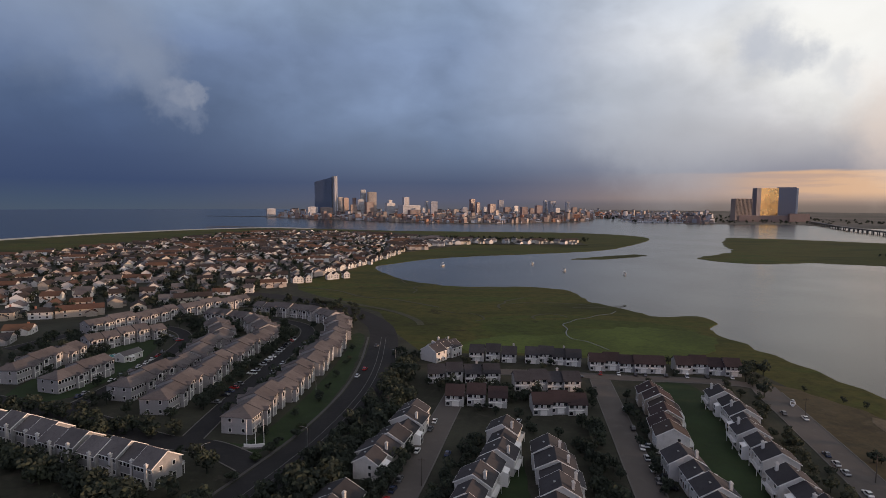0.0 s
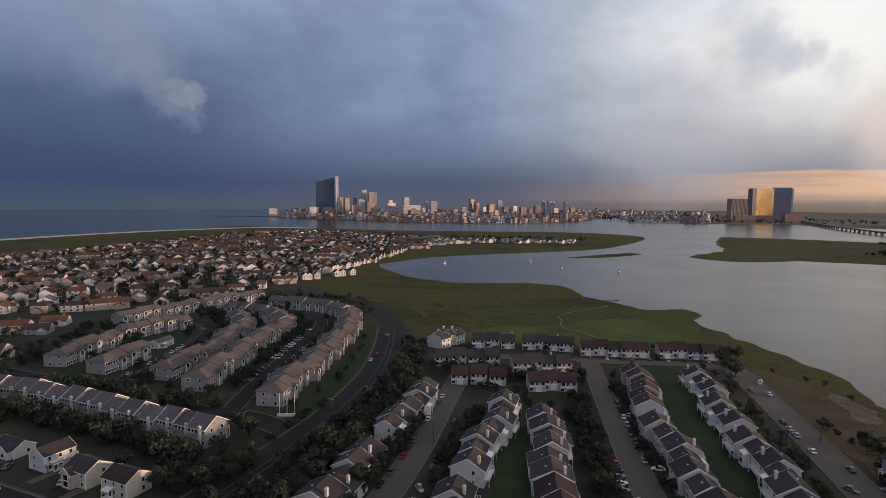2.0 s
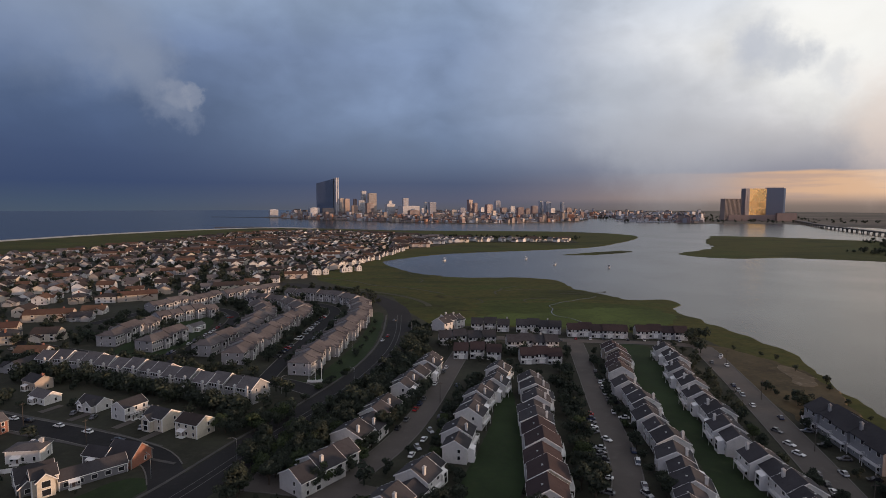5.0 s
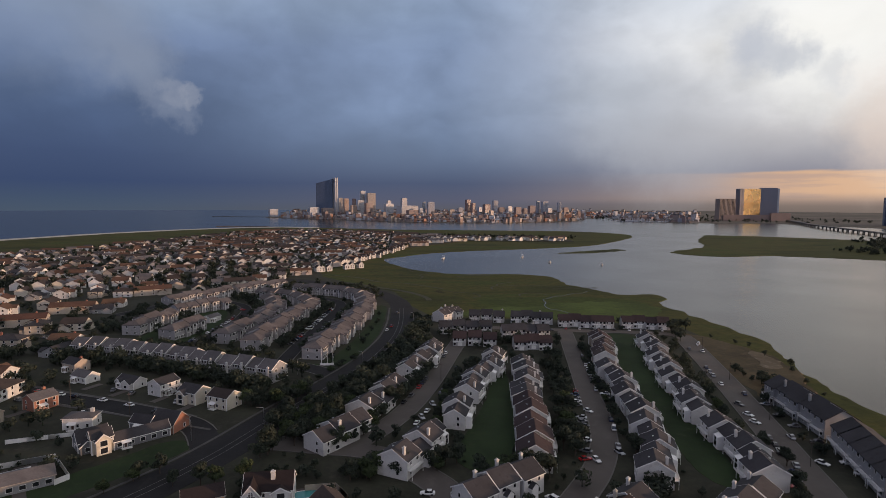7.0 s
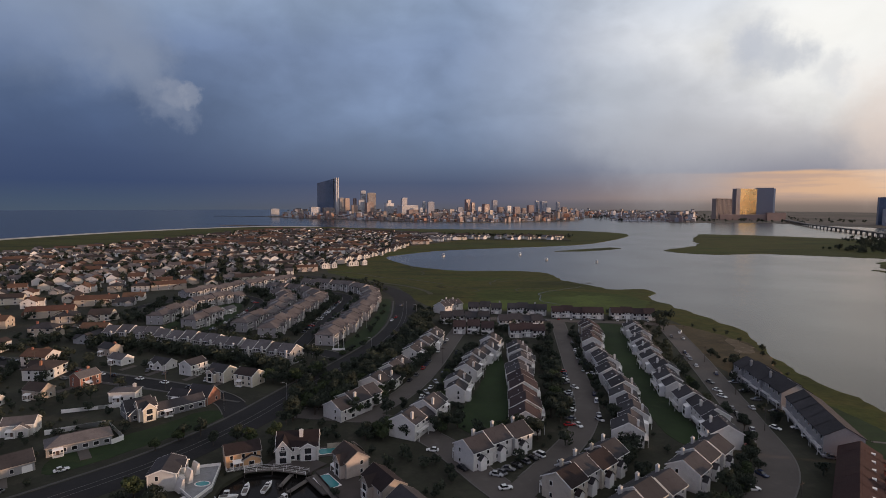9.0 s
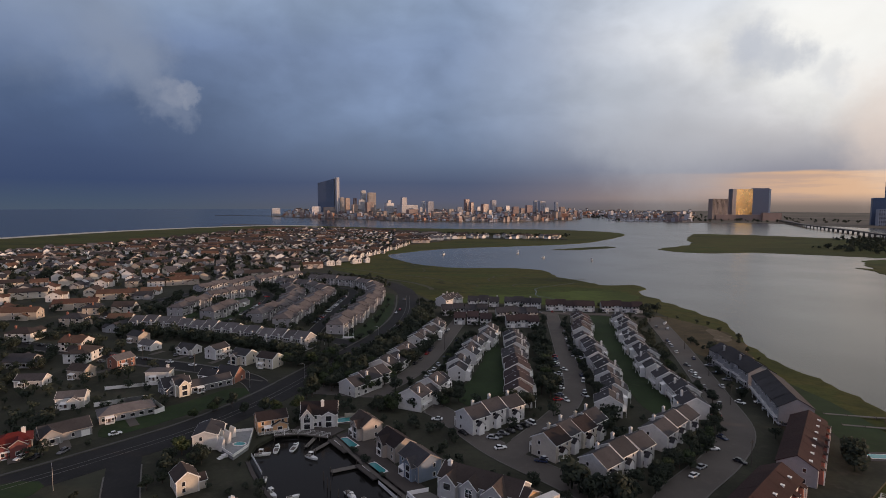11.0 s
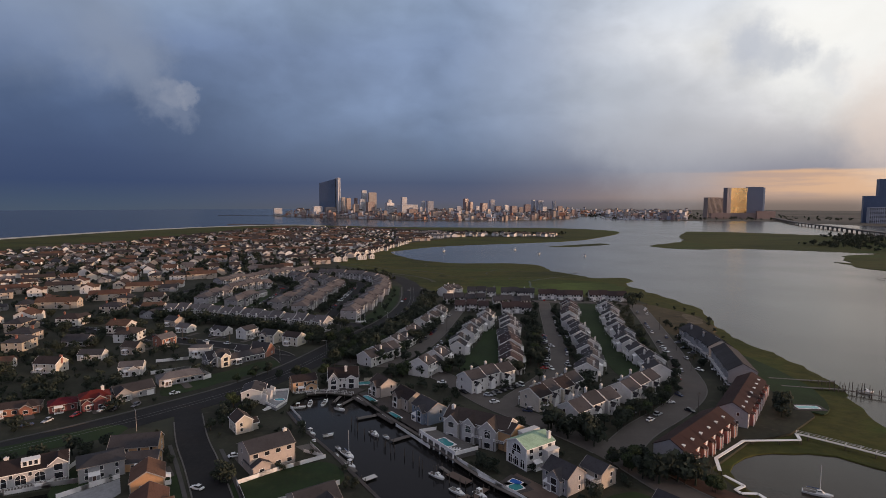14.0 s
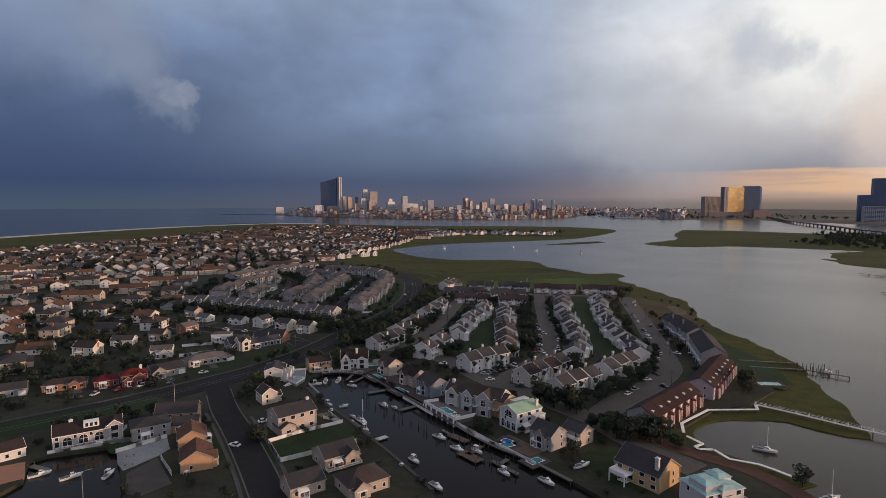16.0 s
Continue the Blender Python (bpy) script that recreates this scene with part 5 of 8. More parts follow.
house("pale pink three-storey house with dark grey roof", pink_siding, dark_roof, 15, 10.4, 6.8, 2.4, at(-67.0, 205.2, 42), group=CANAL, wing=(-4.6, 5.6, 2.4, 3.2, 1.5), wide=True, chimney=(6.4, 0, white_siding))
house("small white house with brown roof", cream_siding, brown_roof, 7.9, 6.2, 4.6, 2.2, at(-86.4, 231.2, 130), group=CANAL, wing=(-0.8, 4.8, 2.4, 2.8, 1.2))
house("white modern house with flat-pitched dark roof", white_siding, dark_roof, 11, 8, 5.4, 1.4, at(-93.8, 262.5, 104), group=CANAL, wide=True, wing=(2, 5, 1.2, 5.0, 1.2))
fan = thing("terrace", "white fan-shaped terrace with a solid parapet above the canal", "terrace", at=at(0, 0))
FAN = [(-87.6, 257.2), (-79.6, 250.4), (-77.8, 258.6), (-81.4, 272.6), (-88.2, 270.2)]
part("deck", Mesh().prism(FAN, -1.2, 1.2).data("deck", pale_paving), fan)
part("pool_rim", Mesh().prism([(-81.6 + 2.5 * math.cos(k * 0.524), 260.4 + 1.7 * math.sin(k * 0.524)) for k in range(12)], 1.15, 1.32).data("pool_rim", trim_white), fan)
part("pool_water", Mesh().prism([(-81.6 + 2.1 * math.cos(k * 0.524), 260.4 + 1.35 * math.sin(k * 0.524)) for k in range(12)], 1.2, 1.35).data("pool_water", pool_water), fan, None, "small turquoise oval pool")
for ax, ay, high in ((-86.6, 257.6, 4.4), (-86.2, 262.0, 5.2), (-86.8, 267.4, 4.6)):
    part("wall_wing", Mesh().along([(-1.6, 0.5), (0.2, 0.5), (0.2, high), (-0.3, high)], -1.8, 1.6).data("wall_wing", white_siding), fan, pose(ax, ay, 0, 0, 0, -38), "slanted white wing wall")
for (ax, ay), (bx, by) in zip(FAN[:4], FAN[1:]):
    part("parapet", Mesh().box(0, math.hypot(bx - ax, by - ay), -0.1, 0.1, 1.15, 2.1).data("parapet", trim_white), fan, pose(ax, ay, 0, 0, 0, math.degrees(math.atan2(by - ay, bx - ax))))
part("steps", Mesh().box(0, 1.6, -0.9, 0.9, -1.0, 0.8).box(1.6, 2.4, -0.9, 0.9, -1.0, 0.4).box(2.4, 3.2, -0.9, 0.9, -1.0, 0.1).data("steps", trim_white), fan, pose(-83.2, 253.4, 0, 0, 0, -128))
house("salmon and red brick house with dark red roof", sun_orange_siding, maroon_roof, 11, 7.6, 5.0, 2.0, at(-76.4, 277.6, 30), group=CANAL, deck=(2.6, 0.6), wing=(2.4, 5.4, 1.2, 2.8, 1.2))
gable_house = house("white house with tall front gable, large windows, dark roof", white_siding, maroon_roof, 13.6, 8.4, 5.4, 3.6, at(-59.0, 283.4, 12), group=CANAL, chimney=(1.2, -1.6, white_siding), wide=True, wing=((-4.4, 4.8, 2.0, 5.2, 3.0), (3.6, 5.0, 0.9, 5.0, 1.4)))
part("window", arched("window", 1.2, 1.8, (trim_white, window_glass)), gable_house, pose(-4.4, -6.22, 4.6))
for x in (0.4, 1.9):
    part("window", WINDOWS[(1.2, 1.9)], gable_house, pose(x, -4.2, 1.5))
sheet("house_deck", [Vector(q) for q in ((-67.5, 275.5), (-62.6, 273.6), (-51.5, 271.2), (-47.6, 277.6), (-52.6, 280.6), (-66.5, 279.4))], GROUND + 0.4, 0.9, 0.02, dark_deck, "dark timber deck before the white gabled house", "deck")
house("salmon house with dark roof and tall gables", pink_siding, brown_roof, 9.7, 7.9, 5.4, 2.6, at(-38.9, 274.4, -52), group=CANAL, wing=(1.6, 4.8, 1.6, 4.9, 2.2))
house("tan-sided long canal house with brown roof", tan_siding, maroon_roof, 12.3, 7.9, 5.3, 2.4, at(-25.7, 259.1, -52), group=CANAL, wing=(-1.6, 4.8, 1.6, 4.9, 2))
house("grey-blue house with dark gable roof", blue_siding, dark_roof, 11.4, 8.8, 5.6, 2.6, at(-16, 246, -52), group=CANAL, wing=(1.6, 4.8, 1.4, 5, 2))
big_grey = house("large pale grey house with three gables, bay windows and decks", pale_siding, brown_roof, 25, 9.2, 7.4, 2.8, at(4.0, 228.2, -27), group=CANAL, wing=((-8.6, 5.2, 1.8, 7.0, 2.4), (-1.8, 5.0, 1.4, 7.0, 2.4), (6.2, 6.4, 2.4, 7.2, 2.9)), wide=True, chimney=(-10.5, -1.0, white_siding))
for x, y in ((-1.8, -6.05), (6.2, -7.05)):
    part("bay_window", arched("bay_window", 2.2, 2.4, (trim_white, window_glass)), big_grey, pose(x, y, 4.2))
for x in (2.2, 10.6):
    m = Mesh().box(x - 1.9, x + 1.9, -7.4, -4.6, 3.3, 3.5)
    for q in (x - 1.8, x + 1.8):
        m.box(q - 0.1, q + 0.1, -7.3, -7.1, -0.8, 3.4)
    part("deck", m.data("deck", deck_wood), big_grey)
    part("railing", rail_mesh(x - 1.9, x + 1.9, -7.4, -4.6, 3.5, 1.0, 0.35, "flr").data("railing", trim_white), big_grey)
# sunlit end wall of the large grey house, added as an orange block
house("added orange-tan gabled block for the sunlit end wall of the large grey house", sun_orange_siding, brown_roof, 8, 8.4, 7.0, 2.2, at(13.9, 222.2, -40), group=CANAL, details=False)
green_house = house("white house with pale green roof and large arched windows", white_siding, green_roof, 12.5, 9.4, 7.4, 2.0, at(20.6, 211.2, 38), group=CANAL, wide=True, chimney=(5.0, -3.4, white_siding))
for y in (-2.9, 0.0, 2.9):
    part("window", arched("window", 1.9, 2.9, (trim_white, window_glass)), green_house, pose(-6.27, y, 0.5, 0, 0, -90))
part("window", arched("window", 4.0, 2.7, (trim_white, window_glass)), green_house, pose(-6.27, 0, 5.0, 0, 0, -90))
part("porch", Mesh().box(1.0, 6.0, -7.2, -4.7, -0.8, 5.6).box(0.8, 6.2, -7.4, -4.6, 5.6, 5.9).data("porch", white_siding), green_house)
part("parapet", Mesh().box(1.0, 9.0, 4.8, 7.4, -0.8, 7.9).data("parapet", white_siding), green_house)
house("brown house with dark roof and gabled front", taupe_siding, dark_roof, 9.7, 7.9, 5.4, 2.8, at(29, 194.8, -50), group=CANAL, wing=(0.8, 4.8, 1.6, 4.9, 2.2))
house("tan house with dark roof and white railing deck", tan_siding, dark_roof, 7.9, 7, 4.9, 2.1, at(40.1, 198.4, -50), group=CANAL, deck=(2.0, 2.6))
house("tan house with dark roof beside the canal deck", tan_siding, dark_roof, 12, 10, 3.8, 2.6, at(-43.6, 178.4, 38), group=CANAL, wing=(3, 5, 1.6, 3.4, 1.8), deck=(2.6, 0.5))
house("tan house with large brown roof", tan_siding, brown_roof, 13, 10, 3.6, 3.0, at(-31.5, 161.5, 38), "hip", CANAL, wing=(-3, 5, 1.6, 3.2, 1.8))
house("tan house with dark roof over a canal deck", tan_siding, dark_roof, 10.6, 8.6, 3.6, 2.4, at(-49, 159, 38), group=CANAL)
cove_house = house("large dark-roofed house with an orange-tan gable", sun_orange_siding, dark_roof, 15, 12, 5.2, 4.0, at(56.6, 171.6, -48), group=CANAL, chimney=(5.8, -4.2, white_siding), wide=True)
part("skylight", Mesh().box(1.0, 3.4, -0.5, 1.1, 0, 0.16).data("skylight", trim_white), cove_house, pose(0, 3.0, 7.3, -34, 0, 0))
part("gallery", Mesh().box(-6.8, -1.2, -10.4, -6.0, 2.9, 3.1).box(-6.8, -1.2, -10.4, -10.2, 3.1, 4.1).box(-6.8, -6.6, -10.4, -6.0, 3.1, 4.1).box(-6.8, -6.5, -10.4, -10.1, -0.8, 3.0).box(-1.5, -1.2, -10.4, -10.1, -0.8, 3.0).data("gallery", trim_white), cove_house, None, "white two-level gallery with solid parapet")
teal_house = house("large house with pale green flat roof terraces", white_siding, teal_roof, 13.2, 9.7, 6.3, 1.7, at(70.4, 157.4, 22), "hip", CANAL, deck=(2.0, 3.0), wide=True)
for x, y, w, d, low, high in ((-3.4, -1.0, 5.4, 6.4, 5.8, 8.4), (3.6, 1.4, 4.6, 5.2, 5.8, 7.9), (0.4, -4.2, 4.2, 3.0, 5.4, 7.2)):
    part("roof_pavilion", Mesh().box(x - w / 2, x + w / 2, y - d / 2, y + d / 2, low, high).data("roof_pavilion", white_siding), teal_house)
    part("pavilion_roof", Mesh().prism([(x - w / 2 - 0.3, y - d / 2 - 0.3), (x + w / 2 + 0.3, y - d / 2 - 0.3), (x + w / 2 + 0.3, y + d / 2 + 0.3), (x - w / 2 - 0.3, y + d / 2 + 0.3)], high, high + 0.9, 0, [(x - w / 4, y - d / 4), (x + w / 4, y - d / 4), (x + w / 4, y + d / 4), (x - w / 4, y + d / 4)]).data("pavilion_roof", teal_roof), teal_house)
house("low white ranch house by the canal", white_siding, brown_roof, 13.2, 7.9, 3.2, 1.9, at(-156.4, 173.0, 50), group=CANAL)
house("white pool house with pale roof", white_siding, grey_roof, 12.3, 6.2, 3.5, 1.7, at(-188.2, 520.5, 78), group=STREET)

# ---- town on the left, street after street ----
TOWN = "detached houses of the town"
kinds = []
for label, wall, roof, w, d, eave, rise, shape in (
        ("white two-storey house with rust brown roof", white_siding, rust_roof, 11, 9, 5.2, 2.4, "gable"), ("long tan terrace of houses with rust brown roof", tan_siding, rust_roof, 24, 9, 5.3, 2.4, "gable"), ("long cream terrace of houses with brown roof", cream_siding, brown_roof, 22, 9, 5.3, 2.4, "gable"), ("cream two-storey house with brown roof", cream_siding, brown_roof, 12, 9, 4.8, 2.6, "gable"),
        ("tan two-storey house with dark roof", tan_siding, dark_roof, 12, 9, 5.2, 2.4, "hip"), ("grey low house with dark roof", grey_siding, dark_roof, 11, 9, 3.2, 2.4, "gable"),
        ("white house with brown hip roof", white_siding, brown_roof, 12, 10, 5.0, 2.4, "hip"), ("white low house with rust brown roof", white_siding, rust_roof, 13, 8, 3.1, 2.4, "gable")):
    w, d, eave, rise = w * 1.28, d * 1.22, eave * 1.02, rise * 1.15
    h = thing("house", label, "house", TOWN, at=AWAY)
    low_eave = 3.0 if eave > 4.4 else eave - 0.4
    side = -1 if roof is brown_roof else 1
    arm = pose(side * w * 0.24, -d * 0.42, 0, 0, 0, 90)
    arm_eave = eave - 0.3 if wall is white_siding or wall is pink_siding else low_eave
    body = gable_walls(w, d, eave, rise) if shape == "gable" else Mesh().box(-w / 2, w / 2, -d / 2, d / 2, -0.8, eave)
    part("wall", body.moved(arm, gable_walls(d * 0.72, min(7.0, w * 0.42), arm_eave, 1.7)).moved(pose(-side * w * 0.5, 0.6, 0), gable_walls(5.0, 6.0, 2.7, 1.6) if wall is not white_siding else Mesh()).data("wall", wall), h)
    top = gable_roof(w, d, eave, rise) if shape == "gable" else hip_roof(w, d, eave, rise)
    part("roof", top.data("roof", roof), h)
    part("wing_roof", gable_roof(d * 0.72, min(7.0, w * 0.42), arm_eave, 1.7).data("wing_roof", roof), h, arm)
    if wall is not white_siding:
        part("side_roof", gable_roof(5.0, 6.0, 2.7, 1.6).data("side_roof", roof), h, pose(-side * w * 0.5, 0.6, 0))
    if wall in (white_siding, tan_siding):
        part("chimney", chimney_data(rise + 1.2, 1.0, 0.8).data("chimney", brick_wall), h, pose(w * 0.28, 1.0, eave - 0.3))
    far_glazing(h, w, d, (1.5, eave - 1.1) if eave > 4.4 else (1.5,), ((-w * 0.3, 1.6), (0.0, 1.0), (w * 0.3, 1.6)), ends=True)
    kinds.append(h)


def inside(p, outline):
    hit = False
    for i in range(len(outline)):
        (x0, y0), (x1, y1) = outline[i - 1], outline[i]
        if (y0 > p[1]) != (y1 > p[1]) and p[0] < (x1 - x0) * (p[1] - y0) / (y1 - y0) + x0:
            hit = not hit
    return hit


NEAR_TOWN = [(-215.3, 270.6), (-199.6, 359.6), (-212.8, 412.2), (-241.4, 443.3), (-281, 522.4), (-273.5, 591.1), (-248.8, 659.6), (-207.4, 705.4), (-193.8, 806), (-266.4, 881.3), (-529.8, 874.6), (-640.3, 653.4), (-609.2, 357.4), (-427.7, 268.8), (-252, 229)]
rng = random.Random(4)
spots = []
turn = 24.0
ca, sa = math.cos(radians(turn)), math.sin(radians(turn))
for j in range(-40, 40):
    for i in range(-60, 60):
        u, v = i * 22 + rng.uniform(-2, 2), j * 36.0 + (i % 2) * 2 + rng.uniform(-2, 2)
        if j % 2:
            v -= 8.0
        x, y = u * ca - v * sa - 360, u * sa + v * ca + 600
        spots.append((x + 22 * noise.noise(Vector((x / 130, y / 130, 1))), y + 22 * noise.noise(Vector((x / 130, y / 130, 9))), j % 2))
near = [s for s in spots if inside(s, NEAR_TOWN)]
near.sort(key=lambda s: s[1] - 0.4 * s[0])
built = []
for x, y, odd in near[:150]:
    if rng.random() < 0.9 and all((x - hx) ** 2 + (y - hy) ** 2 > gap * gap for hx, hy, gap in built):
        long_one = y > 430 and rng.random() < 0.3
        k = rng.choice(kinds[1:3] if long_one else kinds[:1] + kinds[3:])
        built.append((x, y, 30 if long_one else 12))
        copy_thing(k, at(x, y, turn + 45 * noise.noise(Vector((x / 160, y / 160, 5))) + (rng.choice((0.6, -12)) if long_one else rng.choice((0.6, 91.3, 90, 180, 270))) + rng.uniform(-4, 4), rng.uniform(0, 0.3)))

FAR_TOWN = [(-193.7, 817.1), (-169.1, 905.8), (-146.5, 1036.3), (-128.9, 1153.9), (-84.8, 1260.4), (-190.4, 1549.3), (-348.2, 1657.4), (-547, 1664.5), (-600.5, 1429), (-648.4, 1124.2), (-711, 965.5), (-746.2, 739.6), (-640.3, 653.4), (-529.8, 874.6), (-266.4, 881.3)]
SPIT = [(-107.2, 1259.4), (-16.8, 1352.4), (197.9, 1366.3), (204.1, 1418.4), (-5.2, 1438.8), (-179.6, 1549.9)]


def far_houses(name, label, wall_mats, roof_mats, outlines, seed, spread, more=()):
    r = random.Random(seed)
    m = Mesh()
    places = [(x, y) for x, y, odd in more]
    for j in range(-40, 60):
        for i in range(-70, 70):
            u, v = i * spread[0] + r.uniform(-2, 2), j * spread[1] + r.uniform(-2, 2)
            x, y = u * ca - v * sa - 420, u * sa + v * ca + 1200
            if any(inside((x, y), o) for o in outlines) and r.random() < 0.86:
                places.append((x, y))
    for x, y in places:
            w, d, eave, rise = r.uniform(11, 16), r.uniform(9, 12), r.choice((3.0, 4.8, 5.2, 5.4)), r.uniform(2.2, 3.4)
            if r.random() < 0.16:
                w, d, eave = r.uniform(22, 40), 10.5, 5.4
            long_one = w > 20
            wall, roof = r.randrange(len(wall_mats)), len(wall_mats) + (r.randrange(2) if long_one else r.randrange(len(roof_mats)))
            matrix = at(x, y, turn + 45 * noise.noise(Vector((x / 160, y / 160, 5))) + (r.choice((0.6, -12.0, 8.0)) if long_one else r.choice((0.6, 91.3, 90))) + r.uniform(-5, 5))
            body = gable_walls(w, d, eave, rise)
            top = gable_roof(w, d, eave, rise)
            for k in range(max(1, int(w / 12))):
                arm = pose(-w / 2 + (k + r.uniform(0.3, 0.7)) * min(w, 12), -d * 0.4, 0, 0, 0, 90)
                size = r.uniform(3.4, 5.0)
                low = eave - r.uniform(0.2, 0.5) if r.random() < 0.5 else 2.5
                body.moved(arm, gable_walls(d * 0.75, size, low, 1.5))
                top.moved(arm, gable_roof(d * 0.75, size, low, 1.5))
            body.slots = [wall] * len(body.faces)
            top.slots = [roof] * len(top.faces)
            panes = Mesh()
            for z in ((1.6, eave - 1.1) if eave > 4.4 else (1.6,)):
                for k in (-0.3, 0.0, 0.3):
                    panes.box(k * w - 0.6, k * w + 0.6, -d / 2 - 0.05, -d / 2 + 0.05, z - 0.7, z + 0.7, len(wall_mats) + len(roof_mats))
            for piece in (body, top, panes):
                m.moved(matrix, piece)
    ob = new(name, m.data(name, *wall_mats, *roof_mats, window_glass))
    return tagged(ob, label, "houses", kind="stuff")


far_houses("far_houses", "many small gabled houses of the far town", [white_siding, trim_white, white_siding, cream_siding, taupe_siding, tan_siding, pink_siding, trim_white], [rust_roof, brown_roof, dark_roof, grey_roof, taupe_roof, brown_roof], [FAR_TOWN], 8, (19.5, 29), near[150:])
far_houses("spit_houses", "white houses in a line on the marsh spit", [white_siding, white_siding, cream_siding], [grey_roof, brown_roof, dark_roof], [SPIT], 9, (17.5, 28.0))
white_far = townhouse("white gabled townhouse with brown roof at the edge of the marsh", white_siding, brown_roof, 9.5, 6.6, 4.4, 2.8, "white townhouses along the inner marsh", chimney=False, balcony=False, far=True)
ro = random.Random(15)
for (ax, ay), (bx, by), count in (((-222.4, 790), (-177, 818), 7), ((-187.3, 850.4), (-149.4, 993.1), 16), ((-146.9, 1014.8), (-128.9, 1153.9), 14), ((-168, 840), (-146, 852), 3)):
    facing = math.degrees(math.atan2(by - ay, bx - ax))
    for k in range(count):
        f = (k + 0.5) / count
        copy_thing(white_far, at(ax + (bx - ax) * f + ro.uniform(-3.5, 3.5), ay + (by - ay) * f + ro.uniform(-1, 1), facing + ro.choice((88, 92, 90, 2)) + ro.uniform(-5, 5), ro.uniform(-0.6, 0.5)))

# ---- far city ----
CITY = "towers of the far city"


def tower(label, x, y, w, d, h, turn, wall, glass, floors, bays, crown=0.0, name="tower"):
    """A high building: core of glass, projecting floor bands, upright piers, a roof house."""
    t = thing(name, label, "high-rise", CITY, at=pose(x, y, 1.0, 0, 0, turn))
    part("glazing", Mesh().box(-w / 2 + 0.4, w / 2 - 0.4, -d / 2 + 0.4, d / 2 - 0.4, 0, h - 0.5).data("glazing", glass), t)
    bands = Mesh()
    for i in range(floors + 1):
        z = h * i / floors
        bands.box(-w / 2, w / 2, -d / 2, d / 2, z - h / floors * 0.22, z + h / floors * 0.22)
    tagged(part("banding", bands.data("banding", wall), t), kind="stuff")
    piers = Mesh()
    for i in range(bays + 1):
        x0 = -w / 2 + w * i / bays
        piers.box(x0 - 0.9, x0 + 0.9, -d / 2 - 0.5, d / 2 + 0.5, 0, h)
    tagged(part("pilaster", piers.data("pilaster", wall), t), kind="stuff")
    part("roof_house", Mesh().box(-w * 0.3, w * 0.3, -d * 0.3, d * 0.3, h - 1, h + 1.5 + crown).data("roof_house", wall), t)
    return t


city_tan = material("city_tan", (0.38, 0.325, 0.28), 0.7, 0.12, 0.3)
city_brown = material("city_brown", (0.24, 0.175, 0.155), 0.7, 0.12, 0.3)
city_red = material("city_red", (0.23, 0.165, 0.16), 0.7, 0.12, 0.3)
# tan as the low sun shows it: the sunlight is in the colour
city_sun_ochre = material("city_sun_ochre", (0.44, 0.32, 0.25), 0.7, 0.12, 0.3)
city_taupe = material("city_taupe", (0.27, 0.22, 0.195), 0.7, 0.12, 0.3)
city_white = material("city_white", (0.43, 0.435, 0.46), 0.6, 0.12, 0.3)
# bluish grey with the haze of distance put into the colour
city_haze_grey = material("city_haze_grey", (0.33, 0.34, 0.385), 0.7, 0.12, 0.3)
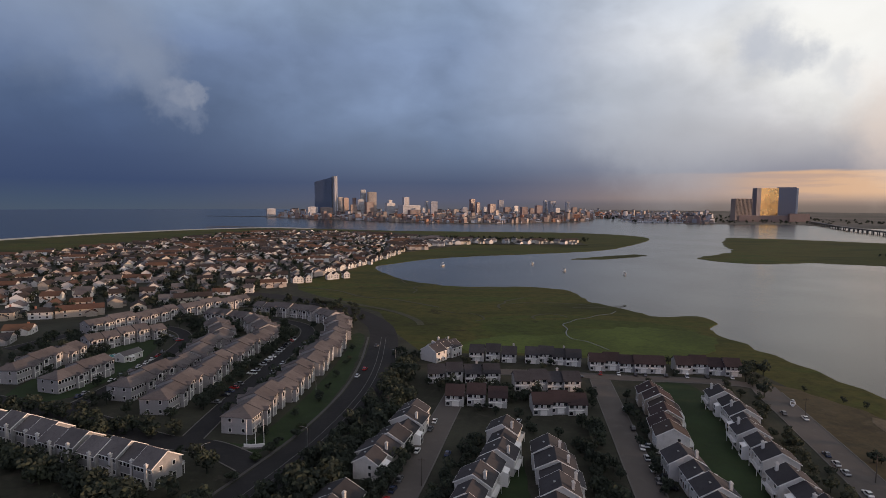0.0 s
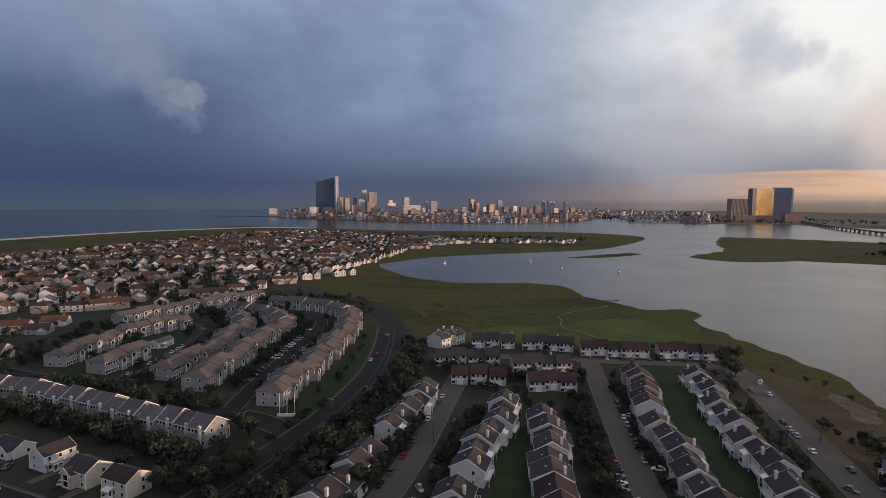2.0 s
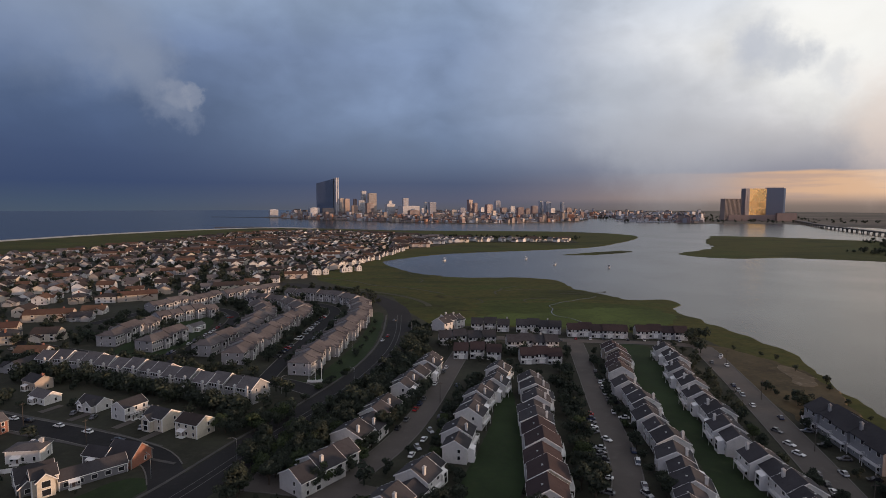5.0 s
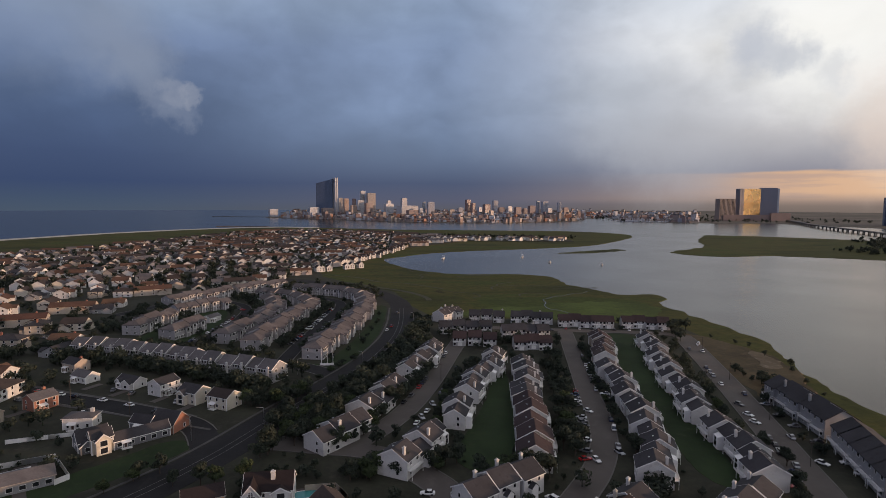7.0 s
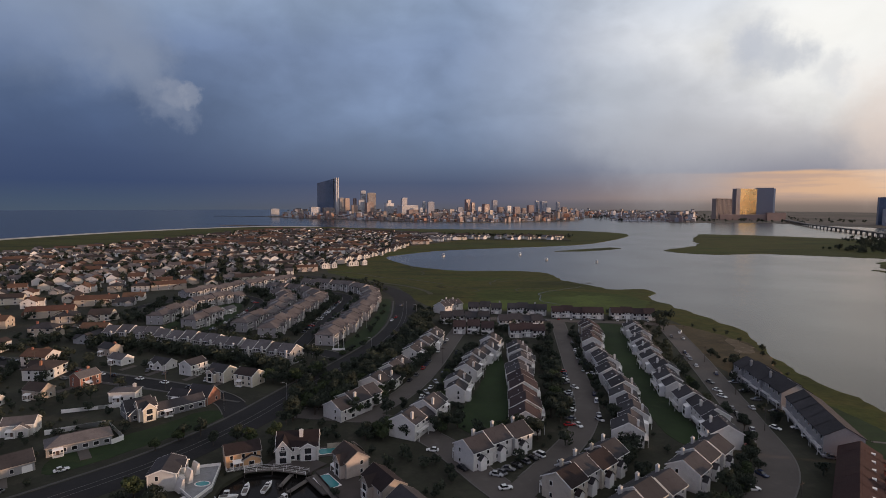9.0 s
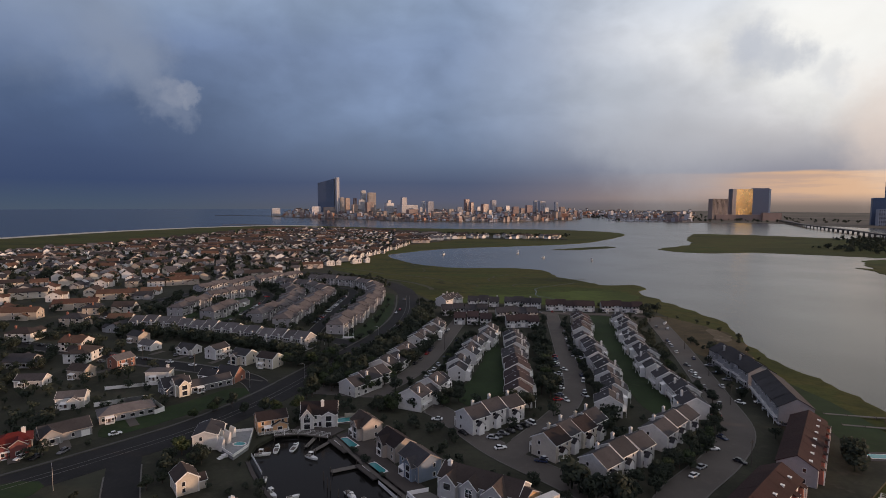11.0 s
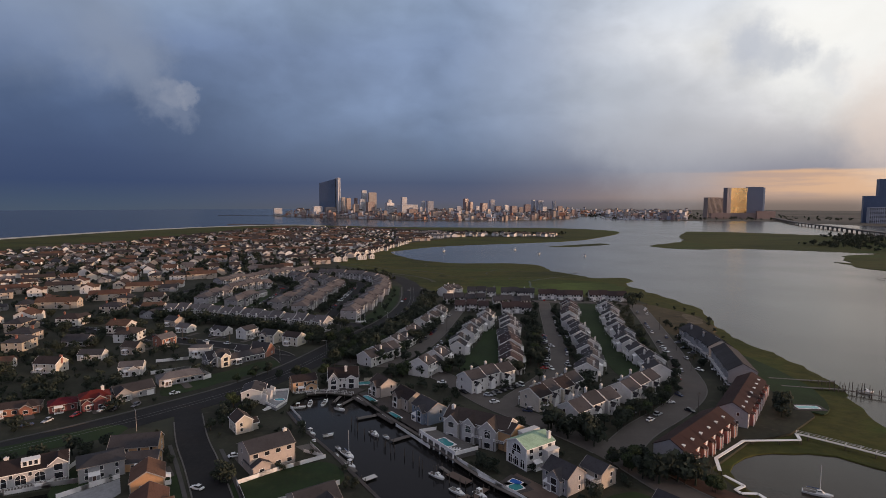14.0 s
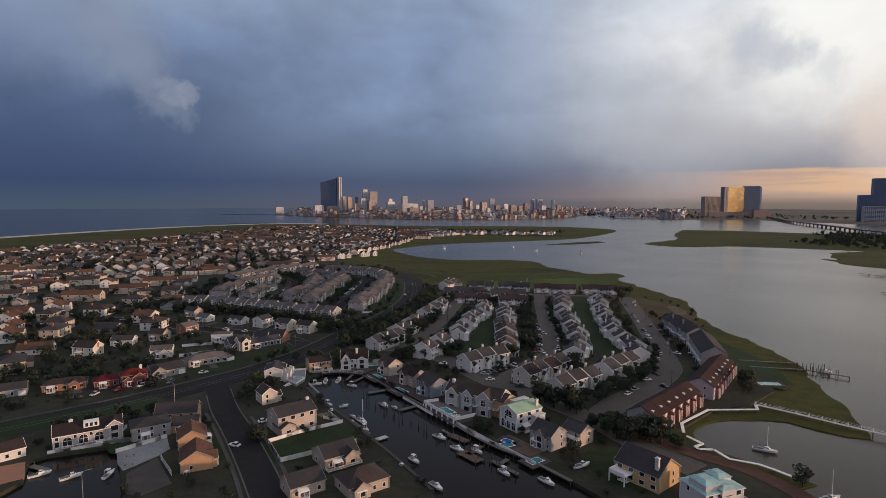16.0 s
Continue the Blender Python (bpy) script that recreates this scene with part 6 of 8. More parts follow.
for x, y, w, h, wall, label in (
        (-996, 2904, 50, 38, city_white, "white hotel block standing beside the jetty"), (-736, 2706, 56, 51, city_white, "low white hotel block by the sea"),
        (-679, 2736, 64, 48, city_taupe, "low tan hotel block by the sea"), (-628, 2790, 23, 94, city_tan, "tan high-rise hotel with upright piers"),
        # sunlit half of the tan hotel, set up as a second block in ochre
        (-605, 2800, 26, 92, city_sun_ochre, "sunlit half of the tan high-rise hotel, added as an ochre block"), (-548, 2700, 33, 62, city_sun_ochre, "ochre block with flat roof"),
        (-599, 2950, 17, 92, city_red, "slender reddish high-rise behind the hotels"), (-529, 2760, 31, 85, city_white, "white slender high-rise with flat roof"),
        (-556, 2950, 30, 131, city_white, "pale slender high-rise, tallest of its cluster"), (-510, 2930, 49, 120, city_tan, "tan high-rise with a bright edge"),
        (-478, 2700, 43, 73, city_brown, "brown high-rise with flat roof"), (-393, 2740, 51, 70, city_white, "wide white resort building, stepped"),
        (-393, 2742, 20, 84, city_white, "white stepped resort tower, narrow"), (-352, 2980, 36, 97, city_haze_grey, "hazy grey high-rise far behind"),
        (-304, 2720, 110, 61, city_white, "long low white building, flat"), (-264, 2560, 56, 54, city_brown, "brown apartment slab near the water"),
        (-244, 2900, 16, 95, city_white, "white slender high-rise with flat roof"), (-209, 2880, 40, 95, city_haze_grey, "grey high-rise with flat roof"),
        (-154, 2520, 50, 39, city_sun_ochre, "low tan apartment block near the water, coloured as sunlit"), (-240, 2700, 15, 62, city_white, "white narrow block with flat roof"),
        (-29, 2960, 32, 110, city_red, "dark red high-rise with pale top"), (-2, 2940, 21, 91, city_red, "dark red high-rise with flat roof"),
        (62, 2900, 42, 83, city_red, "dark red block with pale bands"), (106, 2960, 32, 105, city_haze_grey, "grey high-rise with pale top"),
        (127, 2760, 37, 67, city_brown, "brown apartment block, mid height"), (27, 2700, 22, 69, city_haze_grey, "grey block with flat roof"),
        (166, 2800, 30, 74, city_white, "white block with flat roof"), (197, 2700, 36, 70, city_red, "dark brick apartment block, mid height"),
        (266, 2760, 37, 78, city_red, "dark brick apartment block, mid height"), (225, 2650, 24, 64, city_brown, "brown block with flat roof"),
        (319, 2990, 19, 104, city_haze_grey, "hazy grey high-rise far behind"), (351, 2970, 40, 101, city_haze_grey, "broad grey high-rise far behind"),
        (421, 2960, 21, 97, city_haze_grey, "hazy grey high-rise far behind"), (76, 2560, 21, 54, city_tan, "tan block with flat roof"),
        (420, 2760, 29, 69, city_brown, "brown block with flat roof"),         (-95, 2600, 28, 57, city_tan, "tan block with flat roof"), (-62, 2760, 30, 65, city_haze_grey, "grey block with flat roof"), (338, 2700, 29, 66, city_white, "white block with flat roof")):
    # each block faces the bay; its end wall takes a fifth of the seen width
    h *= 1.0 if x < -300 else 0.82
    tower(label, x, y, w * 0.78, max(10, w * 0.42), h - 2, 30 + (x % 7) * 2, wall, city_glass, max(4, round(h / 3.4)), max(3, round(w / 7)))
rr = random.Random(12)
low = Mesh()
for i in range(2600):
    y = rr.uniform(2350, 3070) if i % 3 else rr.uniform(2640, 3960)
    x = rr.uniform(-0.36, 0.40) * (y - 228)
    if not inside((x, y), FAR_LAND):
        continue
    w, d, h = rr.uniform(9, 26), rr.uniform(8, 18), rr.choice((6, 7, 8, 9, 11, 14, 18, 24, 30)) * rr.uniform(0.8, 1.2) * (0.7 if y < 2480 else 1.0)
    pitch = rr.uniform(0.5, 4)
    piece = gable_walls(w, d, h, pitch)
    piece.slots = [rr.choice((0, 1, 2, 3, 3, 4, 5, 5))] * len(piece.faces)
    top = gable_roof(w, d, h, pitch)
    top.slots = [rr.choice((6, 7, 8))] * len(top.faces)
    spot = pose(x, y, 1.0, 0, 0, rr.uniform(0, 180))
    low.moved(spot, piece).moved(spot, top)
for i in range(160):
    piece = Mesh().box(-2.5, 2.5, -8, 8, 0, 3.0, 0).box(-0.3, 0.3, -0.3, 0.3, 3, 14, 0)
    low.moved(pose(610 + rr.random() * 330, 2690 - rr.random() * 72 - i % 4 * 30, 0.0, 0, 0, rr.uniform(-20, 20)), piece)
tagged(new("city_blocks", low.data("city_blocks", city_white, city_tan, city_brown, city_haze_grey, city_red, city_taupe, dark_roof, grey_roof, brown_roof)), "many low houses and blocks of the far city", "buildings", kind="stuff")

ocean = thing("glass_skyscraper", "tall dark blue glass skyscraper with a pale lit edge", "skyscraper", CITY, at=pose(-704, 2796, 1.0))
part("curtain_wall", Mesh().along([(-14, 0), (14, 0), (14, 180), (-14, 180)], -41, 38).data("curtain_wall", tower_glass), ocean)
for k, x in enumerate((-41, 38)):
    for vertex in ocean.children[0].data.vertices:
        if vertex.co.z > 100 and abs(vertex.co.x - x) < 1:
            vertex.co.z = 183 if x > 0 else 162
# sunlit side wall, its brightness put into an added white strip
part("edge_pier", Mesh().box(-7, -2.2, -16, 12, 0, 189).box(2.2, 7, -16, 12, 0, 189).box(-2.2, 2.2, -12, 10, 0, 185).data("edge_pier", city_white), ocean, pose(48, -4, 0, 0, 0, 42), "sunlit side of the tower, added as a white upright strip")
fins = Mesh()
for i in range(39):
    fins.box(-41.3, 38, -14.3, 14.3, i * 4.1 + 3.4, i * 4.1 + 3.7)
tagged(part("banding", fins.data("banding", slate_cover), ocean), kind="stuff")

rr = random.Random(12)
low = Mesh()
for i in range(3200):
    y = rr.uniform(2350, 3070) if i % 3 else rr.uniform(2640, 3960)
    x = rr.uniform(-0.36, 0.34) * (y - 228)
    if not inside((x, y), FAR_LAND):
        continue
    w, d, h = rr.uniform(8, 24), rr.uniform(8, 16), rr.choice((6, 7, 8, 9, 9, 12, 14, 22)) * rr.uniform(0.8, 1.3)
    piece = gable_walls(w, d, h, rr.uniform(0.5, 4))
    piece.slots = [rr.randrange(6)] * len(piece.faces)
    low.moved(pose(x, y, 1.0, 0, 0, rr.uniform(0, 180)), piece)
for i in range(120):
    piece = Mesh().box(-3, 3, -9, 9, 0, 3.5, 0)
    low.moved(pose(654 + rr.random() * 276, 2700 - rr.random() * 72 - i % 4 * 30, 0.0, 0, 0, rr.uniform(-20, 20)), piece)
tagged(new("city_blocks", low.data("city_blocks", city_white, city_tan, city_brown, city_haze_grey, brick_wall, city_brown)), "many low houses and blocks of the far city", "buildings", kind="stuff")

gold = thing("golden_hotel", "hotel tower with mirror glass tinted sunset gold and a darker slab", "high-rise", CITY, at=pose(1313, 2820, 1.0) @ Matrix.Scale(1.2, 4))
part("golden_slab", Mesh().box(-34, 34, -13, 13, 0, 121).data("golden_slab", sunset_gold_glass), gold, pose(-36, 0, 0, 0, 0, 9), "mirror glass tinted with the gold of the reflected sunset")
part("dark_slab", Mesh().box(-30, 30, -14, 14, 0, 125).data("dark_slab", slate_glass), gold, pose(32, 3, 0, 0, 0, -20), "slate blue mirror glass")
# dark side of the golden slab, the shade given by slate glass
part("edge_pier", Mesh().box(-50, -34, -13.5, 13.5, 0, 121).box(-41, -38, -14, 13.5, 0, 121.5).data("edge_pier", slate_glass), gold, pose(-36, 0, 0, 0, 0, 9))
# sunlit edge of the dark slab, painted white
part("edge_pier", Mesh().box(30, 36, -16, 16, 0, 122).data("edge_pier", city_white), gold, pose(32, 3, 0, 0, 0, -20))
part("podium", Mesh().box(-150, 90, -40, 40, 0, 22).box(20, 90, -52, -40, 0, 30).data("podium", city_brown), gold)
lines = Mesh()
for i in range(28):
    lines.box(-34.2, 34.2, -13.2, 13.2, 30 + i * 3.3, 30.2 + i * 3.3)
tagged(part("banding", lines.data("banding", city_tan), gold, pose(-36, 0, 0, 0, 0, 9)), kind="stuff")
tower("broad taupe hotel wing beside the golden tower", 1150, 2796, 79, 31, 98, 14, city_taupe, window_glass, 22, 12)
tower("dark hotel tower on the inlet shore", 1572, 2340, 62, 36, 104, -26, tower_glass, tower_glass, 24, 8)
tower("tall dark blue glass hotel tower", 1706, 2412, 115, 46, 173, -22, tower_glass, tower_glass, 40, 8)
tower("low white hotel block on the inlet shore", 1560, 2286, 66, 36, 60, -20, city_haze_grey, window_glass, 12, 10)
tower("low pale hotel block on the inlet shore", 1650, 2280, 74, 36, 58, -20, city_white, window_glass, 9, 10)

bridge = thing("bridge", "long concrete road bridge on many piers", "bridge", at=pose(0, 0, 0))
line = curve_points([(1344, 2616), (1174.2, 2138.6), (1122.1, 1933.2), (1073.4, 1722.5), (1026.7, 1543), (1012.6, 1403.9)], 12.0)
deck = Mesh()
rings = []
for i, p in enumerate(line):
    q = line[min(i + 1, len(line) - 1)] - line[max(i - 1, 0)]
    s = Vector((-q.y, q.x)).normalized() * 8
    rings.append([(p.x - s.x, p.y - s.y, 8), (p.x - s.x, p.y - s.y, 10.6), (p.x + s.x, p.y + s.y, 10.6), (p.x + s.x, p.y + s.y, 8)])
part("deck", deck.loft(rings).data("deck", concrete), bridge)
pier = Mesh().box(-1.4, 1.4, -7, 7, 6.6, 8).box(-1.2, 1.2, -6, -3.8, -2.5, 6.6).box(-1.2, 1.2, 3.8, 6, -2.5, 6.6).data("pier", concrete)
for p, q in zip(line[::3], line[1::3]):
    part("pier", pier, bridge, pose(p.x, p.y, 0, 0, 0, math.degrees(math.atan2((q - p).y, (q - p).x))))


# ---- trees ----
def leaf_spray(m, r, p, d, s):
    """One spray of leaves at p, lying roughly across the direction d in which its bough points."""
    n = (d + Vector((r.gauss(0, 0.42), r.gauss(0, 0.42), r.gauss(0, 0.42)))).normalized()
    u = n.orthogonal().normalized()
    u = u * math.cos(a := r.uniform(0, 6.28)) + n.cross(u) * math.sin(a)
    v = n.cross(u)
    m.face([p - u * s, p - v * s * 0.65, p + u * s, p + v * s * 0.65])


def tree_kind(label, seed, height, spread, leaf, group="trees of the neighbourhood", name="tree"):
    r = random.Random(seed)
    t = thing(name, label, "tree" if name == "tree" else "shrub", group, at=AWAY)
    wood = Mesh()
    fork = height * (0.3 if name == "tree" else 0.12)
    lean = (r.uniform(-0.2, 0.2), r.uniform(-0.2, 0.2))
    wood.tube((0, 0, -0.4), (lean[0], lean[1], fork), height * 0.03, height * 0.022, 7)
    clumps = []
    for i in range(9 if name == "tree" else 6):
        a = i * 2.4 + r.uniform(-0.4, 0.4)
        reach = spread * r.uniform(0.25, 0.62)
        tip = Vector((math.cos(a) * reach, math.sin(a) * reach, height * r.uniform(0.42, 0.88)))
        wood.tube((lean[0], lean[1], fork * r.uniform(0.75, 1.0)), tip, height * 0.014, height * 0.004, 5)
        clumps.append((tip, spread * r.uniform(0.3, 0.46)))
    clumps.append((Vector((lean[0], lean[1], height * 0.85)), spread * 0.4))
    part("trunk", wood.data("trunk", bark), t)
    leaves = Mesh()
    for middle, radius in clumps:
        for k in range(120):
            d = Vector((r.gauss(0, 1), r.gauss(0, 1), r.gauss(0, 1))).normalized()
            p = middle + Vector((d.x, d.y, d.z * 0.72)) * radius * r.uniform(0.7, 1.06)
            if p.z < height * 0.1:
                continue
            leaf_spray(leaves, r, p, d, r.uniform(0.24, 0.46) * (height / 7) ** 0.5)
    part("crown", leaves.data("crown", leaf), t)
    return t


trees = [tree_kind("dark green leafy tree with a round crown", 1, 7.5, 3.6, leaf_dark), tree_kind("dark green leafy tree, broad and uneven", 2, 6.2, 3.8, leaf_dark), tree_kind("tall dark green leafy tree", 3, 9.0, 3.9, leaf_dark), tree_kind("mid green leafy tree with a full crown", 4, 6.8, 3.5, leaf_green)]
shrubs = [tree_kind("low dark green leafy shrub", 5, 2.6, 2.2, leaf_dark, "shrubs of the neighbourhood", "shrub"), tree_kind("low mid green leafy shrub", 6, 2.0, 1.9, leaf_green, "shrubs of the neighbourhood", "shrub")]
rt = random.Random(21)


def woods_kind(seed, height, spread, leaf_count, size=1.0):
    """Corner points and corner numbers of one tree of the joined woods: a trunk and a crown of leaf sprays."""
    r = random.Random(seed)
    m = Mesh().tube((0, 0, -0.4), (0, 0, height * 0.5), height * 0.035, height * 0.015, 5)
    clumps = [(Vector((math.cos(i * 2.3) * spread * r.uniform(0.2, 0.55), math.sin(i * 2.3) * spread * r.uniform(0.2, 0.55), height * r.uniform(0.3, 0.8))), spread * r.uniform(0.35, 0.5)) for i in range(7)]
    for k in range(leaf_count):
        middle, radius = clumps[k % 7]
        d = Vector((r.gauss(0, 1), r.gauss(0, 1), r.gauss(0, 1))).normalized()
        q = middle + Vector((d.x, d.y, d.z * 0.8)) * radius * r.uniform(0.65, 1.06)
        leaf_spray(m, r, q, d, r.uniform(0.45, 0.8) * size)
    return np.array(m.verts), m.faces


WOODS = [woods_kind(41, 7.0, 3.8, 190), woods_kind(42, 6.0, 3.6, 170), woods_kind(43, 8.2, 4.0, 210)]
FAR_WOODS = [woods_kind(44, 7.0, 3.9, 70, 1.6), woods_kind(45, 6.0, 3.7, 60, 1.6), woods_kind(46, 8.2, 4.1, 75, 1.6)]
wood_points, wood_faces, wood_total = [], [], 0


def far_tree(x, y, size, z=None):
    global wood_total
    points, faces = rt.choice(FAR_WOODS if y > 610 else WOODS)
    a = rt.uniform(0, 6.28)
    c, s = math.cos(a) * size, math.sin(a) * size
    moved = np.empty_like(points)
    moved[:, 0] = points[:, 0] * c - points[:, 1] * s + x
    moved[:, 1] = points[:, 0] * s + points[:, 1] * c + y
    moved[:, 2] = points[:, 2] * size * rt.uniform(0.85, 1.15) + (GROUND if z is None else z)
    wood_points.append(moved)
    wood_faces.extend([tuple(i + wood_total for i in f) for f in faces])
    wood_total += len(points)


planted = 0


def plant(kind, x, y, size=1.0, z=0.0):
    global planted
    if y > 372 and kind not in shrubs or planted >= 270:
        far_tree(x, y, size * rt.uniform(0.95, 1.15))
        return
    planted += 1
    turn = pose(x, y, GROUND + z, 0, 0, rt.uniform(1.3, 359.6))
    ob = copy_thing(kind, turn)
    ob.matrix_basis = turn @ Matrix.Diagonal((size * rt.uniform(0.9, 1.15), size * rt.uniform(0.9, 1.15), size * rt.uniform(0.85, 1.15), 1))


def belt(points, count, width, kinds_of, size=1.0):
    line = curve_points(points, 2.0)
    for i in range(count):
        p = line[min(len(line) - 1, int((i + rt.random() * 0.8) / count * len(line)))]
        plant(rt.choice(kinds_of), p.x + rt.uniform(-width, width) / 2, p.y + rt.uniform(-width, width) / 2, size * rt.uniform(0.75, 1.15))


belt([(-71.2, 329.5), (-58.9, 360.4), (-49, 395.9), (-41.5, 433.4), (-36.4, 475.6), (-36.5, 515.4)], 80, 12, trees, 1.1)
belt([(-62, 338), (-49, 372), (-42, 402), (-36, 438), (-31, 470)], 60, 11, trees, 0.95)
belt([(-88, 372), (-74, 398), (-64, 440)], 9, 4, shrubs, 1.2)
belt([(-71, 311), (-62, 329), (-56, 345), (-52, 365), (-46, 385), (-42, 405), (-36, 430), (-31, 450)], 46, 5, trees, 1.1)
belt([(-75, 340), (-63, 374), (-53, 407), (-46, 442), (-41, 480)], 18, 4, trees, 1.0)
belt([(-71.2, 334.3), (-58.8, 365.2), (-49, 400.6)], 16, 7, shrubs, 1.4)
belt([(-218.6, 414), (-177.4, 408), (-132.6, 390.5), (-92, 374)], 66, 8, trees, 1.15)
belt([(-94.8, 360.2), (-80.4, 367.3), (-77.9, 379.2)], 16, 9, [trees[3], trees[1]], 1.0)
belt([(-100.7, 249), (-91, 251.4), (-93.6, 237.1), (-98.5, 229.9)], 9, 7, trees, 0.9)
belt([(-109.9, 282.1), (-100.1, 296.4), (-85.8, 289.4), (-71.3, 298.9)], 8, 5, trees, 0.8)
belt([(34.6, 318), (38, 349.1), (39.4, 384.6), (42, 422.4), (45, 445.9)], 40, 7, trees, 1.0)
belt([(56.9, 315.7), (58.1, 361.1), (60.6, 408.5), (65.4, 467.3)], 22, 4, trees, 0.75)
belt([(104.4, 315.8), (103.1, 349.3), (107.9, 397), (115, 444.2), (119.6, 474.8)], 18, 4, trees, 0.8)
belt([(-13.3, 342.8), (-10.7, 372.5), (-5.8, 402), (1.6, 431.5)], 22, 4, trees, 0.8)
belt([(-34.8, 360.5), (-27.4, 396), (-22.4, 421.9)], 24, 4, trees, 0.9)
belt([(-50, 318), (-41, 334), (-36, 352)], 14, 4, trees, 0.85)
belt([(46.2, 232.1), (57.1, 243), (69.4, 255), (82, 268)], 22, 5, trees, 0.85)
belt([(84, 274.2), (93.7, 286.2), (98.5, 298.2)], 7, 4, trees, 0.8)
belt([(50.3, 208.5), (58.2, 207.2), (66.5, 203), (71, 196)], 26, 8, trees, 0.85)
belt([(10, 299), (19, 308), (26, 300)], 8, 5, trees, 0.95)
belt([(-38, 300), (-24, 300), (-8, 308)], 14, 8, trees, 1.0)
belt([(-62, 352), (-64, 332), (-50, 326)], 12, 6, trees, 1.0)
belt([(58, 268), (50, 278), (56, 296)], 9, 5, trees, 0.9)
belt([(30, 240), (36, 232), (46, 225)], 8, 4, shrubs, 1.4)
belt([(54.2, 203.3), (68.1, 197.6)], 10, 7, shrubs, 1.3)
belt([(-238.8, 283.3), (-210.5, 274.2), (-179.5, 272), (-157.9, 279.4)], 18, 16, trees, 0.85)
belt([(-285.5, 323.9), (-250.3, 314.6), (-224, 321.8), (-190.7, 309.6)], 16, 16, trees, 0.85)
belt([(-227.9, 241), (-206.3, 248.3), (-179.8, 257.9)], 14, 12, trees, 0.85)
belt([(-272.3, 382.6), (-237.5, 359.4), (-214.2, 340.7)], 14, 12, trees, 0.8)
belt([(-153.4, 432.5), (-132.1, 425), (-112.4, 429.5)], 16, 7, trees, 1.0)
belt([(-205, 440), (-190, 444), (-160, 441)], 14, 6, trees, 0.95)
belt([(-245, 470), (-236, 500), (-240, 545), (-262, 560)], 26, 12, trees, 1.0)
belt([(-232, 440), (-250, 430), (-262, 400)], 16, 12, trees, 1.0)
belt([(-170, 580), (-150, 625), (-200, 640)], 18, 10, trees, 0.9)
belt([(-113.5, 452), (-115.5, 500), (-116.5, 545), (-118, 585)], 30, 5, trees, 0.85)
belt([(-140, 462), (-138.5, 510), (-141, 550)], 20, 3, trees, 0.75)
belt([(-163, 466), (-160, 505), (-166, 552), (-186, 600), (-209.5, 612)], 30, 6, trees, 0.9)
belt([(-200, 474), (-203, 505), (-212, 535)], 14, 6, trees, 0.8)
belt([(-98, 440), (-95, 470), (-94, 520), (-96, 575)], 10, 3, shrubs, 1.2)
belt([(-76, 428), (-70, 455), (-67, 501), (-70, 550)], 9, 4, trees, 0.6)
belt([(-43.6, 524.6), (-38.6, 538.7), (-34.1, 513.1)], 8, 10, trees, 0.8)
belt([(-14.9, 485.2), (16.2, 483.1), (13.8, 473.8), (49.8, 478.8)], 26, 7, trees, 0.8)
belt([(131.8, 482), (136.2, 507.6), (143.4, 528.8), (150.7, 514.8)], 6, 7, shrubs, 1.1)
belt([(139.4, 397.2), (144.2, 411.5), (139.6, 385.3)], 9, 5, trees, 0.75)
belt([(134.4, 391.2), (151.2, 386.4), (163.2, 408), (170.4, 446.4), (163.2, 477.6), (144, 501.6)], 9, 9, shrubs, 0.5)
belt([(127, 256), (131, 262), (134, 268)], 4, 3, shrubs, 1.1)
plant(trees[2], 130.7, 265.1, 0.8), plant(trees[1], 103, 169.6, 0.85), plant(trees[0], 34, 297.6, 0.9), plant(trees[0], -34.4, 322.4, 1.0), plant(trees[1], 2.4, 306.7, 0.8)
plant(trees[1], 36.6, 186.4, 0.75)
plant(trees[3], -84.9, 399.0, 1.15), plant(trees[3], -85.7, 366.9, 1.0), plant(trees[1], -89.5, 384.2, 1.0), plant(trees[0], -91.8, 405.4, 0.9)
belt([(6, 206), (2, 210), (8, 203)], 6, 3, shrubs, 0.6)
belt([(-78.4, 196.2), (-75.6, 190.2)], 4, 3, shrubs, 0.8)
belt([(-152, 191.4), (-142.3, 201.1), (-125.3, 213.1)], 9, 4, shrubs, 0.8)
for x, y, odd in near[:90]:
    plant(rt.choice(trees), x + rt.choice((-8, 8)) + rt.uniform(-2, 2), y + rt.uniform(-12, 12), rt.uniform(0.6, 1.1))
for x, y, odd in near:
    for k in range(2):
        if rt.random() < 0.8:
            far_tree(x + rt.choice((-9, 9)) + rt.uniform(-3, 3), y + rt.uniform(-14, 14), rt.uniform(0.6, 1.15))

rf = random.Random(31)
# paved yards and decks, where nothing grows
LAWNS += [[(-170, 200), (-150, 204), (-128, 218), (-112, 226), (-120, 240), (-168, 218)], [(-121, 178), (-108, 193), (-101, 184), (-89, 161), (-95, 151), (-110, 165)], [(-153, 167), (-145, 172.5), (-136, 160.5), (-143, 155)], [(-51, 273), (-18, 230), (-12, 237), (-39, 283)],
          [(-89, 272), (-88, 256), (-79, 249), (-76, 259), (-80, 274)], [(9, 195), (22, 183), (29, 190), (15, 204)], [(-19, 229), (-4, 209), (5, 216), (-12, 233)], [(-68, 281), (-67, 273), (-46, 270), (-45, 292), (-55, 292)]]
taken = [(ob.location.x, ob.location.y) for ob in bpy.data.objects if ob.parent is None and ob.name.startswith(("house", "townhouse"))]


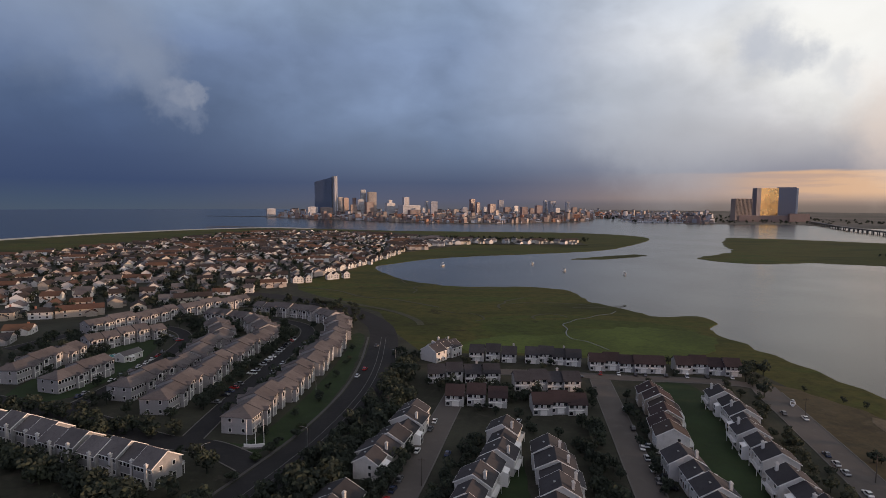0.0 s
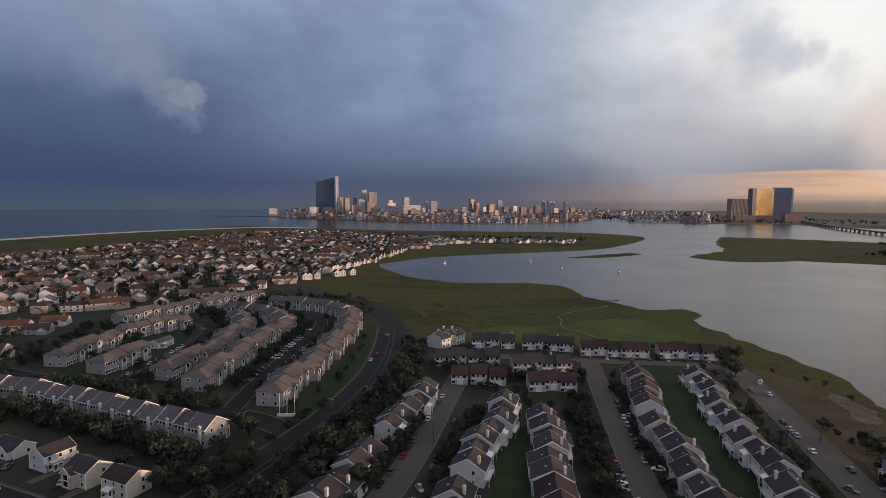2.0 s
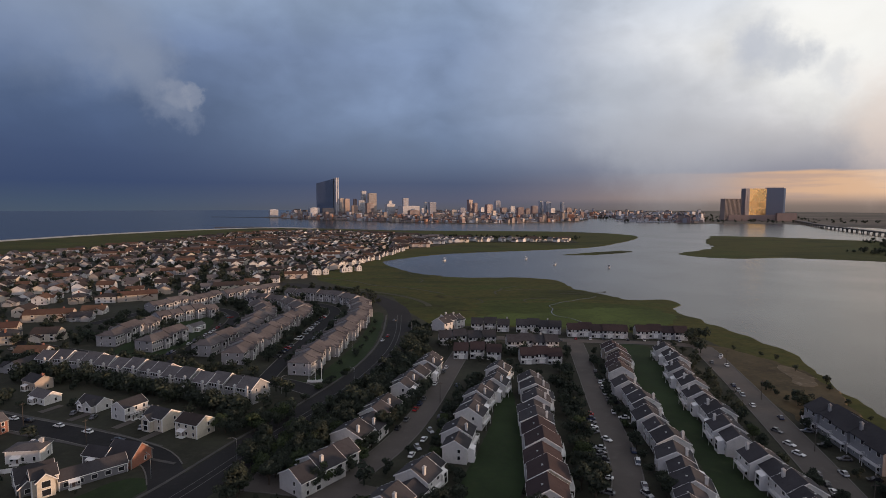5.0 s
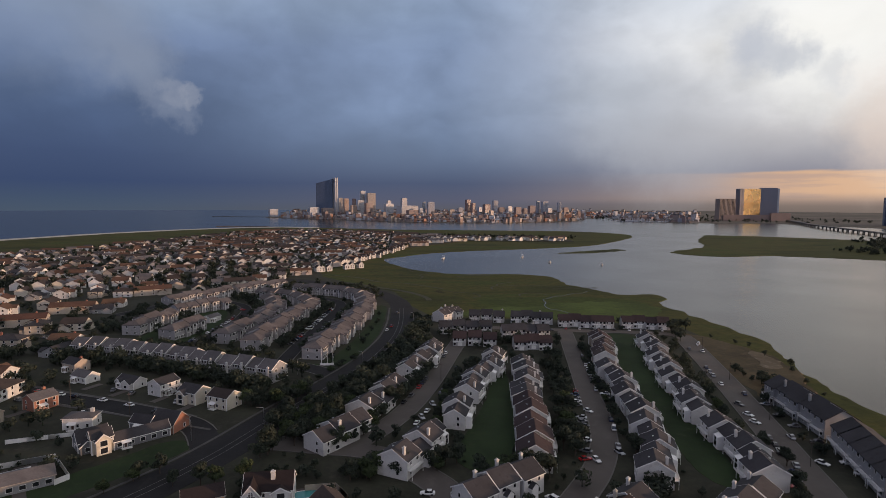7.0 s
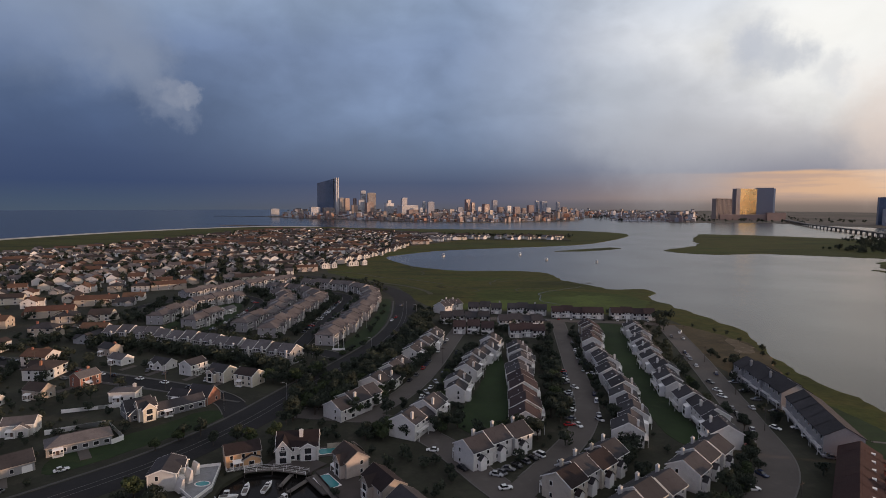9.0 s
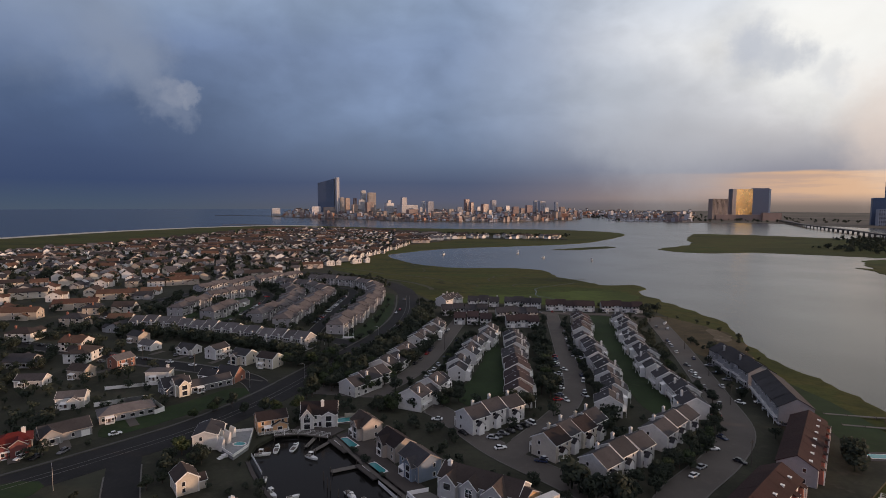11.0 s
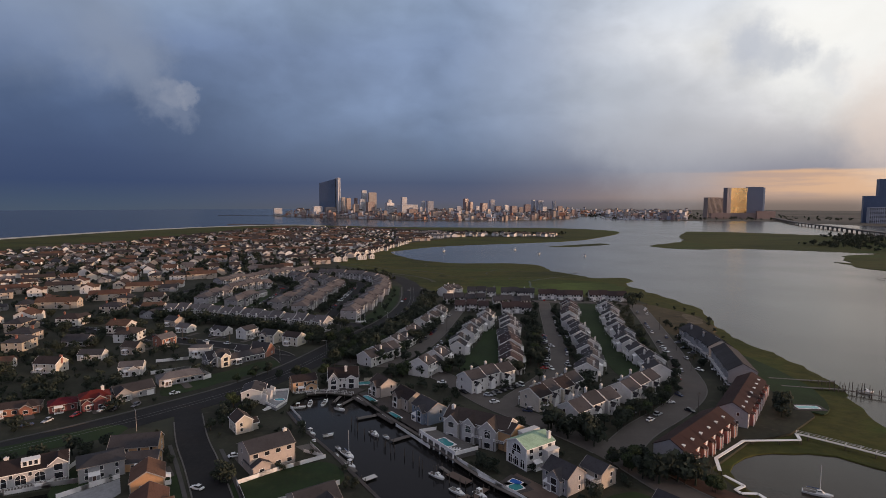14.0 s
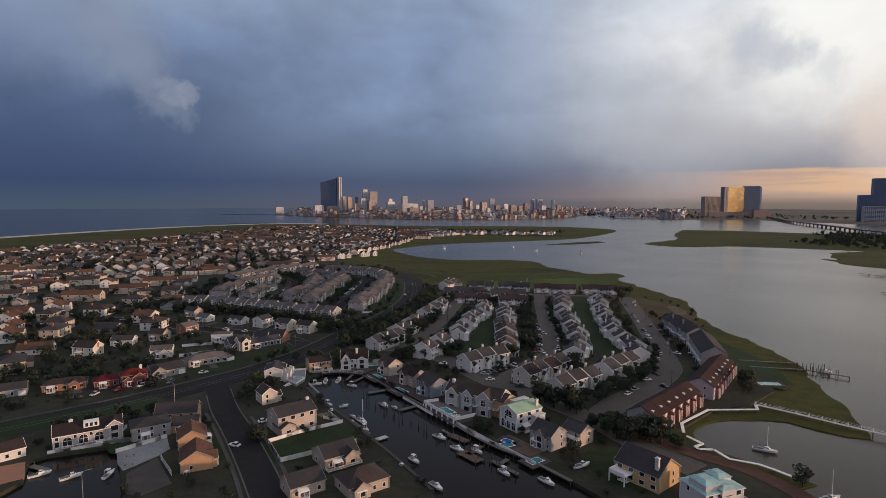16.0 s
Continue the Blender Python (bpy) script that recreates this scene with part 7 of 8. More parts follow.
def clear_of(x, y, gap):
    """Whether a tree may stand here: on land, off the roads and away from the houses."""
    if not inside((x, y), UPLAND + CANALS) or any((x - hx) ** 2 + (y - hy) ** 2 < gap * gap for hx, hy in taken):
        return False
    for line, width in ROADS:
        for (ax, ay), (bx, by) in zip(line, line[1:]):
            k = max(0.0, min(1.0, ((x - ax) * (bx - ax) + (y - ay) * (by - ay)) / ((bx - ax) ** 2 + (by - ay) ** 2)))
            if math.hypot(x - ax - (bx - ax) * k, y - ay - (by - ay) * k) < width / 2 + 2.5:
                return False
    return not any(inside((x, y), o) for o in LAWNS)


for x0, x1, y0, y1, count, gap, size in ((-330, -95, 235, 420, 170, 8.8, 0.8), (-260, -152, 150, 260, 60, 9.5, 0.8), (-60, 140, 280, 545, 420, 8.2, 0.6), (-260, -80, 420, 700, 420, 8.6, 0.85), (-70, 62, 222, 305, 120, 8.6, 0.62)):
    for i in range(count):
        x, y = rf.uniform(x0, x1), rf.uniform(y0, y1)
        if clear_of(x, y, gap):
            (plant(rt.choice(trees), x, y, size * rf.uniform(0.7, 1.2)) if planted < 240 else far_tree(x, y, size * rf.uniform(0.75, 1.25)))
for i in range(4200):
    x, y = rf.uniform(-792, -108), rf.uniform(634.8, 1756.7)
    grove = noise.noise(Vector((x / 60, y / 60, 3.0)))
    if grove > rf.uniform(-0.5, 0.2) and (inside((x, y), FAR_TOWN) or inside((x, y), NEAR_TOWN)):
        far_tree(x, y, rf.uniform(0.7, 1.3))
for i in range(620):
    x, y = rf.uniform(-215, 70), rf.uniform(150, 345)
    if clear_of(x, y, 7.2):
        far_tree(x, y, rf.uniform(0.22, 0.5))
for i in range(150):
    t = rf.random()
    far_tree(-216 + 456 * t + rf.uniform(-10, 10), 1520 - 70 * t + rf.uniform(-26, 26), rf.uniform(0.6, 1.2))
for i in range(180):
    x, y = rf.uniform(818.9, 1178.4), rf.uniform(1033.1, 1458.5)
    if abs((y - 1050) - (1200 - x) * 0.95) < 108:
        far_tree(x, y, rf.uniform(0.7, 1.5), 0.5)
GROVE = [(640, 1190), (760, 1240), (880, 1470), (960, 1470), (1080, 1200), (1000, 900), (820, 930), (715, 1010)]
for i in range(900):
    x, y = rf.uniform(640, 1080), rf.uniform(900, 1470)
    if inside((x, y), GROVE):
        far_tree(x, y, rf.uniform(0.8, 1.6), 0.5)
for i in range(320):
    far_tree(rf.uniform(568.2, 1692.5), rf.uniform(2508, 3600), rf.uniform(0.9, 2.0), 1.0)
woods = bpy.data.meshes.new("far_trees")
woods.from_pydata(np.concatenate(wood_points), [], wood_faces)
woods.materials.append(leaf_dark)
tagged(new("far_trees", woods), "dark leafy trees between the far houses", "trees", kind="stuff")

# ---- cars ----
def car_kind(word, paint, long=4.6, tall=1.45, van=False):
    c = thing("car", word + (" van" if van else " car") + " parked on the asphalt", "car", "parked cars", at=AWAY)
    w = 0.9
    hood = 0.78 if not van else 0.95

    def ring(x, half, z0, z1):
        return [(x, -half * 0.92, z0), (x, half * 0.92, z0), (x, half, (z0 + z1) / 2), (x, half * 0.9, z1), (x, -half * 0.9, z1), (x, -half, (z0 + z1) / 2)]
    h = long / 2
    part("body", Mesh().loft([ring(-h, w * 0.82, 0.42, 0.72), ring(-h + 0.25, w * 0.97, 0.26, hood + 0.08), ring(-h * 0.35, w, 0.22, hood + 0.1), ring(h * 0.35, w, 0.22, hood + 0.06), ring(h - 0.35, w * 0.95, 0.26, hood - 0.08), ring(h, w * 0.8, 0.4, 0.62)]).data("body", paint), c)
    back, front = (-h * 0.95, h * 0.42) if van else (-h * 0.72, h * 0.38)

    def cabin(x, half, z):
        return [(x, -half, z), (x, half, z)]
    base, top = hood + 0.04, tall
    m = Mesh()
    low = [(back, -w * 0.88), (front, -w * 0.88), (front, w * 0.88), (back, w * 0.88)]
    high = [(back + 0.35, -w * 0.7), (front - 0.75, -w * 0.7), (front - 0.75, w * 0.7), (back + 0.35, w * 0.7)]
    part("glasshouse", m.prism(low, base, top, 0, high).data("glasshouse", window_glass), c)
    part("roof", Mesh().prism([(x * 0.98, y * 1.03) for x, y in high], top - 0.02, top + 0.05).data("roof", paint), c)
    for x in (-h * 0.62, h * 0.62):
        for y in (-w * 0.92, w * 0.92):
            part("wheel", WHEEL, c, pose(x, y, 0.32))
    return c


WHEEL = Mesh().tube((0, -0.11, 0), (0, 0.11, 0), 0.32, 0.32, 12).data("wheel", rubber)
cars = [car_kind(word, paint, 4.5 + 0.1 * (i % 3), 1.42 + 0.1 * (i % 2), False) for i, (word, paint) in enumerate(zip(CAR_WORDS, car_paints))]
cars.append(car_kind("white", car_paints[0], 5.2, 1.95, True))
rc = random.Random(5)


far_cars, far_paints = Mesh(), {}


def park(x, y, turn, kind=None):
    if y > 385:
        chosen = kind or rc.choices(cars, (5, 4, 4, 2, 1, 4, 1))[0]
        spot = pose(x, y, ROAD + 0.02, 0, 0, turn + rc.uniform(-4, 4))
        for piece in chosen.children:
            mat = piece.data.materials[0]
            slot = far_paints.setdefault(mat.name, (len(far_paints), mat))[0]
            m = Mesh()
            m.verts, m.faces = [tuple(v.co) for v in piece.data.vertices], [tuple(f.vertices) for f in piece.data.polygons]
            m.slots = [slot] * len(m.faces)
            far_cars.moved(spot @ piece.matrix_basis, m)
        return
    copy_thing(kind or rc.choices(cars, (5, 4, 4, 2, 1, 4, 1))[0], pose(x, y, ROAD + 0.02, 0, 0, turn + rc.uniform(-4, 4) + rc.choice((1, 218.6))))


def park_line(points, gap, turn, chance=0.7):
    line = curve_points(points, gap)
    for i in range(len(line) - 1):
        if rc.random() < chance:
            d = line[i + 1] - line[i]
            park(line[i].x, line[i].y, math.degrees(math.atan2(d.y, d.x)) + turn)


LANE_CARS = (([(-262, 560), (-251, 620), (-270, 690)], 8), ([(-300, 752), (-384, 872), (-460, 1010)], 11), ([(-290, 742), (-367, 704), (-483, 658)], 9), ([(-240, 382), (-300, 402)], 8), ([(-190, 432), (-240, 452), (-275, 466)], 7), ([(-205, 580), (-180, 560)], 4), ([(-110.5, 450), (-112, 520), (-114, 575)], 4.5), ([(-163.5, 470), (-164, 520)], 4.5), ([(12, 482), (44, 482)], 3.6), ([(-22, 487), (14, 489)], 4), ([(18, 449), (30, 447)], 3.6))
for points, gap in LANE_CARS:
    park_line(points, gap, 82 if gap < 5 else 0, 0.6)
park_line([(59.5, 362), (61, 400), (63, 440)], 6.5, 85, 0.5)
park_line([(118, 318), (121, 361.3), (129, 420.7), (136, 470.3)], 6.0, 0, 0.25)
park_line([(24, 256), (38, 270)], 3.2, 120, 0.75)
park_line([(58, 249), (72, 262)], 6.0, 0, 0.6)
park_line([(38.6, 316), (42.5, 337.1), (45.6, 372), (48, 410)], 4.2, 80, 0.6)
park_line([(51.6, 322), (55.7, 352), (57.6, 389), (61, 436), (65, 480)], 7.5, 0, 0.5)
park_line([(123, 291.2), (126.4, 316), (126.2, 361.4), (127.3, 375.7)], 3.1, 82, 0.6)
park_line([(96.4, 238.4), (108.6, 257.8), (120.7, 279.4)], 3.1, 80, 0.75)
park_line([(108, 323), (114, 361.3), (122.3, 420.7), (129.4, 470.3)], 6.0, 0, 0.55)
park_line([(103.3, 310.1), (98.5, 295.8)], 3.0, 80, 0.8)
park_line([(-38.6, 341.5), (-27.5, 374.8), (-17.5, 431.4), (-12.6, 468.8)], 6.0, 0, 0.5)
park_line([(-22.9, 339.2), (-15.5, 372.5), (-8, 422)], 6.0, 0, 0.45)
park_line([(8.4, 273.6), (25.4, 290.4)], 3.2, 80, 0.8)
park_line([(-22.2, 509.8), (61.6, 509.3)], 6.0, 0, 0.4)
park_line([(64, 515.2), (133.8, 513.5)], 4.0, 80, 0.5)
park_line([(-101, 444.6), (-102, 524), (-103, 575)], 5.0, 0, 0.5)
park_line([(-174, 462), (-175, 520), (-186, 566)], 6.0, 0, 0.5)
park_line([(-118.9, 343.6), (-154.6, 357.5), (-201.8, 369)], 6.5, 0, 0.5)
park_line([(-128.3, 360), (-189.7, 380.8)], 9.0, 80, 0.6)
park_line([(-140.5, 338.6), (-202, 358.4)], 6.5, 0, 0.5)
park_line([(-84.5, 191.5), (-77.5, 180), (-66, 162)], 6.0, 0, 0.6)
park_line([(-169.6, 229.6), (-146.4, 251)], 7.5, 0, 0.5)
for x, y, turn_of, k in ((-58.7, 559.3, 80, 5), (-56.6, 512.9, 85, 4), (-58, 501.2, 85, 0), (10.8, 265.3, 20, 0), (-13.3, 290, -40, 0), (30.2, 282.1, 60, 1), (76.7, 255.1, 40, 1), (-2.5, 277.1, -50, 2), (42.2, 315.6, 70, 0), (48.5, 361, 85, 0), (108.1, 315.8, 70, 1), (-74.4, 215.8, 120, 1), (-79.3, 208.6, 30, 0), (-131.8, 267.7, 42, 0), (-146.4, 247.4, 42, 2), (-140.3, 252.2, 42, 5), (86.4, 269.5, 0, 0), (93.7, 279.1, 80, 3), (91.4, 259.9, 90, 2), (71.9, 249, 40, 0), (59.6, 213, 140, 0), (56, 216.5, 140, 1)):
    park(x, y, turn_of, cars[k])

tagged(new("far_cars", far_cars.data("far_cars", *[mat for slot, mat in far_paints.values()])), "many small parked cars between the far rows", "cars", kind="stuff")

# ---- boats ----
def boat_kind(label, long, cabin, mast=0.0, canopy=False):
    b = thing("boat", label, "boat", "boats on the water", at=AWAY)
    h, w = long / 2, long * 0.16

    def ring(x, half, keel, deck):
        return [(x, 0, keel), (x, half * 0.7, keel + (deck - keel) * 0.35), (x, half, deck), (x, -half, deck), (x, -half * 0.7, keel + (deck - keel) * 0.35)]
    part("hull", Mesh().loft([ring(-h, w * 0.88, -0.25, 0.75), ring(-h * 0.3, w, -0.35, 0.8), ring(h * 0.35, w * 0.86, -0.3, 0.92), ring(h * 0.8, w * 0.4, -0.05, 1.05), ring(h, w * 0.05, 0.6, 1.12)]).data("hull", gelcoat), b)
    part("cockpit", Mesh().prism([(-h * 0.92, -w * 0.68), (-h * 0.1, -w * 0.72), (-h * 0.1, w * 0.72), (-h * 0.92, w * 0.68)], 0.78, 0.86).data("cockpit", deck_wood), b)
    if cabin:
        part("cabin", Mesh().prism([(-h * 0.12, -w * 0.72), (h * 0.5, -w * 0.5), (h * 0.5, w * 0.5), (-h * 0.12, w * 0.72)], 0.8, 1.75, 0, [(-h * 0.05, -w * 0.6), (h * 0.25, -w * 0.45), (h * 0.25, w * 0.45), (-h * 0.05, w * 0.6)]).data("cabin", gelcoat), b)
        part("windscreen", Mesh().prism([(-h * 0.1, -w * 0.64), (h * 0.3, -w * 0.48), (h * 0.3, w * 0.48), (-h * 0.1, w * 0.64)], 1.3, 1.68).data("windscreen", window_glass), b)
    if canopy:
        m = Mesh().box(-h * 0.45, h * 0.1, -w * 0.7, w * 0.7, 2.3, 2.38)
        for x in (-h * 0.42, h * 0.07):
            for y in (-w * 0.65, w * 0.65):
                m.tube((x, y, 0.8), (x, y, 2.3), 0.03, 0.03, 6)
        part("canopy", m.data("canopy", trim_white), b)
    if mast:
        part("mast", Mesh().tube((h * 0.15, 0, 0.7), (h * 0.15, 0, mast), 0.09, 0.05, 8).tube((h * 0.15, 0, 1.9), (-h * 0.75, 0, 1.9), 0.07, 0.06, 8).data("mast", trim_white), b)
        part("furled_sail", Mesh().tube((h * 0.1, 0, 2.05), (-h * 0.7, 0, 2.05), 0.16, 0.1, 8).data("furled_sail", canvas_blue), b)
    return b


boats = [boat_kind("white motor boat with a small cabin", 6.4, True), boat_kind("white open boat with a canopy", 5.6, False, 0, True), boat_kind("small white open skiff on the water", 4.0, False), boat_kind("white sailing boat with a tall mast and furled sail", 8.0, True, 9.5)]
for x, y, turn_of, k in ( (-35.5, 231.6, -50, 0), (-30.6, 229.2, -50, 2), (-64.6, 239.4, -70, 2), (-56.2, 223.1, -50, 0), (-41.6, 213.6, -50, 3),  (-17.5, 181.2, -50, 1), (-9, 164.3, -50, 0), (-124.7, 163.9, 45, 0), (-88.2, 166.4, 80, 1), (105.2, 196.3, -30, 3), (183.2, 291.8, -8, 0), (25.3, 169.3, -50, 0)):
    copy_thing(boats[k], pose(x, y, 0.0, 0, 0, turn_of))
copy_thing(boats[0], pose(37.7, 177.8, GROUND + 0.3, 0, 0, 30)), copy_thing(boats[0], pose(139, 478.6, GROUND + 0.3, 0, 0, 60))
for x, y, k in ((110.6, 950, 0), (179, 924, 0), (76.8, 1019, 1), (-45.6, 985.4, 1)):
    copy_thing(boats[k], pose(x, y, 0.0, 0, 0, 70) @ Matrix.Diagonal((1.9, 1.9, 1.9, 1)))


# ---- boardwalks, docks, fences ----
def walkway(name, points, width, z, label, category, deck_mat, rail_mat, rails=True, piles=True, spacing=4.0, height=1.05):
    line = curve_points(points, spacing)
    w = thing(name, label, category)
    rings, sides = [], []
    for i, p in enumerate(line):
        d = (line[min(i + 1, len(line) - 1)] - line[max(i - 1, 0)]).normalized()
        s = Vector((-d.y, d.x)) * width / 2
        sides.append(s)
        rings.append([(p.x - s.x, p.y - s.y, z - 0.2), (p.x - s.x, p.y - s.y, z), (p.x + s.x, p.y + s.y, z), (p.x + s.x, p.y + s.y, z - 0.2)])
    part("deck", Mesh().loft(rings).data("deck", deck_mat), w)
    for k in (-1, 1):
        edge = [p + s * k for p, s in zip(line, sides)]
        if rails:
            m = Mesh()
            for a, b in zip(edge, edge[1:]):
                for h in (height, height * 0.5):
                    m.tube((a.x, a.y, z + h), (b.x, b.y, z + h), 0.04, 0.04, 4)
            part("handrail", m.data("handrail", rail_mat), w)
        for number, p in enumerate(edge):
            if rails:
                part("post", POST, w, pose(p.x, p.y, z - 0.1))
            if piles and number % 2 == 0:
                part("pile", PILE, w, pose(p.x, p.y, -2.6))
    return w


POST = Mesh().box(-0.07, 0.07, -0.07, 0.07, 0, 1.25).data("post", trim_white)
PILE = Mesh().tube((0, 0, 0), (0, 0, 4.3), 0.16, 0.14, 8).data("pile", pile_wood)
walkway("boardwalk", [(173.3, 195.3), (155.8, 208.4), (146.3, 216.5), (133.7, 228.3), (122.1, 238.2)], 1.3, 1.9, "long white-railed boardwalk over the marsh", "boardwalk", board_pale, trim_white)
for line in ([(122.1, 238.2), (120.3, 232.4)], [(120.3, 232.4), (99.4, 230.6)], [(99.4, 230.6), (83.3, 215.7)], [(83.3, 215.7), (80.8, 206.7)], [(80.8, 203.7), (84, 197.2)], [(84, 197.2), (80.3, 194.6), (81, 192.7)], [(81, 192.7), (85.9, 192.6)], [(85.9, 192.6), (88.1, 185.7), (96.3, 182), (104, 172)]):
    walkway("boardwalk", line, 1.15, 1.9, "bright white boardwalk round the cove", "boardwalk", board_white, trim_white, False)
walkway("pier", [(147.4, 308.2), (160.9, 305.9), (175.7, 303.7)], 1.4, 1.3, "narrow timber pier reaching into the bay", "pier", deck_wood, deck_wood, False)
walkway("pier", [(147.5, 296.3), (159.8, 294), (173.4, 291.7), (188.3, 281)], 1.4, 1.3, "narrow timber pier reaching into the bay", "pier", deck_wood, deck_wood, False)
for i in range(26):
    x, y = 167 + (i % 13) * 1.6, 301 - (i // 13) * 8.4 - (i % 13) * 0.6 + rc.uniform(-1, 1)
    tagged(new("mooring_pile", PILE), "dark timber mooring pile standing in the bay", "pile", "mooring piles by the piers").matrix_basis = pose(x, y, -1.0 + rc.uniform(-0.6, 0.5))
for line in ([(505, 690), (466, 668)], [(480, 636), (444, 620)], [(462, 690), (474, 640)], [(420, 560), (388, 546)]):
    walkway("pier", line, 1.6, 1.6, "dark timber boat pier far out in the bay", "pier", pile_wood, pile_wood, False, spacing=7.0)
for x, y, k in ((472, 655, 0), (452, 628, 0), (462, 676, 1)):
    copy_thing(boats[k], pose(x, y, 0.0, 0, 0, 60))
walkway("bulkhead_walk", [(-49.8, 270.1), (-34.2, 248.9), (-18.5, 229.3), (-6.4, 212.5), (8.3, 193.4), (20.5, 182.6), (32.8, 168.1)], 1.4, 1.5, "grey timber walk along the canal bulkhead", "dock", deck_wood, deck_wood, False, spacing=5.0)
walkway("bulkhead_walk", [(-72.7, 270.6), (-64.2, 273), (-52.2, 270.7)], 2.2, 1.6, "white-railed timber walk along the canal", "dock", deck_wood, trim_white)
walkway("bulkhead_walk", [(-10.2, 160.7), (-24.8, 182.4), (-34.4, 195.6), (-50.2, 217.1), (-65.8, 236.2), (-74.2, 249.2)], 1.2, 1.5, "dark timber walk along the canal bulkhead", "dock", dark_deck, dark_deck, False, spacing=5.0)
for a, b, mat, label in (((-20.9, 231.7), (-28.2, 225.6), deck_wood, "grey timber boat dock on the canal"), ((-36.6, 250.7), (-45.1, 245.9), deck_wood, "grey timber boat dock on the canal"), ((-46.2, 213.6), (-36.8, 201.4), deck_wood, "grey timber boat dock on the canal"), ((-33.0, 196.6), (-29.6, 199.6), board_pale, "pale timber boat dock on the canal"), ((-113.6, 177.2), (-101.8, 155.5), deck_wood, "pale timber dock on the small canal"), ((-142.8, 169.9), (-135.5, 167.5), deck_wood, "pale timber dock on the small canal")):
    walkway("dock", [a, b], 2.2, 0.7, label, "dock", mat, mat, False)


for a, b, wide in (((-6.2, 202.4), (0.2, 196.6), 3.2), ((-2.0, 188.4), (4.6, 181.4), 4.2), ((5.4, 193.4), (0.6, 186.2), 2.0), ((-9.4, 206.8), (-6.2, 202.4), 1.4), ((8.4, 182.4), (16.6, 173.2), 1.6), ((14.0, 183.6), (11.0, 179.6), 1.6), ((-57.6, 271.4), (-58.6, 263.4), 1.4), ((-51.2, 268.6), (-55.0, 260.4), 1.6)):
    walkway("dock", [a, b], wide, 0.75, "brown timber boat dock on the canal", "dock", brown_deck if wide > 1.9 else deck_wood, brown_deck, False)
for x, y, turn_of, k in ((-10.0, 200.6, -42, 0), (-3.2, 190.9, -45, 0), (3.6, 189.6, -48, 1), (-45.6, 213.2, -55, 2), (-59.4, 230.8, -40, 1), (-72.0, 257.0, 10, 1), (-68.6, 261.8, 100, 0), (-62.6, 263.4, 85, 0), (-54.3, 255.8, -30, 1)):
    copy_thing(boats[k], pose(x, y, 0.0, 0, 0, turn_of))


def fence(points, height, mat, label, step=2.2):
    f = thing("fence", label, "fence")
    for a, b in zip(points, points[1:]):
        a, b = Vector(a), Vector(b)
        count = max(1, round((b - a).length / step))
        turn_of = math.degrees(math.atan2((b - a).y, (b - a).x))
        length = (b - a).length / count
        panel = Mesh().box(0, length, -0.03, 0.03, 0.08, height).box(0, length, -0.05, 0.05, height, height + 0.06).data("panel", mat)
        for i in range(count):
            p = a + (b - a) * i / count
            part("panel", panel, f, pose(p.x, p.y, GROUND, 0, 0, turn_of))
            part("post", Mesh().box(-0.07, 0.07, -0.07, 0.07, 0, height + 0.15).data("post", mat) if i == 0 else f.children[1].data, f, pose(p.x, p.y, GROUND, 0, 0, turn_of))
    return f


fence([(-70.8, 190.1), (-61.4, 175.6), (-50.4, 183.5), (-39.4, 192)], 1.6, trim_white, "white vinyl fence round the green lawn")
fence([(-70.8, 190.1), (-62.4, 198.6), (-48.5, 209.4)], 1.4, trim_white, "white fence behind the green lawn")
fence([(-130.4, 184.3), (-118.3, 189.2), (-110.9, 201.2)], 1.6, trim_white, "white fence between the canal houses")
fence([(-158, 294), (-141, 305), (-126.5, 292), (-128.4, 288)], 1.9, trim_white, "tall white wall round a yard")
fence([(-28.2, 237.6), (-13.7, 218.5)], 1.2, trim_white, "white deck fence above the canal")
fence([(-18.5, 229.3), (-2.8, 209), (10.7, 192.2)], 1.2, trim_white, "white deck fence above the canal")
fence([(-167.2, 314.9), (-145.4, 324.5)], 1.6, trim_white, "pale fence between gardens")


strip("earth_path", [(66, 204), (75, 193.4), (82.8, 186.5), (90.8, 179.8), (98.5, 166), (102, 150)], 6.5, GROUND + 0.1, red_earth, "reddish bare earth path above the cove", "path", 3.0, 0.2)

# ---- pools ----
def pool(x, y, w, d, turn_of, water=pool_water, label="turquoise swimming pool with a timber deck"):
    p = thing("swimming_pool", label, "pool", at=at(x, y, turn_of))
    part("deck", Mesh().box(-w / 2 - 2.0, w / 2 + 2.0, -d / 2 - 2.0, d / 2 + 2.0, -0.3, 0.14).data("deck", dark_deck), p)
    part("coping", Mesh().box(-w / 2 - 0.3, w / 2 + 0.3, -d / 2 - 0.3, d / 2 + 0.3, 0.1, 0.2).data("coping", trim_white), p)
    k = min(w, d) * 0.2
    part("water_surface", Mesh().prism([(-w / 2 + k, -d / 2), (w / 2 - k, -d / 2), (w / 2, -d / 2 + k), (w / 2, d / 2 - k), (w / 2 - k, d / 2), (-w / 2 + k, d / 2), (-w / 2, d / 2 - k), (-w / 2, -d / 2 + k)], 0.15, 0.225).data("water_surface", water), p)


for x, y, w, d, turn_of in ((-49.6, 287.6, 6.6, 4.2, 20), (-44.6, 266.2, 9, 4.8, -50), (-31.0, 247.6, 8, 4.4, -50), (14.4, 193.4, 4, 3.4, 30), (22.9, 181.4, 5, 3, 38), (-202.5, 522.8, 12, 6, 62)):
    pool(x, y, w, d, turn_of)
# raised pool terrace before the large grey house
raised = thing("pool_terrace", "raised pale terrace with white parapet above the canal", "terrace", at=at(0, 0))
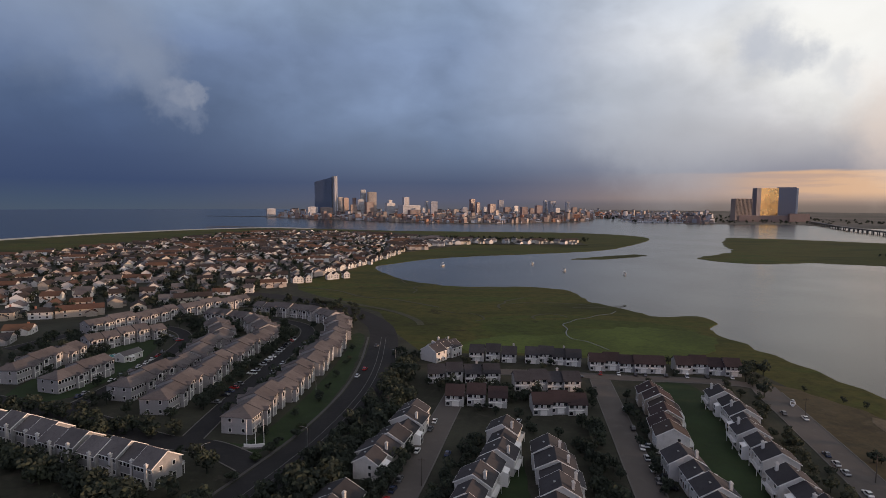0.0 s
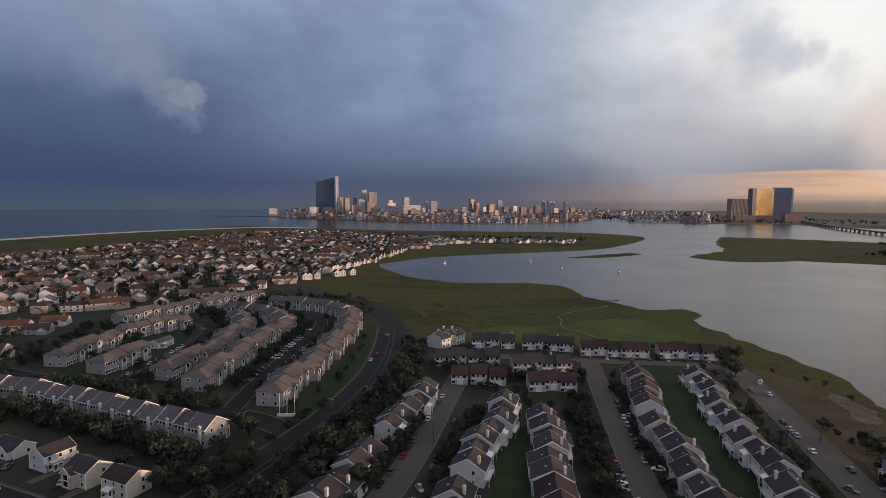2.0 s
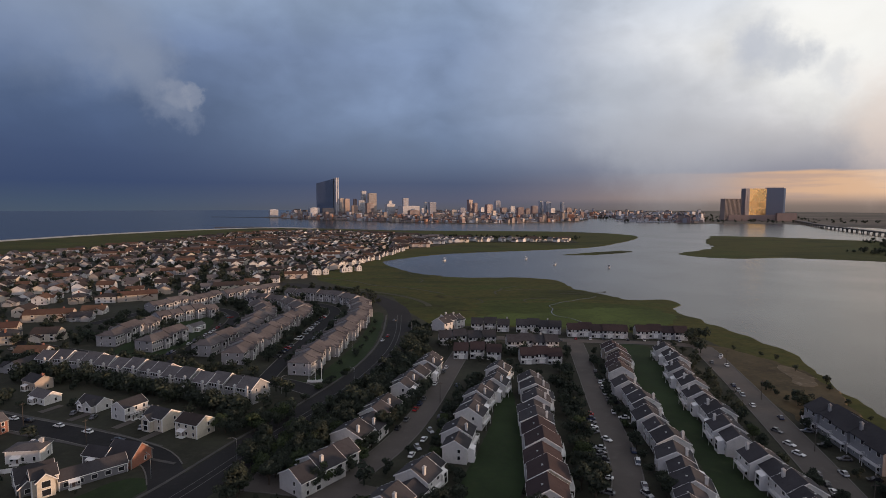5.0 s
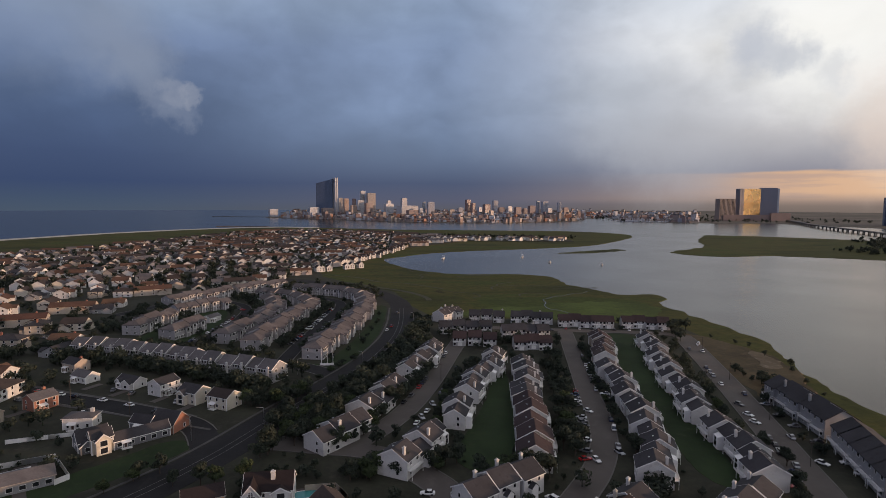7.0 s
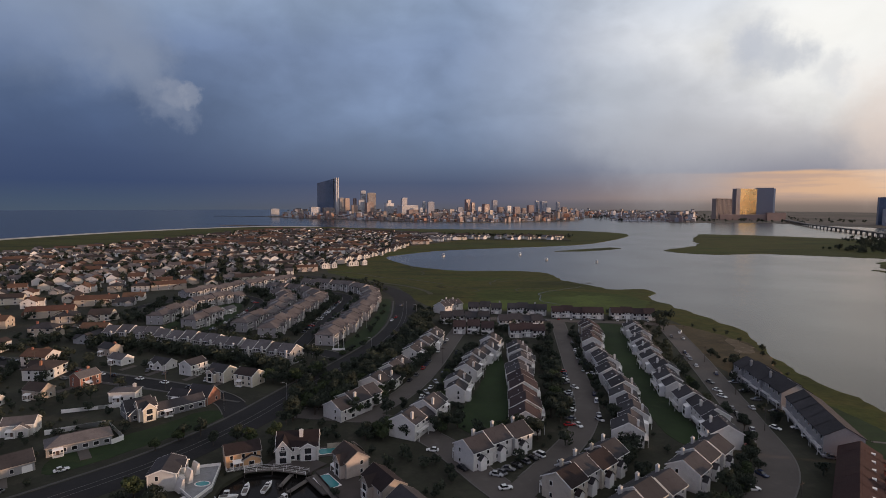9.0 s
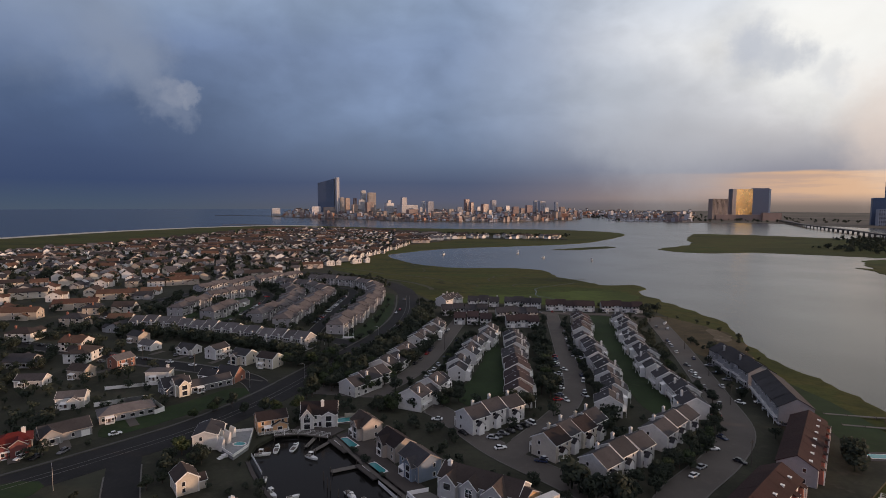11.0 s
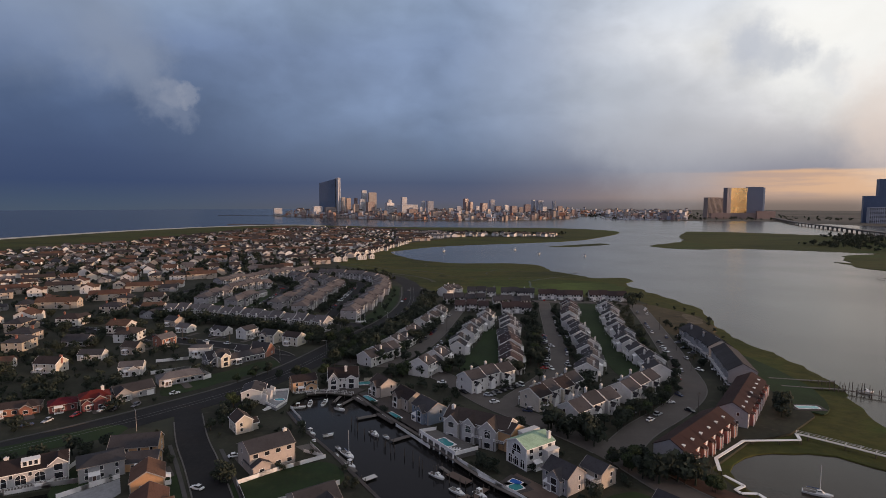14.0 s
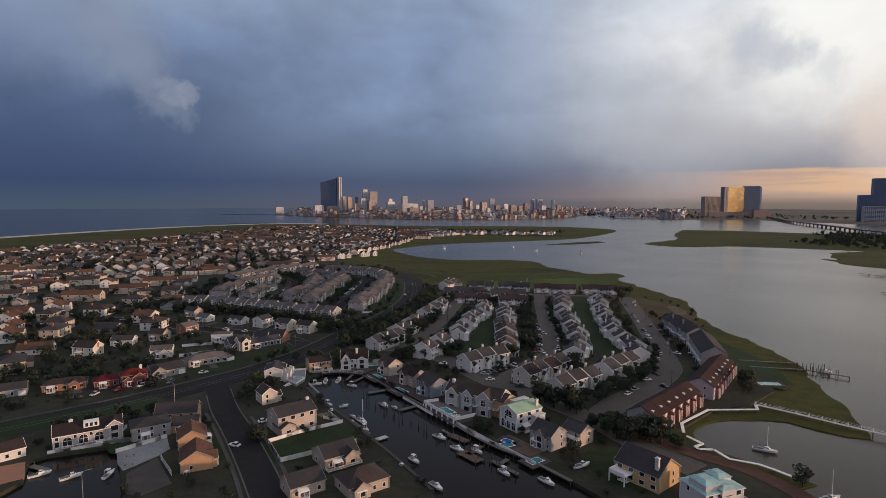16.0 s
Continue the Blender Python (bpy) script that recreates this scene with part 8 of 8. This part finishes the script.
RIM = [(-18.2, 228.6), (-4.6, 210.6), (3.2, 215.6), (-0.8, 221.2), (-12.2, 231.2)]
part("deck", Mesh().prism(RIM, -1.4, 1.7).data("deck", concrete), raised)
for (ax, ay), (bx, by) in zip(RIM[-1:] + RIM[:2], RIM[:3]):
    span_of = math.hypot(bx - ax, by - ay)
    part("parapet", Mesh().box(0, span_of, -0.1, 0.1, 1.6, 2.75).box(-0.1, span_of + 0.1, -0.16, 0.16, 2.75, 2.87).data("parapet", trim_white), raised, pose(ax, ay, 0, 0, 0, math.degrees(math.atan2(by - ay, bx - ax))))
for k in range(6):
    part("buttress", Mesh().box(-0.25, 0.25, -0.3, 0.3, -2.4, 1.7).data("buttress", trim_white), raised, pose(-17.2 + 2.4 * k, 227.0 - 3.17 * k, 0, 0, 0, -53))
terrace_pool = thing("swimming_pool", "turquoise pool sunk in the raised terrace", "pool", at=at(-8.2, 220.4, -53, 1.7))
part("coping", Mesh().box(-3.8, 3.8, -2.2, 2.2, -0.02, 0.1).data("coping", trim_white), terrace_pool)
part("water_surface", Mesh().prism([(-3.4, -1.2), (-2.2, -1.8), (2.4, -1.8), (3.4, -0.8), (3.4, 0.8), (2.4, 1.8), (0, 1.2), (-2.2, 1.8), (-3.4, 1.2)], 0.08, 0.13).data("water_surface", pool_water), terrace_pool)
lounger = thing("sun_lounger", "white sun lounger on the pool terrace", "lounger", "loungers on the terrace", at=AWAY)
part("frame", Mesh().box(-0.9, 0.6, -0.32, 0.32, 0.25, 0.36).box(-0.8, -0.7, -0.3, 0.3, 0, 0.26).box(0.4, 0.5, -0.3, 0.3, 0, 0.26).data("frame", trim_white), lounger)
part("backrest", Mesh().along([(-0.32, 0.3), (0.32, 0.3), (0.32, 0.4), (-0.32, 0.4)], 0, 0.75).data("backrest", trim_white), lounger, pose(0.55, 0, 0, 0, -40, 0))
for k in range(5):
    copy_thing(lounger, at(-7.6 + 1.0 * k, 214.9 - 0.2 * k, 37, 1.7))
pool(14.6, 196.6, 3.6, 2.4, -38, pool_blue, "bright blue pool on a brown deck")
pool(143, 267.6, 9, 3.2, 0, pool_water, "pale blue pool behind the red townhouses")
pool(-146.5, 294.5, 8, 5, 42, slate_cover, "covered dark pool in a walled yard")


sheet("canal_deck", [Vector(q) for q in ((-50.4, 272.6), (-35.2, 251.4), (-19.2, 231.6), (-13.2, 236.2), (-29.5, 256.5), (-40.5, 281.5))], GROUND + 0.1, 0.4, 0.02, dark_deck, "dark timber deck along the canal houses", "deck")
sheet("canal_deck", [Vector(q) for q in ((9.6, 194.8), (21.6, 184.4), (27.6, 189.6), (15.4, 202.4))], GROUND + 0.1, 0.4, 0.02, brown_deck, "brown timber deck beside the canal", "deck")
fence([(-49.8, 271.4), (-34.4, 250.2), (-19.0, 231.2)], 1.0, dark_deck, "dark timber railing above the canal")
fence([(-50.5, 289.5), (-41.5, 291.5), (-36.5, 285.0)], 2.0, tan_siding, "tan garden wall behind the pool", 3.0)
sheet("canal_deck", [Vector(q) for q in ((-56.6, 220.6), (-49.2, 210.6), (-55.8, 213.0), (-61.2, 217.6))], GROUND + 0.1, 0.4, 0.02, deck_wood, "grey timber deck behind the house", "deck")
sheet("patio", [Vector(q) for q in ((-119.6, 179.2), (-108.8, 191.8), (-103.2, 183.4), (-104.4, 177.6), (-109.8, 167.0), (-114.6, 171.8))], GROUND + 0.12, 0.5, 0.05, pale_paving, "pale grey concrete patio beside the small canal", "patio")
fence([(-127.7, 186.0), (-129.0, 200.2)], 1.5, trim_white, "white fence between the canal gardens")
fence([(-119.8, 179.0), (-109.0, 192.2)], 1.5, trim_white, "white fence along the patio")
fence([(-101.8, 175.2), (-92.6, 164.8)], 1.8, trim_white, "white wall beside the dark deck")
sheet("slip_deck", [Vector(q) for q in ((-107.6, 165.4), (-103.9, 176.6), (-90.0, 160.0), (-95.5, 152.2), (-100.5, 153.4))], GROUND + 0.1, 0.5, 0.02, dark_deck, "dark timber deck beside the small canal", "deck")
sheet("brick_patio", [Vector(q) for q in ((-152.0, 167.0), (-145.6, 171.2), (-137.4, 160.6), (-142.2, 156.2))], GROUND + 0.1, 0.5, 0.02, brick_wall, "red brick patio beside the small canal", "patio")
fence([(-142.6, 177.0), (-126.4, 185.4)], 1.1, trim_white, "white railing of the canal deck")
fence([(3.0, 199.4), (13.4, 189.8), (22.8, 178.7)], 1.1, trim_white, "white deck fence above the canal")
fence([(-74.5, 253.5), (-66.2, 241.0)], 1.1, trim_white, "white fence along the bulkhead")
fence([(-57, 213.5), (-49.5, 210.2), (-56.5, 219.5)], 1.1, trim_white, "white fence round the house deck")
for x, y, turn_of, k in ((-135.8, 164.8, 40, 0), (-113.8, 166.1, 85, 1),  (-46.0, 218.4, -50, 2), (-39.0, 206.0, -50, 1), (107.5, 163.5, 20, 3), (-52.6, 229.8, 30, 2), (12.4, 174.4, -50, 1), (-21.4, 176.6, -50, 0), (-68.0, 226.0, -50, 2)):
    copy_thing(boats[k], pose(x, y, 0.0, 0, 0, turn_of + rc.uniform(-5, 5)))
copy_thing(boats[0], pose(62.0, 177.4, GROUND + 0.3, 0, 0, -20)), copy_thing(boats[2], pose(58.5, 186.5, GROUND + 0.3, 0, 0, 150))
for k in range(30):
    f = k / 29
    x, y = -42 + 62 * f, 243 - 66 * f
    tagged(new("mooring_pile", PILE), "dark timber mooring pile standing in the canal", "pile", "mooring piles in the canal").matrix_basis = pose(x - 3.4 + rc.uniform(-2.4, 1.0), y - 3.2 + rc.uniform(-2.0, 1.6), -1.6 + rc.uniform(-0.4, 0.9))
for line in ([(-106, 216), (-94.5, 199.5), (-81, 179), (-70.5, 162), (-57.5, 139)], [(-86.5, 214), (-80, 204.5), (-67, 184), (-56.5, 167), (-43, 144)], [(-100.2, 332.5), (-142.0, 344.0), (-190, 357.2), (-254, 378)], [(-112, 345), (-144.0, 357.5), (-191, 371.5), (-254, 392)]):
    strip("sidewalk", line, 1.3, GROUND + 0.16, worn_walk, "narrow concrete sidewalk along the street", "sidewalk", 6.0, 0.2)
for x, y, turn_of, long in ((-160, 369.5, 70, 9), (-137.5, 363, 70, 8), (-121, 353.5, 70, 8), (-178, 377, 70, 9), (-144.5, 258.5, -48, 9), (-153.5, 246.5, -48, 8), (-132.5, 279.5, -48, 9), (-76.5, 207, -52, 8), (-96.5, 196.5, 128, 8), (-176.5, 239, -48, 9), (-186, 343, 68, 9)):
    drive = Mesh().box(-long / 2, long / 2, -1.7, 1.7, 0, 0.06).data("driveway", pale_asphalt)
    tagged(new("driveway", drive), "worn pale driveway beside a house", "driveway", kind="structure").matrix_basis = pose(x, y, GROUND + 0.115, 0, 0, turn_of)

# ---- street lamps and poles ----
def lamp_kind():
    l = thing("street_lamp", "tall grey street lamp with a curved arm", "street lamp", "street lamps", at=AWAY)
    m = Mesh().tube((0, 0, 0), (0, 0, 7.4), 0.11, 0.07, 8)
    last = Vector((0, 0, 7.4))
    for i in range(1, 7):
        a = i / 6 * math.pi / 2
        p = Vector((2.0 * (1 - math.cos(a)), 0, 7.4 + 0.6 * math.sin(a)))
        m.tube(last, p, 0.06, 0.055, 6)
        last = p
    part("pole", m.data("pole", steel), l)
    part("head", Mesh().prism([(1.8, -0.16), (2.7, -0.1), (2.7, 0.1), (1.8, 0.16)], 7.9, 8.06).data("head", concrete), l)
    return l


lamp = lamp_kind()
for x, y, turn_of in ((-80.8, 336.6, 200), (-125, 227.4, 130), (-42.4, 524.6, 180), (-72.1, 477.5, 0), (-88.3, 402.6, 40), (-111.5, 150.7, 40), (-58.3, 419.3, 180), (-102.5, 322.3, 150)):
    copy_thing(lamp, at(x, y, turn_of))
pole = thing("utility_pole", "dark wooden utility pole with a crossbar", "utility pole", "utility poles", at=AWAY)
part("pole", Mesh().tube((0, 0, 0), (0, 0, 9.2), 0.15, 0.1, 8).data("pole", pile_wood), pole)
part("crossbar", Mesh().box(-1.1, 1.1, -0.07, 0.07, 8.4, 8.55).data("crossbar", pile_wood), pole)
for x, y, turn_of in ((93.8, 257.6, 30), (120.1, 356.6, 0), (127.2, 409, 0), (112.9, 316, 0), (134.3, 460.9, 0), (-175.9, 359.8, 70), (-225.4, 373.6, 70), (-140.4, 345.7, 70), (-34.2, 449.9, 0), (-15.4, 396.1, 0)):
    copy_thing(pole, at(x, y, turn_of))

sign = thing("entry_sign", "low curved white entry sign on the lawn corner", "sign", at=at(-77.4, 418.8, 8))
part("panel", Mesh().prism([(-3.6, -0.2), (-1.2, -0.7), (1.2, -0.7), (3.6, -0.2), (3.6, 0.1), (1.2, -0.4), (-1.2, -0.4), (-3.6, 0.1)], -0.2, 1.5).data("panel", trim_white), sign)
part("planter", Mesh().prism([(-4.0, -1.6), (4.0, -1.6), (4.4, 0.4), (-4.4, 0.4)], -0.2, 0.35).data("planter", concrete), sign)
flagpole = thing("flagpole", "slender white flagpole behind the entry sign", "flagpole", "flagpoles at the entry", at=AWAY)
part("pole", Mesh().tube((0, 0, 0), (0, 0, 9.0), 0.13, 0.08, 8).data("pole", trim_white), flagpole)
part("ball", Mesh().tube((0, 0, 9.0), (0, 0, 9.25), 0.14, 0.05, 8).data("ball", steel), flagpole)
for x, y in ((-81.0, 421.0), (-78.0, 421.4), (-75.0, 421.8)):
    copy_thing(flagpole, at(x, y))

# ---- patterns of the copies are not part of the place ----
for kind in (white_dark, white_low, white_brown, white_plain, white_entry, tan_maroon, maroon_tall, tan_end, back_dark, back_maroon, bay_dark, bay_red, bay_red_end, back_stack, bay_stack, cream_brown, grey_dark, taupe, grey_step, white_far, taupe_end, lounger, lamp, pole, flagpole, *kinds, *trees, *shrubs, *cars, *boats):
    for ob in (*kind.children_recursive, kind):
        bpy.data.objects.remove(ob)
